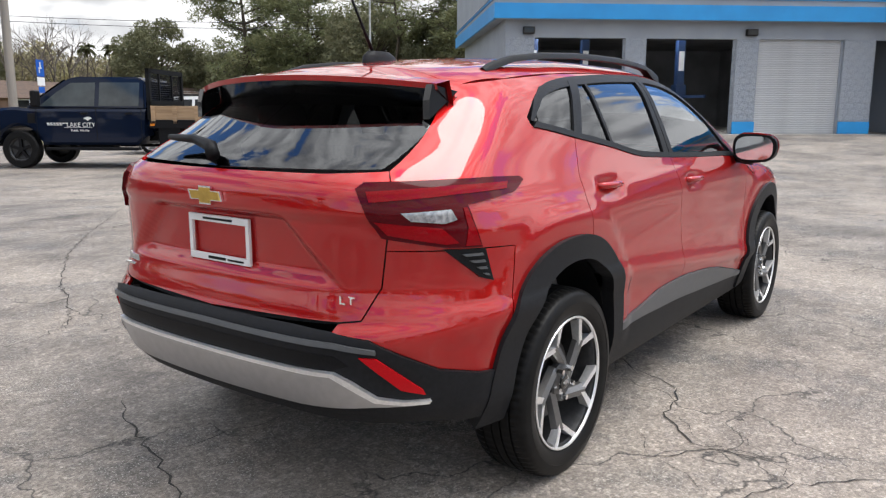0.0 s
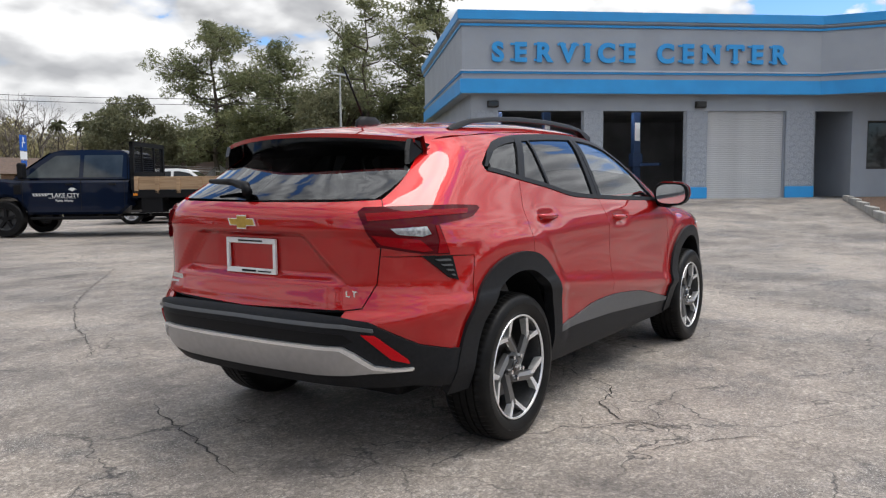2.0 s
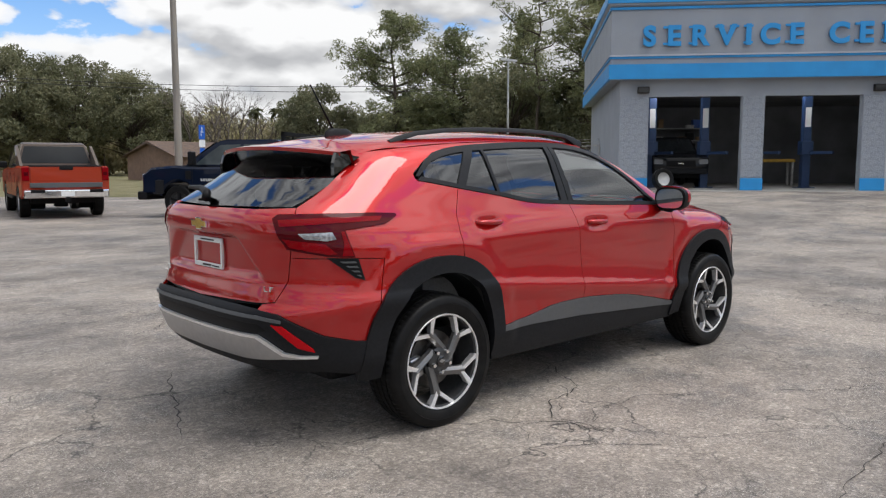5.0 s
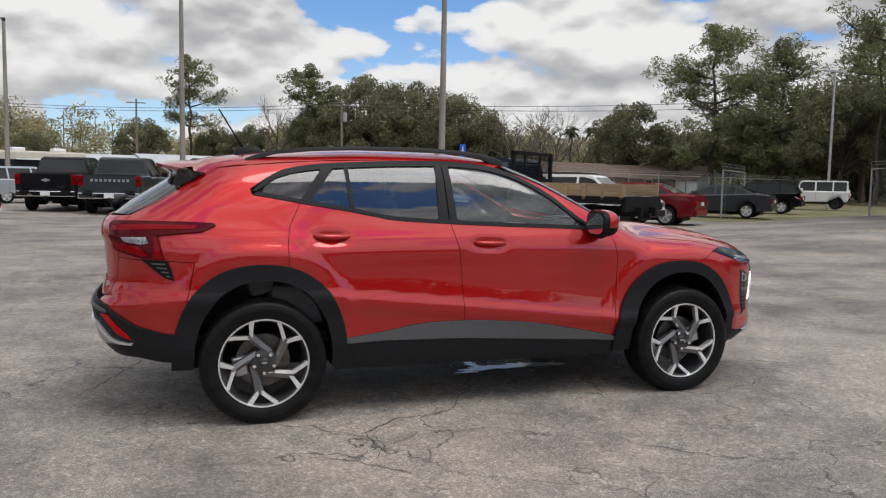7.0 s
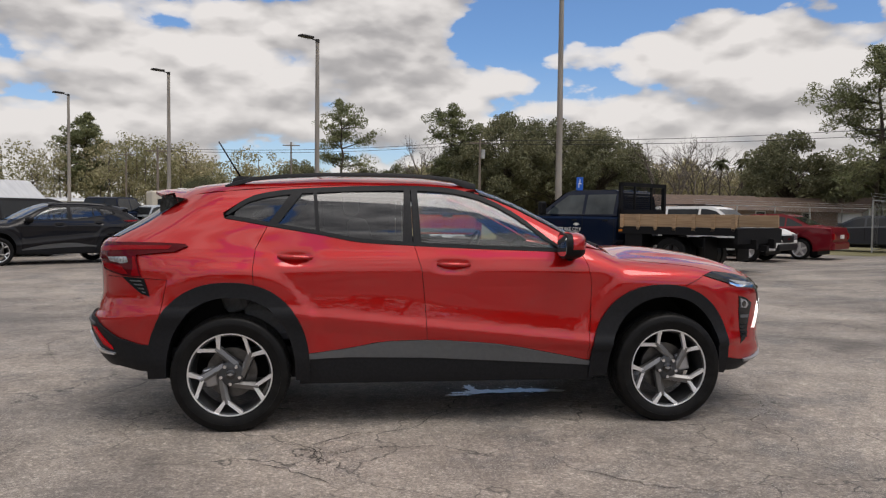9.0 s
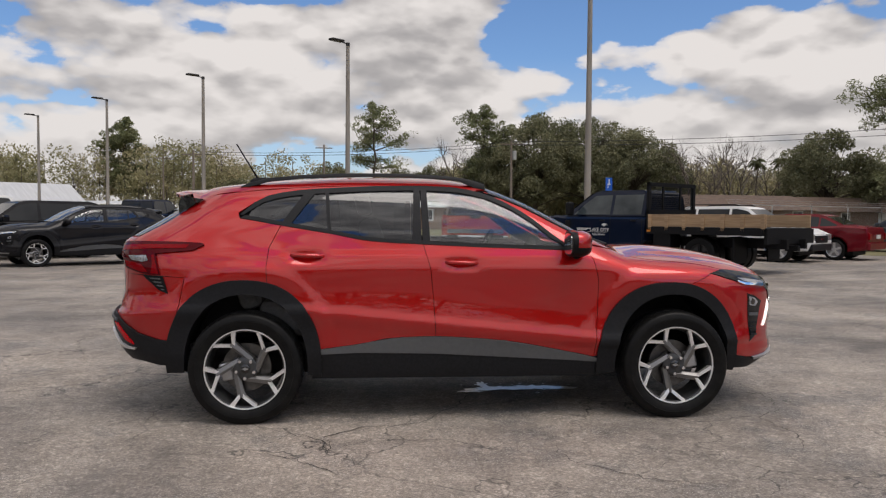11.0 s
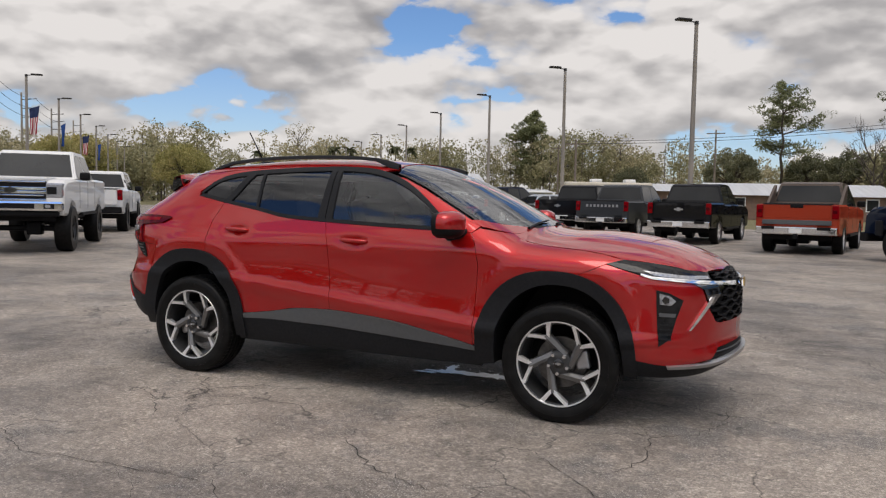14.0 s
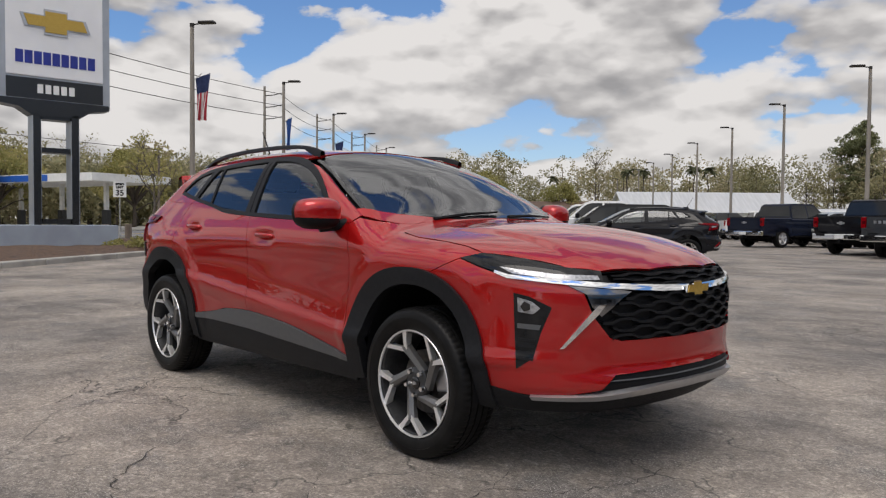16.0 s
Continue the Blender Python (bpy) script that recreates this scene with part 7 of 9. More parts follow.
for i in range(24):
    kind, c, lb = styles[i % len(styles)]
    p = site(32.2 + 2.95 * i, -17.3 + rng.uniform(-0.25, 0.25))
    m = park(p.x, p.y, h + 90)
    if i < len(styles):
        stock[i] = tagged(vehicle(kind, m, c, lb), group=ROW)
    else:
        copy_thing(stock[i % len(styles)], m)
for i in range(14):
    p = site(44 + 3.1 * i, -4.6 + rng.uniform(-0.3, 0.3))
    if i % 3 != 1:
        copy_thing(stock[(i * 5 + 3) % len(styles)], park(p.x, p.y, h - 90))
# the black twin of the red crossover
twin = copy_thing(hero, park(-5.7, 16.1, 216))
twin["label"] = "black compact crossover with alloy wheels"
for o in twin.children_recursive:
    for sl in o.material_slots:
        if sl.material == PAINT_RED:
            sl.link = "OBJECT"
            sl.material = C_BLACK


# ---- the dark flatbed works truck ----
def works_truck():
    # origin under the rear axle, x ahead
    tr = thing("works_truck", pose(9.35, 12.85, ground_z(9.35, 12.85), 0, 0, 125), "dark navy crew-cab flatbed truck with timber side boards", "truck")
    navy = paint("works_truck_navy", (0.007, 0.012, 0.028), rough=0.28)
    wb = 4.45
    out = [(1.55, 0.72), (1.55, 1.32), (4.15, 1.32), (4.55, 1.36), (5.25, 1.30), (5.50, 1.10), (5.52, 0.62), (5.05, 0.60)]
    ra = 0.53
    out += [(wb + ra * math.cos(t), 0.42 + ra * math.sin(t)) for t in np.linspace(0.25, math.pi - 0.2, 11)]
    out += [(3.6, 0.52), (1.8, 0.52)]
    bm = bmesh.new()
    body_block(bm, out, 0.98, 0.06)
    part("body", bm, navy, tr, "dark navy crew cab", True, 38)
    cab = [(1.56, 1.30), (1.60, 1.90), (1.75, 2.02), (3.15, 2.03), (3.40, 1.97), (4.30, 1.33)]
    wide = lambda z: 0.95 - 0.19 * (z - 1.3) / 0.73
    bm = bmesh.new()
    a = [bm.verts.new((x, -wide(z), z)) for x, z in cab]
    b = [bm.verts.new((x, wide(z), z)) for x, z in cab]
    for i in range(6):
        bm.faces.new((a[i], a[(i + 1) % 6], b[(i + 1) % 6], b[i]))
    bm.faces.new(a[::-1])
    bm.faces.new(b)
    bmesh.ops.recalc_face_normals(bm, faces=bm.faces)
    bmesh.ops.bevel(bm, geom=bm.edges[:], offset=0.04, segments=2, affect="EDGES")
    cabin = part("cabin", bm, navy, tr, "", True, 40)
    # paler blotches in the glass colour stand for reflections
    pale = surface("works_truck_mottled_glass", (0.018, 0.024, 0.028), (0.06, 0.075, 0.08), scale=1.1, rough=0.04, spec=0.5)
    for ring in ([(1.72, 1.38), (2.62, 1.38), (2.62, 1.90), (1.72, 1.90)], [(2.72, 1.38), (3.95, 1.38), (3.62, 1.66), (3.28, 1.89), (2.72, 1.90)]):
        for s in (-1, 1):
            bm = bmesh.new()
            f = [bm.verts.new((x, s * (wide(z) + 0.004), z)) for x, z in ring]
            bm.faces.new(f)
            g = [bm.verts.new((x, s * (wide(z) - 0.03), z)) for x, z in ring]
            for i in range(len(ring)):
                j = (i + 1) % len(ring)
                bm.faces.new((f[i], f[j], g[j], g[i]))
            bmesh.ops.recalc_face_normals(bm, faces=bm.faces)
            part("side_window", bm, pale, cabin, "dark window with pale reflections mottled into its colour")
    bm = bmesh.new()
    vs = [bm.verts.new(q) for q in ((3.47, -0.72, 1.95), (3.47, 0.72, 1.95), (4.26, 0.84, 1.40), (4.26, -0.84, 1.40))]
    bm.faces.new(vs)
    bmesh.ops.translate(bm, vec=(0.012, 0, 0.012), verts=bm.verts)
    bmesh.ops.recalc_face_normals(bm, faces=bm.faces)
    part("windscreen", bm, M_GLASS_DARK, cabin)
    for x in (1.66, 2.67, 4.02):
        for s in (-1, 1):
            part("door_seam", boxes(((x - 0.006, s * 0.98 - 0.003, 0.62), (x + 0.006, s * 0.98 + 0.003, 1.32))), M_BLACK, tr)
    for x in (1.85, 2.85):
        for s in (-1, 1):
            part("door_handle", boxes(((x, s * 0.985 - 0.015, 1.20), (x + 0.16, s * 0.985 + 0.015, 1.24)), bevel=0.006), M_BLACK, tr)
    for s in (-1, 1):
        part("door_mirror", boxes(((3.85, s * 1.16 - 0.12, 1.36), (3.98, s * 1.16 + 0.12, 1.72)), bevel=0.04), M_BLACK, tr, "black door mirror")
        part("fender_flare", boxes(((4.86, s * 0.98 - 0.02, 0.62), (5.10, s * 0.98 + 0.03, 0.98)), bevel=0.02), M_TRIM, tr)
        part("side_vent", boxes(((4.05, s * 0.98 - 0.01, 1.0), (4.22, s * 0.98 + 0.012, 1.22)), bevel=0.01), M_BLACK, tr)
        part("headlamp", boxes(((5.30, s * 0.78 - 0.14, 0.95), (5.54, s * 0.78 + 0.14, 1.14)), bevel=0.03), M_HEADLAMP, tr, "clear headlamp")
        part("step_bar", boxes(((1.75, s * 0.92 - 0.10, 0.40), (3.85, s * 0.92 + 0.10, 0.47)), bevel=0.02), M_BLACK, tr)
        part("fuel_tank", boxes(((2.4, s * 0.62 - 0.2, 0.42), (3.2, s * 0.62 + 0.2, 0.66)), bevel=0.05), M_BLACK, tr)
    part("grille", boxes(((5.42, -0.62, 0.78), (5.56, 0.62, 1.16)), bevel=0.03), M_BLACK, tr, "black grille")
    part("front_bumper", boxes(((5.38, -0.98, 0.45), (5.66, 0.98, 0.68)), bevel=0.04), M_BLACK, tr, "black front bumper")
    part("frame_rail", boxes(((-1.9, -0.50, 0.60), (4.6, -0.40, 0.82)), ((-1.9, 0.40, 0.60), (4.6, 0.50, 0.82)), ((-1.7, -0.4, 0.6), (-1.6, 0.4, 0.75)), ((0.9, -0.4, 0.6), (1.0, 0.4, 0.75))), M_BLACK, tr)
    # flat bed, headboard and boards
    part("flat_bed", boxes(((-1.72, -1.10, 0.98), (1.42, 1.10, 1.08)), ((-1.72, -1.12, 0.90), (1.42, -1.06, 1.06)), ((-1.72, 1.06, 0.90), (1.42, 1.12, 1.06)), ((-1.76, -1.12, 0.72), (-1.68, 1.12, 1.06))), M_BLACK, tr, "black steel flat bed")
    hb = part("headboard", boxes(((1.40, -1.05, 1.08), (1.48, -0.95, 2.20)), ((1.40, 0.95, 1.08), (1.48, 1.05, 2.20)), ((1.40, -1.05, 2.10), (1.48, 1.05, 2.20)), ((1.40, -1.05, 1.40), (1.48, 1.05, 1.50)), ((1.42, -0.42, 1.5), (1.46, -0.36, 2.1)), ((1.42, 0.36, 1.5), (1.46, 0.42, 2.1)), ((1.43, -0.95, 1.08), (1.45, 0.95, 1.42))), M_BLACK, tr, "black steel headboard with mesh windows")
    for y0 in (-0.92, -0.33, 0.45):
        bm = bmesh.new()
        w = 0.45 if y0 != -0.33 else 0.66
        for i in range(11):
            t = i / 10
            rod(bm, (1.44, y0 + w * t, 1.52), (1.44, y0 + w * t, 2.08), 0.006, None, 4)
        for i in range(12):
            rod(bm, (1.44, y0, 1.52 + 0.05 * i), (1.44, y0 + w, 1.52 + 0.05 * i), 0.006, None, 4)
        part("mesh_window", bm, M_BLACK, hb)
    for s in (-1, 1):
        for x0, x1 in ((-1.70, -0.68), (-0.67, 0.35), (0.36, 1.38)):
            part("side_board", boxes(((x0, s * 1.07 - 0.02, 1.085), (x1, s * 1.07 + 0.02, 1.385)), bevel=0.006), M_TIMBER, tr, "raw pine side board")
        for x in (-1.64, -1.15, -0.66, -0.15, 0.36, 0.85, 1.33):
            part("stake", boxes(((x - 0.045, s * 1.10 - 0.02, 1.0), (x + 0.045, s * 1.10 + 0.02, 1.39))), M_TIMBER, tr)
        part("mud_flap", boxes(((-0.95, s * 0.80 - 0.30, 0.25), (-0.92, s * 0.80 + 0.30, 0.85))), M_BLACK, tr, "black mud flap")
        part("marker_lamp", boxes(((1.30, s * 1.12 - 0.01, 0.95), (1.40, s * 1.12 + 0.015, 1.0))), surface("amber_lamp", (0.6, 0.2, 0.02), rough=0.2, scale=9), tr, "amber marker lamp")
        part("tool_box", boxes(((0.75, s * 0.85 - 0.22, 0.55), (1.25, s * 0.85 + 0.22, 0.92)), bevel=0.02), M_BLACK, tr)
        ring_wheel(tr, wb, s * 0.86, s, 0.42, 0.25, 0.26, True)
        for off in (0.90, 0.62):
            ring_wheel(tr, 0.0, s * off, s, 0.42, 0.25, 0.25, True)
    part("tow_hitch", boxes(((-1.94, -0.06, 0.55), (-1.64, 0.06, 0.68))), M_BLACK, tr)
    # lettering on both front doors
    for s in (-1, 1):
        mark = part("door_lettering", boxes(((2.78, s * 0.986 - 0.003, 0.905), (3.42, s * 0.986 + 0.003, 0.912))), M_WHITE, tr, "white town lettering with a palm mark")
        for txt, sz, x, z in (("LAKE CITY", 0.135, 3.02, 0.925), ("Public Works", 0.075, 3.05, 0.82)):
            cu = bpy.data.curves.new("lettering", "FONT")
            cu.body, cu.size, cu.extrude, cu.align_x = txt, sz, 0.002, "CENTER"
            cu.materials.append(M_WHITE)
            o = new("lettering", cu)
            o.parent = mark
            o.matrix_local = Matrix.Translation((x, s * 0.99, z)) @ Matrix.Rotation(math.pi if s > 0 else 0, 4, "Z") @ Matrix.Rotation(radians(90), 4, "X")
        bm = bmesh.new()
        for i in range(7):
            a_ = radians(20 + 23 * i)
            tube(bm, [(2.86, s * 0.988, 1.06), (2.86 + 0.05 * math.cos(a_), s * 0.988, 1.09 + 0.05 * math.sin(a_)), (2.86 + 0.11 * math.cos(a_), s * 0.988, 1.07 + 0.08 * math.sin(a_))], [0.006, 0.013, 0.003], 5)
        part("palm_mark", bm, M_WHITE, mark)
        part("lettering_bars", boxes(*[((3.32 + 0.07 * i, s * 0.986 - 0.003, 0.99), (3.37 + 0.07 * i, s * 0.986 + 0.003, 1.015)) for i in range(7)], *[((3.45 + 0.07 * i, s * 0.986 - 0.003, 0.955), (3.50 + 0.07 * i, s * 0.986 + 0.003, 0.975)) for i in range(5)]), M_WHITE, mark)
    return tr


works_truck()

# ---- poles, signs, fences, houses ----
def lamp_post(x, y, arm, height=9.1, flag=None, base=0.13):
    p = thing("street_lamp", pose(x, y, ground_z(x, y)), "tall concrete lamp post with one flat dark lamp head", "street lamp", "lamp posts along the lot")
    bm = bmesh.new()
    rod(bm, (0, 0, -0.1), (0, 0, height), base, base * 0.62, 12)
    part("post", bm, M_POLE, p, "", True, 40)
    a = Vector((arm.x, arm.y, 0)).normalized()
    bm = bmesh.new()
    rod(bm, (0, 0, height - 0.12), (0, 0, height + 0.03), base * 0.72, None, 10)
    rod(bm, Vector((0, 0, height - 0.03)), a * 0.45 + Vector((0, 0, height + 0.02)), 0.03, None, 8)
    part("arm", bm, M_LAMP, p)
    bm = bmesh.new()
    turn = Matrix.Rotation(math.atan2(a.y, a.x), 4, "Z")
    box(bm, (0.30, -0.17, height + 0.0), (1.0, 0.17, height + 0.10), turn, 0.035)
    head = part("lamp_head", bm, M_LAMP, p, "flat dark lamp head")
    if flag is not None:
        flag_on(p, height - 1.2, a, flag)
    return p


M_FLAG_RED = surface("faded_red_cloth", (0.42, 0.03, 0.05), (0.34, 0.025, 0.04), scale=6, rough=0.9)
M_FLAG_WHITE = surface("white_cloth", (0.72, 0.70, 0.68), (0.62, 0.6, 0.58), scale=6, rough=0.9)
M_FLAG_BLUE = surface("navy_cloth", (0.010, 0.02, 0.07), (0.02, 0.035, 0.10), scale=6, rough=0.9)
M_FLAG_SKY = surface("blue_cloth", (0.02, 0.075, 0.27), (0.02, 0.065, 0.22), scale=6, rough=0.9)


def flag_on(parent, z, a, kind):
    """A limp flag that hangs down beside the post in folds."""
    fl = thing("flag")
    fl.parent = parent
    fl.matrix_local = Matrix.Translation((0, 0, z - 1.4)) @ Matrix.Rotation(math.atan2(a.y, a.x), 4, "Z")
    fl["label"] = "limp striped flag" if kind == "stripes" else "limp blue flag"
    bm = bmesh.new()
    rod(bm, (0.05, 0, 0.25), (0.42, 0, 0.55), 0.015, None, 6)
    part("flag_staff", bm, M_STEEL, fl)

    def cloth(u0, u1, v0, v1, mat, name):
        bm = bmesh.new()
        nu, nv = 6, 14
        grid = []
        for j in range(nv + 1):
            v = v0 + (v1 - v0) * j / nv
            row = []
            for i in range(nu + 1):
                u = u0 + (u1 - u0) * i / nu
                row.append(bm.verts.new((0.14 + (0.62 if kind == "stripes" else 0.34) * u * (1 - 0.2 * v) + 0.05 * math.sin(3 * v + 2 * u), 0.07 * math.sin(11 * u + 2.5 * v) * (0.4 + v), 0.35 - 1.75 * v + 0.22 * u * (1 - v))))
            grid.append(row)
        for a_, b_ in zip(grid, grid[1:]):
            for i in range(nu):
                bm.faces.new((a_[i], a_[i + 1], b_[i + 1], b_[i]))
        part(name, bm, mat, fl, "", True)
    if kind == "stripes":
        cloth(0.0, 1.0, 0.0, 0.38, M_FLAG_BLUE, "flag_canton")
        for i in range(7):
            cloth(i / 7, (i + 1) / 7, 0.38, 1.0, M_FLAG_RED if i % 2 == 0 else M_FLAG_WHITE, "flag_stripe")
    else:
        cloth(0.0, 1.0, 0.0, 1.0, M_FLAG_SKY, "flag_cloth")


for k_ in range(11):
    lamp_post(8.1 - 8.6 * k_, 20.6 + 9.7 * k_, -BEHIND, 9.2)
for k_ in range(9):
    lamp_post(-25.6 - 9.2 * k_, 11.1 + 9.9 * k_, BEHIND, 9.2, flag=("stripes", "plain", "stripes", "plain", "stripes", "plain", None, None, None)[k_])
# slim steel pole near the gate
slim = thing("street_lamp", pose(42.0, 37.4, 0), "slim pale steel lamp pole", "street lamp")
bm = bmesh.new()
rod(bm, (0, 0, 0), (0, 0, 9.4), 0.10, 0.07, 10)
part("post", bm, M_STEEL, slim, "", True, 40)
bm = bmesh.new()
box(bm, (-0.9, -0.12, 9.35), (0.9, 0.12, 9.5))
part("lamp_head", bm, M_STEEL, slim)


def utility_pole(x, y, h, arms=1, transformer=False, wood=True):
    p = thing("utility_pole", pose(x, y, 0), "grey wooden utility pole with a crossarm" if wood else "tall concrete power pole with three arms", "utility pole", "utility poles")
    bm = bmesh.new()
    rod(bm, (0, 0, 0), (0, 0, h), 0.16 if wood else 0.34, 0.10 if wood else 0.2, 10)
    part("post", bm, M_WOODPOLE if wood else M_POLE, p, "", True, 40)
    for i in range(arms):
        bm = bmesh.new()
        if wood:
            box(bm, (-1.1, -0.06, h - 0.5 - 0.7 * i), (1.1, 0.06, h - 0.38 - 0.7 * i))
        else:
            tube(bm, [(0, 0, h - 1.6 - 2.0 * i), (1.4, 1.0, h - 1.5 - 2.0 * i), (2.6, 1.9, h - 1.2 - 2.0 * i)], [0.1, 0.08, 0.06], 6)
        part("crossarm", bm, M_WOODPOLE if wood else M_LAMP, p)
    if transformer:
        bm = bmesh.new()
        rod(bm, (0.32, 0, h - 2.0), (0.32, 0, h - 1.1), 0.22, None, 12)
        part("transformer", bm, M_STEEL, p, "grey transformer can", True, 40)
    return p


utility_pole(14.6, 72.6, 9.2, 1, True)
utility_pole(-17.1, 72.4, 7.7, 1)
utility_pole(-6.0, 97.3, 10.7, 1)
utility_pole(-30, 110, 10, 1)
for k_ in range(5):
    utility_pole(-113.7 - 34 * k_ * 0.66, 64.7 + 34 * k_ * 0.75, 24.0, 3, False, False)
utility_pole(-82, 33, 9.5, 1)


def cable(a, b, sag, r=0.02):
    bm = bmesh.new()
    a, b = Vector(a), Vector(b)
    tube(bm, [a.lerp(b, t) - Vector((0, 0, sag * 4 * t * (1 - t))) for t in np.linspace(0, 1, 13)], r, 4, False)
    return tagged(link_mesh("power_cable", bm, M_CABLE), "thin black overhead power cable between poles", "cable", "overhead cables")


for i in range(3):
    z = 22.6 - 2.0 * i
    cable((-111.2, 66.5, z), (-60, -30, z + 1.5), 2.0, 0.05)
    for k_ in range(3):
        cable((-111.2 - 22.4 * k_, 66.5 + 25.5 * k_, z), (-111.2 - 22.4 * (k_ + 1), 66.5 + 25.5 * (k_ + 1), z), 1.0, 0.05)
cable((-82, 33, 9.0), (-40, -40, 9.4), 0.8, 0.03)
for dz in (0, 0.8):
    cable((14.6, 72.6, 8.7 + dz * 0.4), (75, 60, 11.5 + dz), 0.9, 0.025)
    cable((14.6, 72.6, 8.7 + dz * 0.4), (-17.1, 72.4, 7.3 + dz * 0.3), 0.5, 0.02)

# parking sign beside the works truck
ps = thing("parking_sign", pose(8.72, 20.24, 0, 0, 0, 205), "blue and white reserved-parking sign on a steel post", "sign")
bm = bmesh.new()
rod(bm, (0, 0, 0), (0, 0, 2.65), 0.03, None, 8)
part("post", bm, M_STEEL, ps, "", True)
part("sign_plate", boxes(((-0.15, 0.03, 2.20), (0.15, 0.04, 2.66)), bevel=0.004), M_SIGNBLUE, ps, "blue plate")
part("sign_symbol", boxes(((-0.07, 0.041, 2.42), (0.07, 0.045, 2.45)), ((-0.02, 0.041, 2.42), (0.02, 0.045, 2.60)), ((0.03, 0.041, 2.30), (0.06, 0.045, 2.42))), M_WHITE, ps)
part("sign_plate", boxes(((-0.15, 0.03, 1.95), (0.15, 0.04, 2.18)), bevel=0.004), M_WHITE, ps, "white plate")
part("sign_plate", boxes(((-0.12, 0.03, 1.75), (0.12, 0.04, 1.92)), bevel=0.004), M_SIGNBLUE, ps, "blue plate")



def mesh_fence(points, height, name_label):
    """Chain-link fence: posts, rails and a diamond wire mesh."""
    f = thing("fence", Matrix.Identity(4), name_label, "fence")
    for a, b in zip(points, points[1:]):
        a, b = Vector((*a, 0)), Vector((*b, 0))
        n = max(1, int((b - a).length / 3.0))
        for i in range(n + 1):
            p = a.lerp(b, i / n)
            z = ground_z(p.x, p.y) if in_lot(p.x, p.y) else 0
            bm = bmesh.new()
            rod(bm, (p.x, p.y, z), (p.x, p.y, z + height), 0.035, None, 6)
            rod(bm, (p.x, p.y, z + height), (p.x - 0.18, p.y - 0.1, z + height + 0.26), 0.012, None, 4)
            part("post", bm, M_STEEL, f)
        for z in (0.1, height - 0.02, height + 0.14, height + 0.26):
            bm = bmesh.new()
            rod(bm, a + Vector((0, 0, z)), b + Vector((0, 0, z)), 0.022 if z < height else 0.008, None, 5)
            part("rail", bm, M_STEEL, f)
        bm = bmesh.new()
        L = (b - a).length
        d = (b - a) / L
        st = 0.16
        k = int(L / st)
        for i in range(-int(height / st), k):
            for s in (1, -1):
                u0, u1 = i * st, i * st + height
                v0, v1 = (0, height) if s > 0 else (height, 0)
                if u0 < 0:
                    v0 += (v1 - v0) * (-u0 / height)
                    u0 = 0
                if u1 > L:
                    v1 = v0 + (v1 - v0) * ((L - u0) / (u1 - u0))
                    u1 = L
                if u1 - u0 < 0.05:
                    continue
                p, q = a + d * u0 + Vector((0, 0, v0 + 0.05)), a + d * u1 + Vector((0, 0, v1 + 0.05))
                w = Vector((0, 0, 0.0045))
                bm.faces.new([bm.verts.new(c) for c in (p - w, q - w, q + w, p + w)])
        part("wire_mesh", bm, M_STEEL, f, "galvanised diamond mesh")
    return f


mesh_fence([(21.5, 22.6), (25.8, 26.4)], 2.1, "galvanised chain-link fence with barbed wire on top")
mesh_fence([(25.4, 18.6), (24.2, 15.8)], 2.2, "open chain-link gate leaning beside the garage")
mesh_fence([(20.5, 36.0), (34.0, 42.5), (58.0, 53.0)], 2.1, "long chain-link fence behind the parked cars")

# spare wheel and bins inside the first bay
sp = thing("spare_tyre", HOME @ pose(-7.0, -0.1, 0.36, 78, 0, 20), "dusty spare tyre leaning at the bay door", "tyre")
bm = bmesh.new()
revolve(bm, [(0.22, 0.08), (0.26, 0.11), (0.33, 0.11), (0.36, 0.08), (0.36, -0.08), (0.33, -0.11), (0.26, -0.11), (0.22, -0.08), (0.22, 0.08)], 32, "z")
part("tyre", bm, M_RUBBER, sp, "", True, 40)
bm = bmesh.new()
revolve(bm, [(0.22, 0.07), (0.1, 0.03), (0.0, 0.03)], 32, "z")
part("rim", bm, M_STEEL, sp, "", True, 40)


def lift_post(x, y):
    l = thing("car_lift", HOME @ pose(x, y, 0), "blue two-post car lift inside the garage", "car lift")
    m_l = surface("dark_blue_lift_paint", (0.02, 0.05, 0.13), rough=0.5, scale=4)
    part("column", boxes(((-0.14, -0.16, 0), (0.14, 0.16, 3.3)), bevel=0.02), m_l, l)
    part("base_plate", boxes(((-0.3, -0.3, 0), (0.3, 0.3, 0.03))), m_l, l)
    part("carriage", boxes(((-0.2, -0.24, 1.2), (0.2, 0.24, 1.7)), bevel=0.02), m_l, l)
    bm = bmesh.new()
    box(bm, (-0.05, -1.2, 1.22), (0.05, 0.0, 1.32), Matrix.Rotation(0.5, 4, "Z"))
    part("lift_arm", bm, m_l, l)
    part("warning_plate", boxes(((-0.1, -0.168, 2.2), (0.1, -0.16, 2.9))), M_WHITE, l)


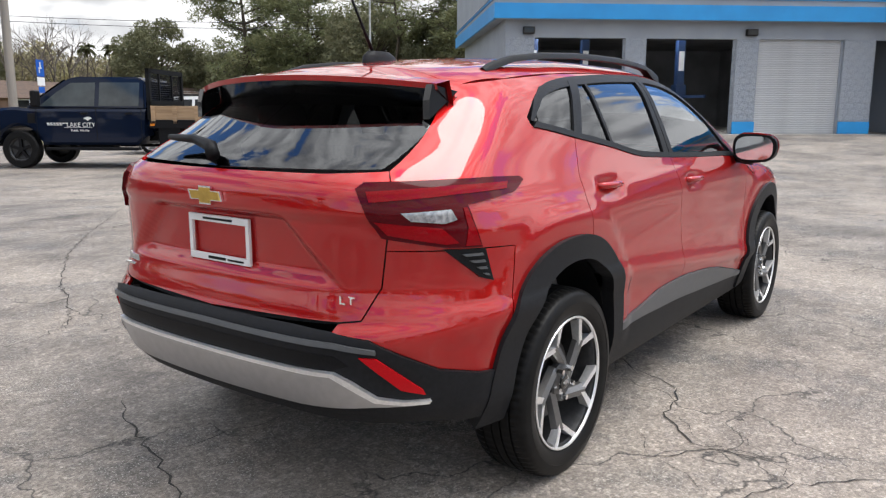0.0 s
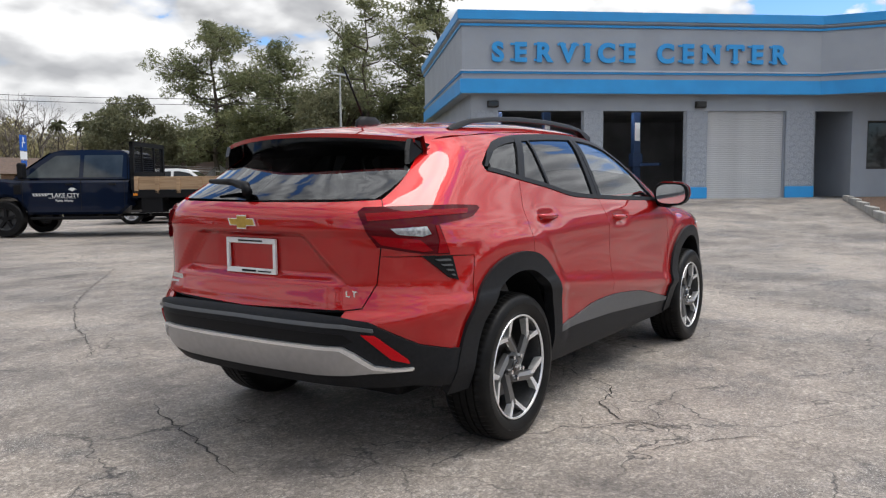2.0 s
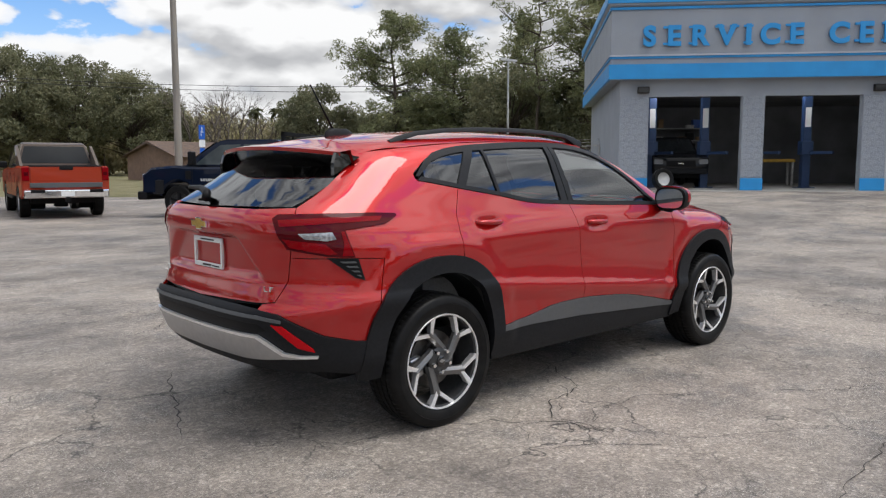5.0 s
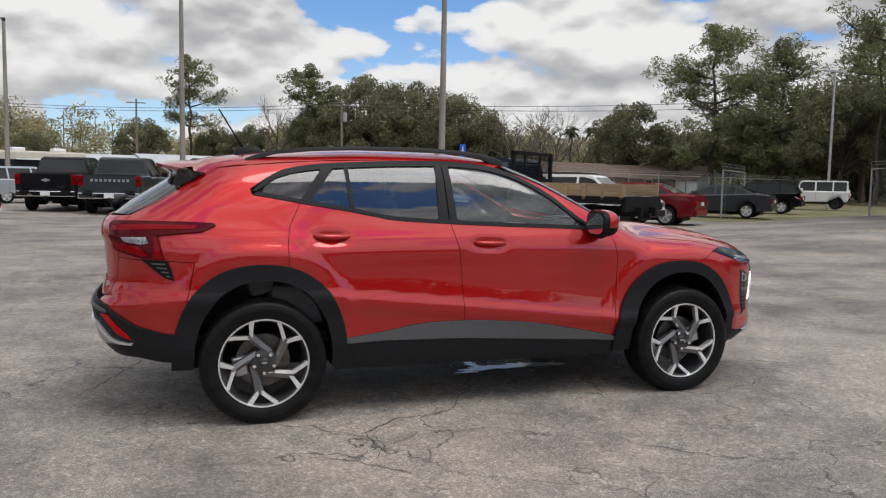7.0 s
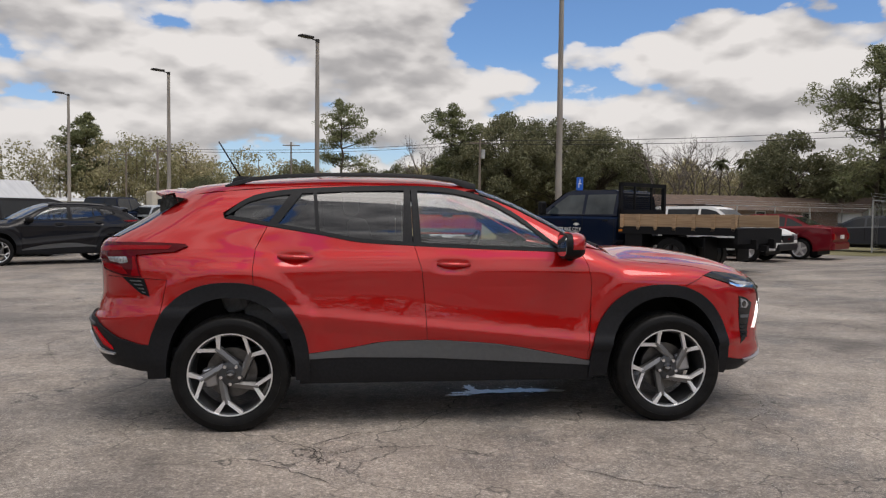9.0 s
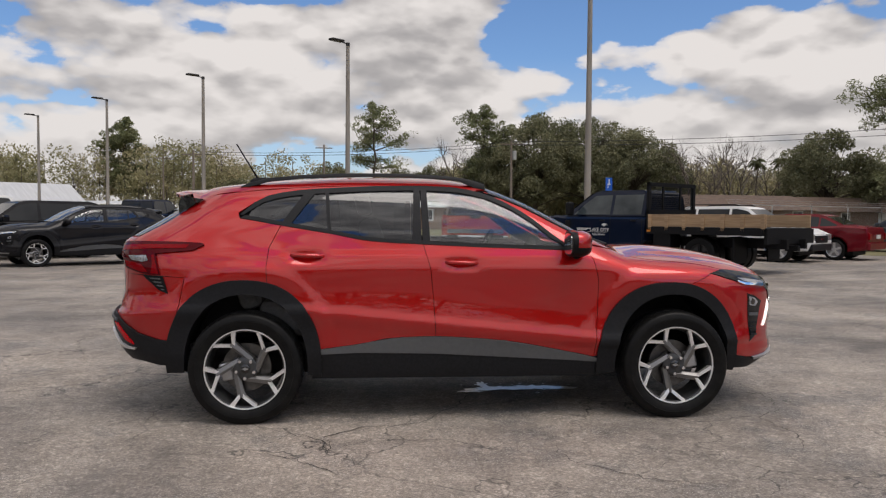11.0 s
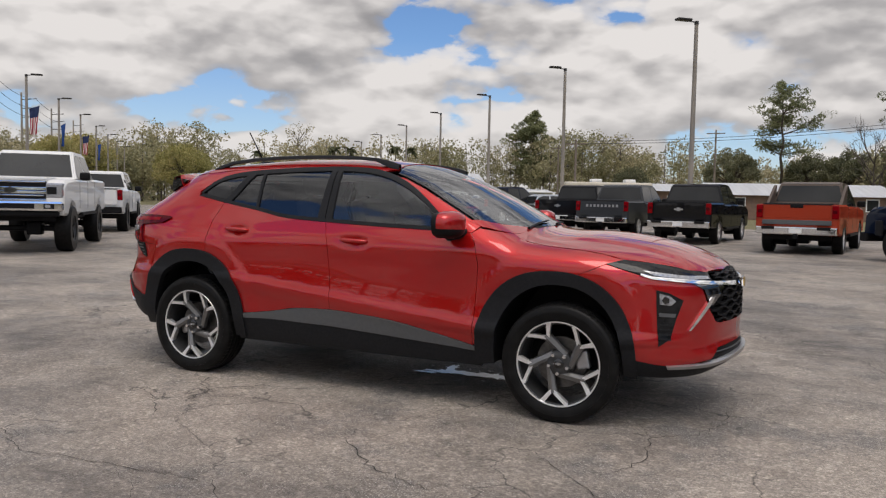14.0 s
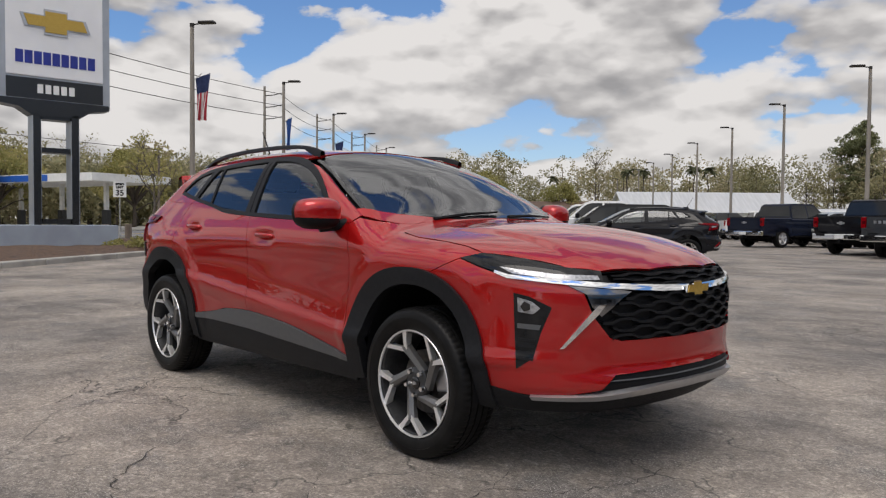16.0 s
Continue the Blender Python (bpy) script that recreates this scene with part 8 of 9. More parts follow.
for x in (-3.2, -1.4, -6.9, -5.0):
    lift_post(x, 3.2)
b = thing("tool_bench", HOME @ pose(-1.6, 7.0, 0), "yellow workshop bench with tools", "workbench")
m_y = surface("yellow_bench_paint", (0.55, 0.33, 0.04), (0.4, 0.24, 0.03), rough=0.5, scale=6)
part("bench_top", boxes(((-1.0, -0.35, 0.95), (1.0, 0.35, 1.08)), bevel=0.01), m_y, b)
for x, y in ((-0.9, -0.3), (0.9, -0.3), (-0.9, 0.3), (0.9, 0.3)):
    part("leg", boxes(((x - 0.04, y - 0.04, 0), (x + 0.04, y + 0.04, 0.95))), M_STEEL, b)
rk = thing("parts_rack", HOME @ pose(-5.6, 10.6, 0), "loaded steel parts rack on the back wall", "rack")
for i in range(5):
    part("shelf", boxes(((-2.2, -0.3, 0.3 + 0.55 * i), (2.2, 0.3, 0.33 + 0.55 * i))), M_STEEL, rk)
rr = random.Random(4)
for i in range(40):
    x, lv = rr.uniform(-2.1, 1.9), rr.randrange(5)
    part("carton", boxes(((x, -0.25, 0.335 + 0.55 * lv), (x + rr.uniform(0.15, 0.4), 0.2, 0.33 + 0.55 * lv + rr.uniform(0.12, 0.4)))), rr.choice((M_TIMBER, M_WHITE, M_SIGNBLUE, M_BLACK)), rk)
# added glowing strips, out of sight behind the lintel, brighten the bay interior
for x in (-6.5, -2.2, 2.0):
    tl = thing("ceiling_light", HOME @ pose(x, 2.6, 3.5), "added glowing strip hidden behind the lintel, brightens the bay", "ceiling light")
    part("diffuser", boxes(((-0.05, -0.6, -0.04), (0.05, 0.6, 0.04)), bevel=0.02), surface("fill_glow", (0.95, 0.97, 1.0), rough=0.4, scale=3, emit=40.0), tl)
vehicle("pickup", HOME @ pose(-5.9, 5.6, 0.0, 0, 0, 270), C_BLACK, "dark pickup standing inside the bay")

# kerbed planter at the wing of the garage
pl = thing("planter", Matrix.Identity(4), "concrete-kerbed planter bed beside the garage", "planter")
k0, k1, k2 = Vector((25.4, 0.7, 0)), Vector((17.4, -1.1, 0)), Vector((24.6, -6.0, 0))
for a, b in ((k0, k1), (k1, k2)):
    d = (b - a)
    n = int(d.length / 1.5)
    for i in range(n):
        p, q = a.lerp(b, i / n), a.lerp(b, (i + 0.985) / n)
        bm = bmesh.new()
        u = (q - p)
        t = Matrix.Translation((p.x, p.y, ground_z(p.x, p.y))) @ Matrix.Rotation(math.atan2(u.y, u.x), 4, "Z")
        box(bm, (0, -0.08, -0.1), (u.length, 0.08, 0.16), t, 0.02)
        part("kerb_stone", bm, M_CONCRETE, pl)
bm = bmesh.new()
vs = []
for p in (k0, k1, k2, Vector((30, -4, 0))):
    vs.append(bm.verts.new((p.x, p.y, ground_z(p.x, p.y) + 0.10)))
bm.faces.new(vs)
bmesh.ops.recalc_face_normals(bm, faces=bm.faces)
part("soil", bm, M_MULCH, pl, "brown bark mulch")


# ---- roadside: planter island, sign, road, filling station ----
isl = thing("planter_island", Matrix.Identity(4), "kerbed island with mulch and weeds by the road", "planter")
a0, a1 = 14.0, 40.0
for i in range(17):
    s0 = a0 + (a1 - a0) * i / 17
    s1 = s0 + (a1 - a0) / 17 * 0.98
    for bk in (-31.2,):
        p, q = site(s0, bk), site(s1, bk)
        bm = bmesh.new()
        u = q - p
        rr2 = random.Random(i)
        t = Matrix.Translation((p.x, p.y, 0)) @ Matrix.Rotation(math.atan2(u.y, u.x) + rr2.uniform(-0.015, 0.015), 4, "Z")
        box(bm, (0, -0.11, -0.05), (u.length, 0.11, 0.14), t, 0.03)
        part("kerb_stone", bm, M_CONCRETE, isl, "worn concrete kerb stone")
bm = bmesh.new()
nn = 26
rows_ = []
for j in range(6):
    row_ = []
    for i in range(nn):
        p = site(a0 + (a1 - a0) * i / (nn - 1), -31.25 - 6.9 * j / 5)
        row_.append(bm.verts.new((p.x, p.y, 0.10 + (0.06 + 0.14 * random.Random(i * 7 + j).random()) * (0 < j < 5))))
    rows_.append(row_)
for a, b in zip(rows_, rows_[1:]):
    for i in range(nn - 1):
        bm.faces.new((a[i], a[i + 1], b[i + 1], b[i]))
bmesh.ops.recalc_face_normals(bm, faces=bm.faces)
part("soil", bm, M_MULCH, isl, "bark mulch with weeds", True)
for s_ in (28.6, 33.0, 34.9, 36.6, 30.4):
    p = site(s_, -36.4)
    bo = thing("bollard", pose(p.x, p.y, 0.1), "short weathered timber bollard", "bollard", "bollards along the road")
    part("post", boxes(((-0.11, -0.11, 0), (0.11, 0.11, 0.75)), bevel=0.02), M_WOODPOLE, bo)
road_pts = [(-60, -42.5), (240, -42.5), (240, -54), (-60, -54)]
bm = bmesh.new()
bm.faces.new([bm.verts.new((*site(s_, b_).xy, -0.012)) for s_, b_ in road_pts][::-1])
bmesh.ops.recalc_face_normals(bm, faces=bm.faces)
tagged(link_mesh("road", bm, M_ROAD), "grey two-lane road past the lot", "road", kind="structure")
bm = bmesh.new()
bm.faces.new([bm.verts.new((*site(s_, b_).xy, -0.004)) for s_, b_ in ((40, -57), (110, -57), (110, -90), (40, -90))][::-1])
tagged(link_mesh("forecourt", bm, M_CONCRETE), "pale concrete forecourt across the road", "pavement", kind="structure")
for b_ in (-42.3, -54.2):
    bm = bmesh.new()
    p, q = site(-60, b_), site(240, b_)
    u = q - p
    box(bm, (0, -0.09, -0.1), (u.length, 0.09, 0.10), Matrix.Translation(p) @ Matrix.Rotation(math.atan2(u.y, u.x), 4, "Z"))
    tagged(link_mesh("kerb", bm, M_CONCRETE), "pale concrete road kerb", "kerb", kind="structure")
for b_ in (-48.1, -48.4):
    bm = bmesh.new()
    p, q = site(-60, b_), site(240, b_)
    u = q - p
    box(bm, (0, -0.06, 0.0), (u.length, 0.06, 0.004), Matrix.Translation(p + Vector((0, 0, -0.012))) @ Matrix.Rotation(math.atan2(u.y, u.x), 4, "Z"))
    tagged(link_mesh("road_line", bm, surface("yellow_line_paint", (0.5, 0.36, 0.05), rough=0.7, scale=3)), "yellow painted centre line", "road line", kind="structure")


def pylon_sign():
    c = Vector((-21.55, 4.55, 0.0))
    face = math.degrees(math.atan2(-3.1 - 4.35, 5.36 + 21.6))
    sg = thing("pylon_sign", pose(c.x, c.y, 0.1, 0, 0, face - 90 + 14) @ Matrix.Diagonal((0.83, 0.9, 1, 1)), "tall dealer sign with a white panel on black legs", "sign")
    m_face = surface("white_sign_panel", (0.80, 0.80, 0.81), (0.74, 0.74, 0.75), scale=1, rough=0.3)
    m_edge = surface("grey_sign_metal", (0.40, 0.42, 0.45), (0.34, 0.36, 0.39), scale=2, rough=0.35, metal=0.4)
    m_gloss = surface("black_sign_panel", (0.012, 0.012, 0.013), rough=0.25, scale=3)
    m_base = surface("blue_grey_concrete", (0.30, 0.34, 0.39), (0.25, 0.28, 0.33), scale=1.2, rough=0.8)
    part("plinth", boxes(((-2.1, -0.9, -0.1), (2.1, 0.9, 0.75)), bevel=0.02), m_base, sg, "blue-grey concrete plinth")
    for s in (-1, 1):
        part("leg", boxes(((s * 0.68 - 0.13, -0.32, 0.75), (s * 0.68 + 0.13, 0.36, 4.3)), bevel=0.01), m_gloss, sg, "gloss black leg")
        part("leg_side", boxes(((s * 0.822 - 0.012, -0.30, 0.75), (s * 0.822 + 0.012, 0.34, 4.3))), m_edge, sg)
    for s in (-1, 1):
        part("leg_lining", boxes(((s * 0.54 - 0.01, -0.30, 0.95), (s * 0.54 + 0.01, 0.34, 4.1))), m_edge, sg, "grey metal leg lining")
    for z in (0.78, 3.05, 4.1):
        part("crosspiece", boxes(((-0.5, -0.30, z), (0.5, 0.32, z + 0.16))), m_gloss, sg)
    bm = bmesh.new()
    prism(bm, [(-0.85, 4.2), (0.85, 4.2), (1.3, 4.45), (1.95, 4.52), (1.95, 4.7), (-1.95, 4.7), (-1.95, 4.52), (-1.3, 4.45)], "y", -0.32, 0.36)
    part("flare", bm, m_gloss, sg)
    part("frame", boxes(((-2.0, -0.40, 4.56), (2.0, 0.34, 8.9)), bevel=0.02), m_edge, sg, "grey metal sign frame")
    part("name_board", boxes(((-1.72, 0.33, 4.72), (1.72, 0.37, 5.35))), m_gloss, sg, "black name board")
    part("name_lettering", boxes(*[((-0.66 + 0.28 * i, 0.37, 4.90), (-0.46 + 0.28 * i, 0.38, 5.18)) for i in range(5)]), M_WHITE, sg, "white lettering bars")
    part("panel", boxes(((-1.72, 0.33, 5.42), (1.72, 0.38, 8.7)), bevel=0.01), m_face, sg, "white sign panel")
    part("brand_lettering", boxes(*[((-1.42 + 0.32 * i, 0.38, 5.80), (-1.15 + 0.32 * i, 0.392, 6.20)) for i in range(9)]), surface("royal_blue_letters", (0.015, 0.03, 0.28), rough=0.4, scale=3), sg, "royal blue lettering bars")
    bow = [(-1.25, -0.20), (-0.42, -0.20), (-0.42, -0.40), (0.42, -0.40), (0.42, -0.20), (1.08, -0.20), (1.25, 0.20), (0.42, 0.20), (0.42, 0.40), (-0.42, 0.40), (-0.42, 0.20), (-1.08, 0.20)]
    for k, d, mt, nm in ((1.0, 0.42, M_SATIN, "emblem_edge"), (0.82, 0.45, M_GOLD, "emblem_face")):
        bm = bmesh.new()
        prism(bm, [(x * (1 if k == 1 else 0.9), 7.15 + z * k) for x, z in bow], "y", 0.38, d)
        part(nm, bm, mt, sg, "gold cross-shaped emblem")


pylon_sign()
sl = thing("speed_limit_sign", pose(-34.4, 11.3, 0, 0, 0, -110), "white speed limit sign on a steel post", "road sign")
bm = bmesh.new()
rod(bm, (0, 0, 0), (0, 0, 2.9), 0.03, None, 6)
part("post", bm, M_STEEL, sl)
part("sign_plate", boxes(((-0.31, 0.03, 2.15), (0.31, 0.04, 2.92)), bevel=0.004), M_WHITE, sl)
for txt, sz, z in (("SPEED", 0.15, 2.76), ("LIMIT", 0.15, 2.60), ("35", 0.40, 2.24)):
    cu = bpy.data.curves.new("lettering", "FONT")
    cu.body, cu.size, cu.extrude, cu.align_x, cu.offset = txt, sz, 0.004, "CENTER", 0.008
    cu.materials.append(M_BLACK)
    o = new("lettering", cu)
    o.parent = sl
    o.matrix_local = Matrix.Translation((0, 0.045, z)) @ Matrix.Rotation(math.pi, 4, "Z") @ Matrix.Rotation(radians(90), 4, "X")
# filling station canopy
fs_dir = math.atan2(26.7 - 20.4, -69.0 + 88.5)
fs = thing("filling_station", pose(-80.3, 22.1, 0, 0, 0, math.degrees(fs_dir)), "filling station canopy with a blue and white edge", "building")
part("canopy", boxes(((-11, -4.5, 4.55), (11, 4.5, 5.3))), M_WHITE, fs, "flat white canopy")
part("canopy_stripe", boxes(((-11.03, -4.53, 4.6), (4.4, 4.53, 5.2))), M_SIGNBLUE, fs, "blue canopy stripe")
for x in (-7, 0, 7):
    part("column", boxes(((x - 0.18, -0.18, 0), (x + 0.18, 0.18, 4.6))), M_WHITE, fs)
    part("fuel_pump", boxes(((x - 0.9, -0.35, 0), (x + 0.9, 0.35, 0.15)), ((x - 0.4, -0.25, 0.15), (x + 0.4, 0.25, 1.9)), bevel=0.02), M_GUN, fs, "dark fuel pump")
bb = thing("roadside_sign", pose(-87.8, 38.0, 0, 0, 0, 70), "small white roadside board on posts", "sign")
part("board", boxes(((-1.3, -0.08, 2.2), (1.3, 0.08, 3.2)), bevel=0.02), M_WHITE, bb)
for x in (-1.0, 1.0):
    part("post", boxes(((x - 0.06, -0.06, 0), (x + 0.06, 0.06, 2.2))), M_WOODPOLE, bb)

# houses beyond the fence and low buildings far off
M_ROOF = surface("brown_shingle_roof", (0.13, 0.085, 0.06), (0.085, 0.058, 0.045), scale=2.5, rough=0.9, bump=0.5, bump_scale=12)
M_BRICKW = surface("brown_house_wall", (0.22, 0.14, 0.10), (0.17, 0.11, 0.08), scale=3, rough=0.85)
M_METALROOF = surface("pale_metal_roof", (0.55, 0.56, 0.57), (0.46, 0.47, 0.48), scale=0.6, rough=0.45, metal=0.3, stretch=(6, 0.4, 1))


def low_house(x, y, turn, L, W, eave, ridge, wall, roof, label, gable=None, doors=0):
    hs = thing("house", pose(x, y, 0, 0, 0, turn), label, "house")
    part("wall", boxes(((-L / 2, -W / 2, 0), (L / 2, W / 2, eave))), wall, hs)
    bm = bmesh.new()
    o = 0.5
    prism(bm, [(-W / 2 - o, eave - 0.12), (0, ridge), (W / 2 + o, eave - 0.12), (0, ridge - 0.25)], "x", -L / 2 - o, L / 2 + o)
    part("roof", bm, roof, hs)
    bm = bmesh.new()
    prism(bm, [(-W / 2, eave), (W / 2, eave), (0, ridge - 0.12)], "x", -L / 2, L / 2)
    part("gable", bm, gable or wall, hs)
    n = max(2, int(L / 4))
    for i in range(n):
        wx = -L / 2 + L * (i + 0.5) / n
        w_ = part("window", boxes(((wx - 0.6, -W / 2 - 0.04, 0.9), (wx + 0.6, -W / 2 + 0.02, 2.1))), M_WHITE, hs)
        part("pane", boxes(((wx - 0.5, -W / 2 - 0.05, 1.0), (wx + 0.5, -W / 2 - 0.03, 2.0))), M_GLASS_DARK, w_)
    for i in range(doors):
        wx = -L / 2 + L * (i + 1) / (doors + 1)
        # no hole: a dark slab on the wall stands for the bay's shade
        part("bay_opening", boxes(((wx - 1.6, -W / 2 - 0.06, 0), (wx + 1.6, -W / 2 + 0.02, min(eave - 0.3, 3.2)))), M_DARKWALL, hs)
    return hs


low_house(35.5, 71.0, 8, 17, 9, 2.3, 3.75, M_BRICKW, M_ROOF, "low brown house with a shingle roof")
low_house(53.0, 81.0, 8, 15, 8, 2.3, 3.9, M_BRICKW, M_ROOF, "low brown house with a white gable", M_WHITE)
low_house(60.5, 78.0, 98, 7, 5, 2.2, 3.9, M_WHITE, M_ROOF, "small white gabled wing with a brown roof", M_WHITE)
low_house(-51.5, 100.5, 47, 24, 10, 2.7, 5.6, M_WHITE, M_METALROOF, "long white shed with a pale metal roof", None, 1)
low_house(-72.0, 95.0, 47, 15, 9, 2.5, 4.4, M_WHITE, M_ROOF, "low building with a red-brown roof")
low_house(-37.0, 112.0, 47, 9, 6, 2.9, 3.3, M_WHITE, M_METALROOF, "small white open-fronted shelter", None, 2)
low_house(-9.5, 69.0, 20, 9, 5, 2.6, 3.2, M_BRICKW, M_METALROOF, "beige low building behind the pickups")
low_house(3.0, 78.0, 20, 16, 8, 2.4, 3.5, M_BRICKW, M_METALROOF, "low house with a pale roof behind the pickups")
rv = thing("motor_home", pose(-12.5, 66.5, 0, 0, 0, 24), "beige motor home parked behind the lot", "motor home")
m_rv = surface("beige_motor_home", (0.55, 0.50, 0.41), (0.48, 0.44, 0.37), rough=0.5, scale=2)
part("body", boxes(((-4, -1.2, 0.6), (4, 1.2, 3.2)), bevel=0.15), m_rv, rv)
part("roof_unit", boxes(((-1.5, -0.5, 3.2), (-0.5, 0.5, 3.5)), bevel=0.08), M_WHITE, rv)
part("roof_unit", boxes(((1.6, -0.5, 3.2), (2.6, 0.5, 3.5)), bevel=0.08), M_WHITE, rv)
part("window_band", boxes(((-3.5, -1.22, 1.8), (3.0, -1.19, 2.5))), M_GLASS_DARK, rv)
part("stripe", boxes(((-4.0, -1.22, 1.2), (4.0, -1.195, 1.4))), M_ROOF, rv)
for x in (-2.4, 2.6):
    ring_wheel(rv, x, -1.05, -1, 0.42, 0.25, 0.25)
    ring_wheel(rv, x, 1.05, 1, 0.42, 0.25, 0.25)

# ---- trees and woods ----
def leaf_material(name, dark, mid, light, sway=0.12):
    m = bpy.data.materials.new(name)
    m.use_nodes = True
    nt = m.node_tree
    nt.nodes.clear()
    N = nt.nodes.new
    out = N("ShaderNodeOutputMaterial")
    geo = N("ShaderNodeNewGeometry")
    noise = N("ShaderNodeTexNoise")
    noise.inputs["Scale"].default_value = sway
    noise.inputs["Detail"].default_value = 3
    nt.links.new(geo.outputs["Position"], noise.inputs["Vector"])
    mix = N("ShaderNodeMath")
    mix.operation = "MULTIPLY_ADD"
    nt.links.new(geo.outputs["Random Per Island"], mix.inputs[0])
    mix.inputs[1].default_value = 0.45
    wide = N("ShaderNodeMapRange")
    wide.inputs["From Min"].default_value = 0.32
    wide.inputs["From Max"].default_value = 0.68
    wide.inputs["To Max"].default_value = 0.6
    nt.links.new(noise.outputs["Fac"], wide.inputs["Value"])
    nt.links.new(wide.outputs["Result"], mix.inputs[2])
    ramp = N("ShaderNodeValToRGB")
    el = ramp.color_ramp.elements
    el[0].color, el[1].color = (*dark, 1), (*light, 1)
    e = el.new(0.5)
    e.color = (*mid, 1)
    nt.links.new(mix.outputs[0], ramp.inputs["Fac"])
    pr = N("ShaderNodeBsdfPrincipled")
    pr.inputs["Roughness"].default_value = 0.65
    pr.inputs["Specular IOR Level"].default_value = 0.25
    tr = N("ShaderNodeBsdfTranslucent")
    ms = N("ShaderNodeMixShader")
    ms.inputs["Fac"].default_value = 0.35
    nt.links.new(ramp.outputs["Color"], pr.inputs["Base Color"])
    nt.links.new(ramp.outputs["Color"], tr.inputs["Color"])
    nt.links.new(pr.outputs["BSDF"], ms.inputs[1])
    nt.links.new(tr.outputs["BSDF"], ms.inputs[2])
    nt.links.new(ms.outputs[0], out.inputs["Surface"])
    return m


M_PINE = leaf_material("pine_needles", (0.115, 0.130, 0.068), (0.185, 0.20, 0.10), (0.285, 0.285, 0.155))
M_OAK = leaf_material("dark_oak_leaves", (0.10, 0.108, 0.062), (0.165, 0.168, 0.095), (0.26, 0.25, 0.15))
M_SPRING = leaf_material("spring_leaves", (0.16, 0.165, 0.055), (0.30, 0.28, 0.10), (0.45, 0.38, 0.17))
M_WOODS = leaf_material("mixed_woods_leaves", (0.17, 0.175, 0.095), (0.315, 0.29, 0.16), (0.45, 0.385, 0.25), sway=0.06)
M_PALM = leaf_material("palm_fronds", (0.06, 0.07, 0.035), (0.10, 0.11, 0.055), (0.17, 0.17, 0.09))
M_BARK = surface("tree_bark", (0.105, 0.082, 0.062), (0.055, 0.044, 0.035), scale=3, rough=0.95, stretch=(4, 4, 0.6), bump=0.6, bump_scale=14)
M_TWIG = surface("bare_grey_branches", (0.15, 0.125, 0.105), (0.095, 0.08, 0.068), scale=1.5, rough=0.95)


class Heap:
    """Collects loose leaves and thin boughs, and turns them into one mesh."""

    def __init__(self, seed):
        self.rng = np.random.default_rng(seed)
        self.v, self.f, self.n = [], [], 0

    def leaves(self, centres, size, flat=0.0, aspect=1.6):
        c = np.asarray(centres, float)
        k = len(c)
        if not k:
            return
        a = self.rng.normal(size=(k, 3))
        a[:, 2] *= 1 - flat
        a /= np.linalg.norm(a, axis=1)[:, None] + 1e-9
        b = self.rng.normal(size=(k, 3))
        b[:, 2] *= 1 - flat
        b -= (b * a).sum(1)[:, None] * a
        b /= np.linalg.norm(b, axis=1)[:, None] + 1e-9
        s = size * self.rng.uniform(0.6, 1.4, (k, 1))
        a, b = a * s * aspect * 0.5, b * s * 0.5
        q = np.stack([c - a, c + b * 0.8 - a * 0.1, c + a, c - b * 0.8 + a * 0.1], 1)
        self.v.append(q.reshape(-1, 3))
        self.f.append((self.n + np.arange(4 * k)).reshape(-1, 4))
        self.n += 4 * k

    def puff(self, at, r, count, size, squash=0.6, flat=0.0, aspect=1.6):
        p = self.rng.normal(size=(count, 3))
        p /= np.linalg.norm(p, axis=1)[:, None]
        p *= self.rng.uniform(0.35, 1.0, (count, 1)) ** 0.6 * r
        p[:, 2] *= squash
        self.leaves(np.asarray(at) + p, size, flat, aspect)

    def bough(self, a, b, r0, r1, seg=4):
        a, b = np.asarray(a, float), np.asarray(b, float)
        d = b - a
        d /= np.linalg.norm(d) + 1e-9
        u = np.cross(d, (0.3, 0.9, 0.2) if abs(d[2]) > 0.9 else (0, 0, 1.0))
        u /= np.linalg.norm(u) + 1e-9
        w = np.cross(d, u)
        t = 2 * np.pi * np.arange(seg) / seg
        ring = np.cos(t)[:, None] * u + np.sin(t)[:, None] * w
        self.v.append(np.vstack([a + ring * r0, b + ring * r1]))
        i = np.arange(seg)
        j = (i + 1) % seg
        self.f.append(self.n + np.stack([i, j, j + seg, i + seg], 1))
        self.n += 2 * seg

    def mesh(self, name, material, smooth=False):
        v = np.vstack(self.v)
        f = np.vstack(self.f)
        me = bpy.data.meshes.new(name)
        me.vertices.add(len(v))
        me.vertices.foreach_set("co", v.ravel())
        me.loops.add(f.size)
        me.loops.foreach_set("vertex_index", f.ravel().astype(np.int32))
        me.polygons.add(len(f))
        me.polygons.foreach_set("loop_start", (np.arange(len(f)) * 4).astype(np.int32))
        me.polygons.foreach_set("loop_total", np.full(len(f), 4, np.int32))
        me.update(calc_edges=True)
        me.materials.append(material)
        return me


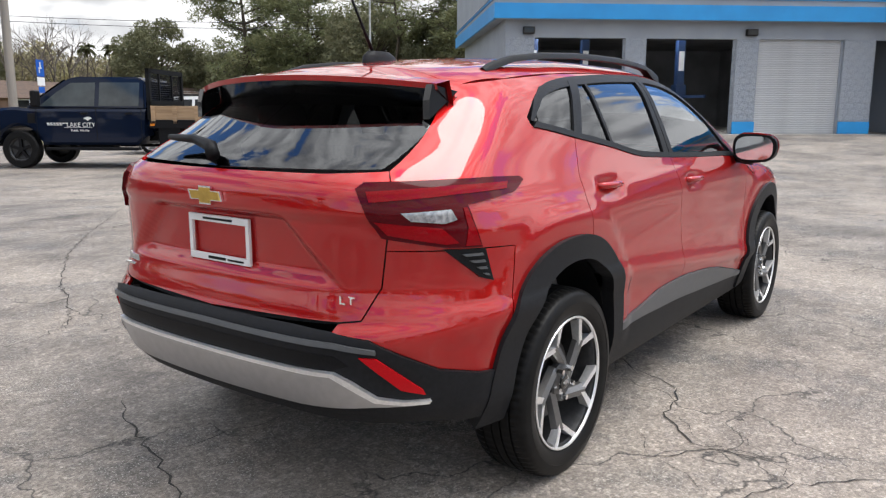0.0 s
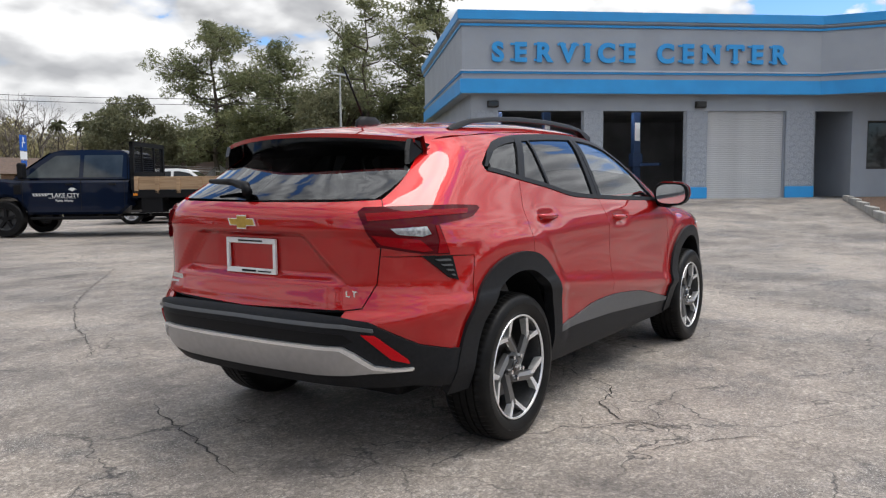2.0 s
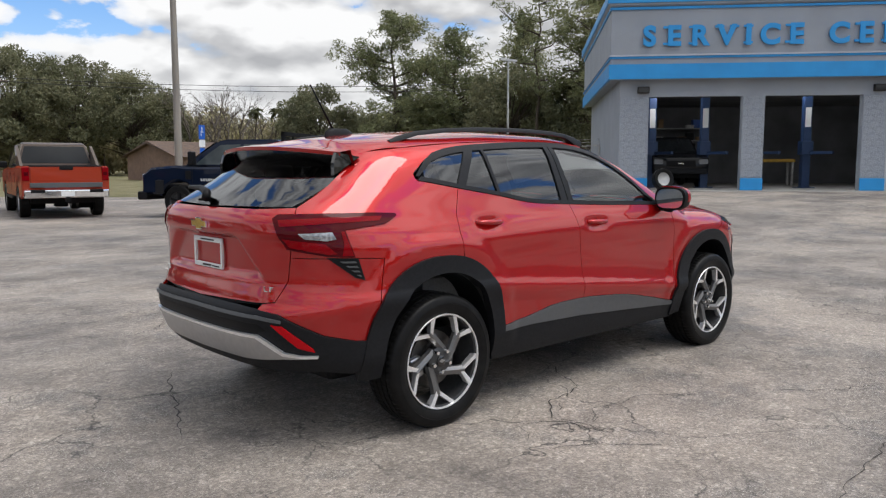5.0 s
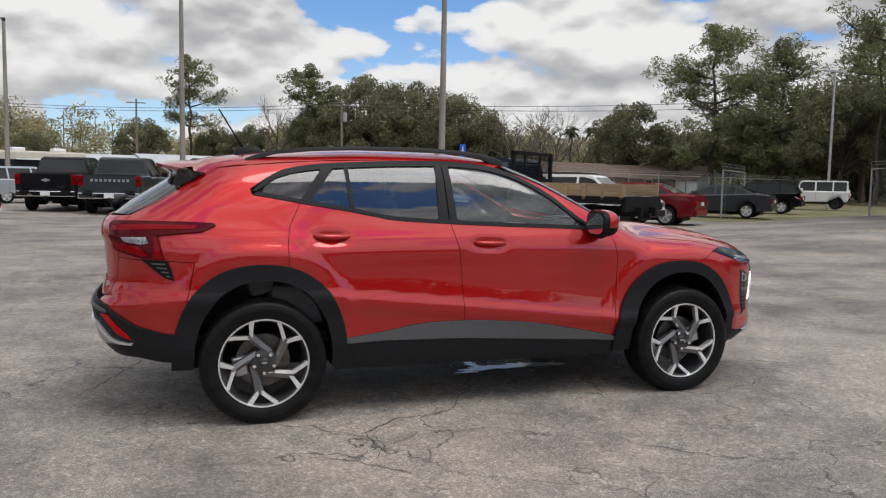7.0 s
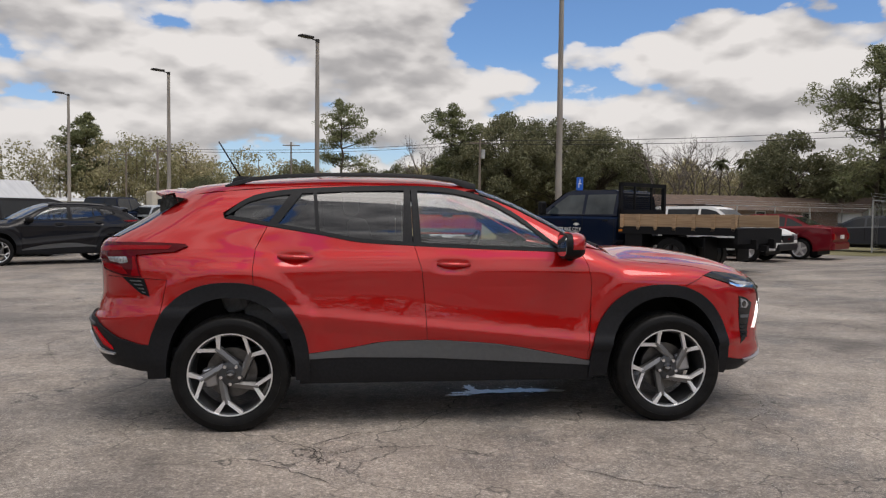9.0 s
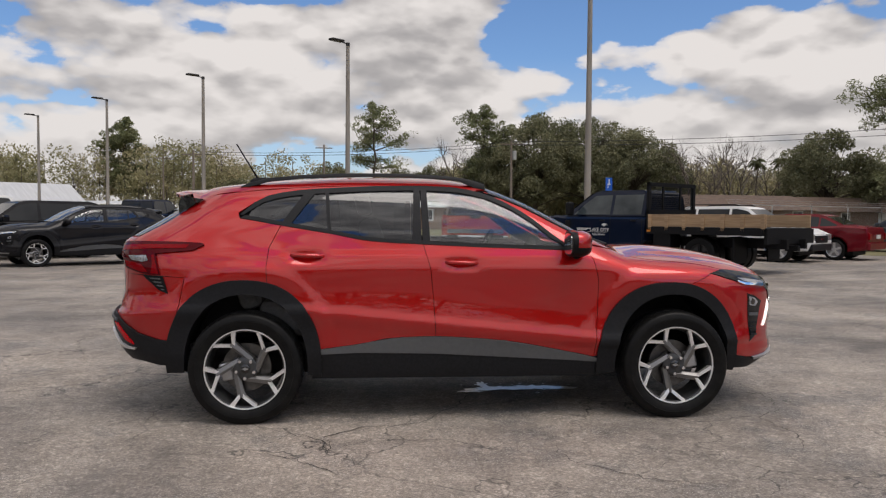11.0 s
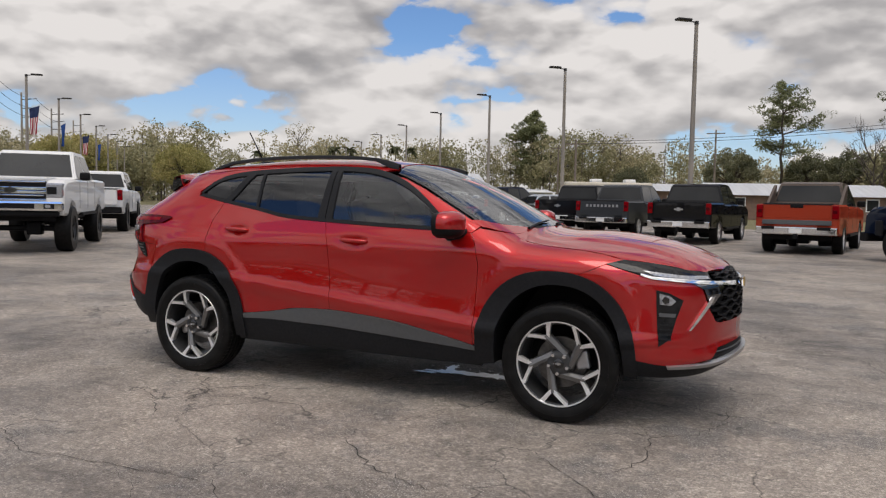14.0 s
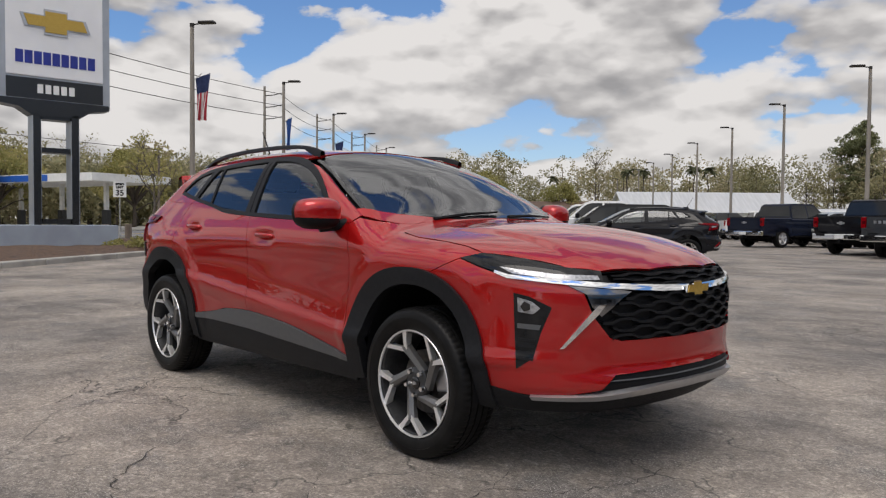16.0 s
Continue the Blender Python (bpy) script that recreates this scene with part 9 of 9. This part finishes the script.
def trunk_heap(seed, h, r, lean=0.0, steps=9):
    """A trunk from the ground to its tip, slightly bent; returns it with its centre line."""
    hp = Heap(seed)
    wob = hp.rng.normal(size=(steps + 1, 2)) * 0.012 * h
    wob[0] = 0
    line = np.array([(lean * h * (i / steps) ** 1.5 + wob[i, 0], wob[i, 1], h * i / steps) for i in range(steps + 1)])
    for i in range(steps):
        k0, k1 = 1 - i / steps, 1 - (i + 1) / steps
        hp.bough(line[i], line[i + 1], r * (0.12 + 0.88 * k0 ** 0.8) * (1.25 if i == 0 else 1), r * (0.12 + 0.88 * k1 ** 0.8), 8)
    return hp, line


def along_line(line, z):
    k = np.clip(z / line[-1, 2], 0, 1) * (len(line) - 1)
    i = min(int(k), len(line) - 2)
    return line[i] + (line[i + 1] - line[i]) * (k - i)


def pine(seed, h, width, low, density=1.0, tuft=0.15, lean=0.0, r=None, gap=1.0):
    """A loblolly pine: bare lower trunk, uneven tiers of boughs, tufts of needles in flat clouds."""
    tr, line = trunk_heap(seed, h * 0.97, r or h * 0.017, lean)
    limbs, crown = Heap(seed + 1), Heap(seed + 2)
    rng = limbs.rng
    z = low * h
    while z < h * 0.97:
        t = (z - low * h) / (h * (1 - low))
        reach = width / 2 * (0.55 + 0.5 * np.sin(np.pi * min(1, t * 0.85 + 0.15))) * (1 - t ** 2.5) + 0.5
        for _ in range(int(rng.integers(2, 4))):
            a = rng.uniform(0, 2 * np.pi)
            ln = reach * rng.uniform(0.5, 1.12)
            rise = ln * rng.uniform(0.05, 0.5) + 0.3 * t * ln
            p0 = along_line(line, z)
            p1 = p0 + np.array([np.cos(a) * ln * 0.55, np.sin(a) * ln * 0.55, rise * 0.35])
            p2 = p0 + np.array([np.cos(a) * ln, np.sin(a) * ln, rise])
            rr = 0.03 + 0.018 * ln
            limbs.bough(p0, p1, rr, rr * 0.65)
            limbs.bough(p1, p2, rr * 0.65, rr * 0.25)
            for _ in range(max(5, int(ln * 2.6))):
                k = rng.uniform(0.35, 1.05)
                q = p0 + (p2 - p0) * k + rng.normal(size=3) * (0.5, 0.5, 0.3) * np.sqrt(ln)
                limbs.bough(p0 + (p2 - p0) * k * 0.9, q, rr * 0.25, rr * 0.12, 3)
                crown.puff(q, rng.uniform(0.5, 1.1) * (0.6 + 0.06 * width), int(48 * density), tuft, 0.55, 0.15, 3.4)
        z += rng.uniform(0.035, 0.065) * h * gap
    crown.puff(line[-1], 0.9, int(220 * density), tuft, 0.9, 0.1, 3.4)
    return tr, limbs, crown


def oak(seed, h, width, low=0.16, puffs=70, per=130, leaf=0.34):
    """A broad evergreen oak: short trunk, spreading limbs, a lumpy dome of leaf clouds with gaps."""
    tr, line = trunk_heap(seed, h * 0.55, h * 0.03, 0.02, 5)
    limbs, crown = Heap(seed + 1), Heap(seed + 2)
    rng = limbs.rng
    for i in range(puffs):
        a = rng.uniform(0, 2 * np.pi)
        e = np.arcsin(rng.uniform(-0.25, 1.0))
        s = rng.uniform(0.55, 1.0) ** 0.5
        cz = low * h + (h - low * h) * 0.42
        p = np.array([np.cos(a) * np.cos(e) * width / 2 * s, np.sin(a) * np.cos(e) * width / 2 * s,
                      cz + np.sin(e) * (h - cz) * s * (0.93 if e > 0 else 1.3)])
        b = along_line(line, min(p[2], h * 0.5) * rng.uniform(0.5, 0.95))
        mid = (b + p) / 2 + (0, 0, 0.3)
        limbs.bough(b, mid, 0.11, 0.06)
        limbs.bough(mid, p, 0.06, 0.02)
        crown.puff(p, rng.uniform(0.8, 1.5) * (0.4 + 0.07 * width), int(per * 2.0), leaf * 0.68, 0.8, 0.0, 1.5)
    return tr, limbs, crown


def bare(seed, h, spread=0.5, r=None, depth=5, buds=0):
    """A leafless tree: forks upon forks down to fine twigs."""
    tr, line = trunk_heap(seed, h * 0.5, r or h * 0.016, 0.01, 6)
    limbs, crown = Heap(seed + 1), Heap(seed + 2)
    rng = limbs.rng

    def grow(p, d, ln, rad, lev):
        q = p + d * ln
        limbs.bough(p, q, rad, rad * 0.68, 5 if lev < 2 else 3)
        if lev == depth:
            if buds:
                crown.puff(q, 0.5, buds, 0.16, 0.8, 0, 1.5)
            return
        for _ in range(3 if lev < 4 else 2):
            nd = d + rng.normal(size=3) * spread + (0, 0, 0.12)
            nd /= np.linalg.norm(nd)
            grow(q - d * ln * rng.uniform(0, 0.35), nd, ln * rng.uniform(0.62, 0.88), max(rad * 0.6, 0.012), lev + 1)

    for i in range(6):
        b = along_line(line, h * (0.22 + 0.055 * i))
        a = rng.uniform(0, 6.28)
        d = np.array([np.cos(a) * 0.75, np.sin(a) * 0.75, 0.8 + 0.1 * i])
        grow(b, d / np.linalg.norm(d), h * 0.17, h * 0.0075, 1)
    return tr, limbs, crown


def palm(seed, h, spread=1.15, fronds=18):
    """A cabbage palm: a slim trunk and a round head of drooping fronds."""
    tr, line = trunk_heap(seed, h - 1.2, 0.19, 0.02, 7)
    crown = Heap(seed + 2)
    rng = crown.rng
    top = line[-1]
    for i in range(fronds):
        a = i * 2.4 + rng.uniform(-0.3, 0.3)
        e = rng.uniform(-0.5, 1.3)
        pts = []
        for k in range(6):
            s = k / 5
            pts.append(top + np.array([np.cos(a) * np.cos(e) * s, np.sin(a) * np.cos(e) * s,
                                       np.sin(e) * s - 0.45 * s * s]) * spread)
        side = np.array([-np.sin(a), np.cos(a), 0])
        for k in range(5):
            crown.bough(pts[k], pts[k + 1], 0.025, 0.02, 3)
            for sg in (-1, 1):
                for m in range(3):
                    b = pts[k] + (pts[k + 1] - pts[k]) * (m / 3)
                    tip = b + side * sg * 0.4 * (1 - 0.10 * k) + (pts[k + 1] - pts[k]) * 0.9 + (0, 0, -0.18)
                    crown.bough(b, tip, 0.045, 0.012, 3)
    return tr, None, crown


def plant_tree(name, kit, place, leaf, label, category="tree", bark=M_BARK, group="", turn=0.0, size=1.0):
    tr, limbs, crown = kit
    x, y = place
    root = thing(name, Matrix.Translation((x, y, -0.1)) @ Matrix.Rotation(turn, 4, "Z") @ Matrix.Scale(size, 4), label, category, group)
    for nm, hp, mt in (("trunk", tr, bark), ("branchwork", limbs, bark), ("crown", crown, leaf)):
        if hp is not None and hp.n:
            ob = new(nm, hp.mesh(nm, mt))
            ob.parent = root
    return root


def set_again(root, place, turn, size=1.0):
    return copy_thing(root, Matrix.Translation((place[0], place[1], -0.1)) @ Matrix.Rotation(turn, 4, "Z") @ Matrix.Scale(size, 4))


# pines and oaks behind the fence, between the building and the road
plant_tree("pine_tree", pine(11, 20.7, 13.5, 0.24, 1.1), (59.7, 73.5), M_PINE, "tall broad green pine with open tiered boughs", group="pines behind the fence")
plant_tree("pine_tree", pine(21, 18.2, 12.5, 0.10, 1.3), (64.1, 66.8), M_PINE, "dense dark green pine beside a taller one", group="pines behind the fence")
slim = plant_tree("pine_tree", pine(31, 19.9, 8.0, 0.42, 0.6, r=0.22, gap=1.5), (58.4, 48.6), M_PINE, "tall slim pine with thin sparse boughs", group="pines behind the fence")
plant_tree("pine_tree", pine(41, 21.5, 9.0, 0.35, 1.0), (58.6, 39.5), M_PINE, "tall pine standing behind the service building", group="pines behind the fence")
plant_tree("pine_tree", pine(45, 18.5, 7.0, 0.3, 0.9), (66.0, 57.0), M_PINE, "tall pine with a ragged thin crown", group="pines behind the fence")
plant_tree("oak_tree", oak(51, 12.4, 11), (57, 86.3), M_OAK, "low dark evergreen oak below the pines")
bush_oak = plant_tree("oak_tree", oak(61, 12.3, 10, 0.08), (60.5, 54.4), M_OAK, "dark green oak with foliage down to the fence")
set_again(bush_oak, (64.5, 60.5), 1.1, 0.85)
set_again(bush_oak, (66, 76), 2.6, 0.8)
set_again(bush_oak, (63, 45.5), 4.0, 0.95)
set_again(bush_oak, (62, 81), 5.0, 0.72)
big_bare = plant_tree("bare_tree", bare(71, 15.3, 0.42), (54.5, 107.9), M_TWIG, "leafless grey tree with fine twigs", bark=M_TWIG, group="leafless trees")
plant_tree("palm_tree", palm(81, 10.3), (51.7, 94.2), M_PALM, "cabbage palm with a ragged round head", group="palms").children[0]
# the dark mass of oaks straight beyond the lot
dark_oak = plant_tree("oak_tree", oak(91, 17.5, 15, 0.05, 100, 150), (25.2, 111), M_OAK, "large dense dark oak in a dark clump", group="dark oaks")
set_again(dark_oak, (32.8, 110), 1.7, 0.97)
set_again(dark_oak, (39.5, 107), 3.1, 0.86)
set_again(dark_oak, (20.5, 113), 4.4, 0.78)
set_again(dark_oak, (44.0, 110), 5.2, 0.7)
plant_tree("pine_tree", pine(101, 18.6, 8.0, 0.45, 1.2), (17.6, 113), M_PINE, "pine rising over dark oaks")
set_again(big_bare, (12.8, 114), 2.0, 0.97)
set_again(big_bare, (15.5, 117), 3.9, 0.93)
set_again(big_bare, (45.4, 101.5), 0.8, 0.93)
set_again(big_bare, (49.0, 101), 5.0, 0.95)
set_again(big_bare, (52.6, 100.0), 3.2, 0.9)
set_again(big_bare, (58.5, 104), 1.2, 0.8)
head_palm = plant_tree("palm_tree", palm(85, 10.4), (54.4, 93.3), M_PALM, "cabbage palm with a ragged round head", group="palms")
# single pines across the far lots
plant_tree("pine_tree", pine(111, 23.6, 14.0, 0.45, 0.85, tuft=0.19, r=0.34, gap=1.7), (0.6, 145.7), M_PINE, "lone tall pine with a sparse open crown")
plant_tree("pine_tree", pine(121, 24.8, 12.5, 0.25, 1.5, tuft=0.24), (-58.9, 185.7), M_PINE, "lone dense rounded pine over far woods")
small_oak = plant_tree("oak_tree", oak(131, 12.0, 9.5, 0.12, 55, 110), (-7.6, 146.7), M_OAK, "small round oak across the far lot", group="round oaks")
set_again(small_oak, (5.5, 146), 2.2, 0.9)
set_again(small_oak, (11.5, 144), 4.1, 0.95)
set_again(small_oak, (-25, 141), 3.0, 0.7)
for i, (x, y, s) in enumerate(((-61.8, 101, 1.0), (-52.4, 103.7, 1.0), (-69, 107.6, 1.07), (-62.6, 118, 1.15), (-95, 120, 1.1))):
    set_again(head_palm, (x, y), i * 1.3, s)
plant_tree("bare_tree", bare(141, 10.0, 0.55, depth=4, buds=7), (-63.7, 25), M_SPRING, "leafless roadside tree with hanging moss", bark=M_TWIG)
spring = plant_tree("roadside_tree", oak(151, 9.0, 8.0, 0.1, 45, 90, 0.32), (-84, 17), M_SPRING, "young tree in pale yellow-green spring leaf", group="trees behind the road")
for i, (x, y, s) in enumerate(((-92, 34, 1.1), (-78, 60, 0.9), (-88, 72, 1.1), (-80, 84, 0.95), (-100, 52, 1.15), (-72, 9, 0.8), (-97, 10, 1.0),
                               (-74, 96, 0.85), (-92, 96, 1.15), (-106, 84, 1.2))):
    set_again(spring, (x, y), i * 2.1, s)


def belt(name, seed, rows, label, leaf, density=1.0):
    """A far wood: uneven crowns, bare poles and trunks in one mass."""
    crown, poles = Heap(seed), Heap(seed + 1)
    rng = crown.rng
    for x, y, h in rows:
        h *= rng.uniform(0.72, 1.18)
        poles.bough((x, y, -0.2), (x, y, h * 0.8), 0.22, 0.07, 4)
        kind = rng.uniform()
        if kind < 0.22:
            for _ in range(34):
                a = rng.uniform(0, 6.28)
                z = h * rng.uniform(0.3, 0.8)
                ln = h * rng.uniform(0.15, 0.3)
                q = (x + np.cos(a) * ln * 0.7, y + np.sin(a) * ln * 0.7, z + ln * 0.7)
                poles.bough((x, y, z), q, 0.07, 0.02, 3)
                crown.puff(q, 1.3, int(20 * density), 0.32, 0.9)
        else:
            w = h * rng.uniform(0.30, 0.48)
            for _ in range(int(rng.integers(15, 21))):
                p = np.clip(rng.normal(size=3), -1.3, 1.3) * (w * 0.5, w * 0.5, h * 0.22) + (x, y, h * 0.55)
                crown.puff(p, rng.uniform(1.4, 2.5), int(72 * density), 0.42, 0.85)
        crown.puff((x, y, 1.6), 2.8, int(60 * density), 0.5, 0.65)
    ob = new(name, crown.mesh(name, leaf))
    tagged(ob, label, "woods", kind="stuff")
    stems = new("stems", poles.mesh("stems", M_TWIG))
    stems.parent = ob
    return ob


rw = random.Random(5)
ring = []
for i in range(360):
    a = radians(rw.uniform(-42, 100))          # from the far right round to the road side
    d = rw.uniform(172, 235)
    x, y = -d * math.sin(a), d * math.cos(a)
    h = 17.0 if a > radians(5) else 13.0
    ring.append((x, y, h))
belt("distant_woods", 7, ring, "distant mixed woods in early spring, ochre and green", M_WOODS, 0.72)
side = [(-rw.uniform(104, 135), rw.uniform(-70, 110), 11.0) for _ in range(150)]
belt("roadside_woods", 17, side, "roadside woods in early spring, ochre and green", M_WOODS, 1.0)
back = [(rw.uniform(70, 95), rw.uniform(20, 115), 10.0) for _ in range(110)]
belt("dark_woods", 27, back, "dark green woods behind the fenced lot", M_OAK)
far = [(rw.uniform(15, 75), rw.uniform(118, 150), 10.0) for _ in range(90)]
belt("brown_woods", 37, far, "brown and olive winter woods behind the oaks", M_WOODS)

rear = []
for i in range(170):
    a = radians(rw.uniform(120, 285))          # added trees close the unseen side and give reflections a dark band
    d = rw.uniform(62, 105)
    rear.append((-d * math.sin(a), d * math.cos(a), 11.0))
rear = [q for q in rear if not (q[0] < -35 and q[1] > -45)]
belt("woods_across_the_lot", 47, rear, "added dark green woods on the unseen side, a dark band for reflections", M_OAK, 0.35)


# planting on the island by the road
def palmetto(x, y):
    """A young palmetto: stiff fans of narrow leaves from the ground."""
    root = thing("palmetto", pose(x, y, 0.1), "young palmetto with stiff grey-green fans", "shrub")
    rng = np.random.default_rng(4)
    for i in range(15):
        hp = Heap(400 + i)
        a, e = i * 2.4, rng.uniform(0.45, 1.35)
        ln = rng.uniform(0.7, 1.05)
        d = np.array([np.cos(a) * np.cos(e), np.sin(a) * np.cos(e), np.sin(e)])
        hub = d * ln * 0.6
        hp.bough((0, 0, 0), hub, 0.012, 0.008, 4)
        side = np.array([-np.sin(a), np.cos(a), 0])
        upw = np.cross(d, side)
        for k in range(13):
            t = (k - 6) / 6 * 1.25
            tip = hub + (d * np.cos(t) + side * np.sin(t)) * ln * 0.5 + upw * 0.05 * np.cos(5 * t)
            hp.bough(hub, hub + (tip - hub) * 0.6, 0.006, 0.016, 3)
            hp.bough(hub + (tip - hub) * 0.6, tip, 0.016, 0.002, 3)
        ob = new("frond", hp.mesh("frond", M_PALM))
        ob.parent = root


def low_shrub(x, y, r, h, leaf, label, seed):
    hp, st = Heap(seed), Heap(seed + 1)
    for i in range(22):
        a, d = hp.rng.uniform(0, 6.28), r * hp.rng.uniform(0, 1) ** 0.5
        p = np.array([np.cos(a) * d, np.sin(a) * d, h * hp.rng.uniform(0.3, 1.0) * (1 - 0.4 * d / r)])
        st.bough((p[0] * 0.2, p[1] * 0.2, 0), p, 0.008, 0.004, 3)
        hp.puff(p, 0.16, 60, 0.06, 0.8)
    root = thing("shrub", pose(x, y, 0.08), label, "shrub")
    for nm, q, mt in (("branchwork", st, M_TWIG), ("foliage", hp, leaf)):
        ob = new(nm, q.mesh(nm, mt))
        ob.parent = root


palmetto(-20.6, 8.7)
low_shrub(-19.6, 8.9, 0.75, 0.5, M_OAK, "low brown-green shrub on the mulch", 501)
low_shrub(-18.1, 6.5, 0.9, 0.35, M_SPRING, "low yellow-green groundcover on the mulch", 511)
low_shrub(-19.6, 6.3, 0.8, 0.4, M_SPRING, "low green groundcover beside the kerb", 521)
low_shrub(-21.6, 8.2, 0.7, 0.45, M_WOODS, "dry tufted shrub on the mulch", 531)
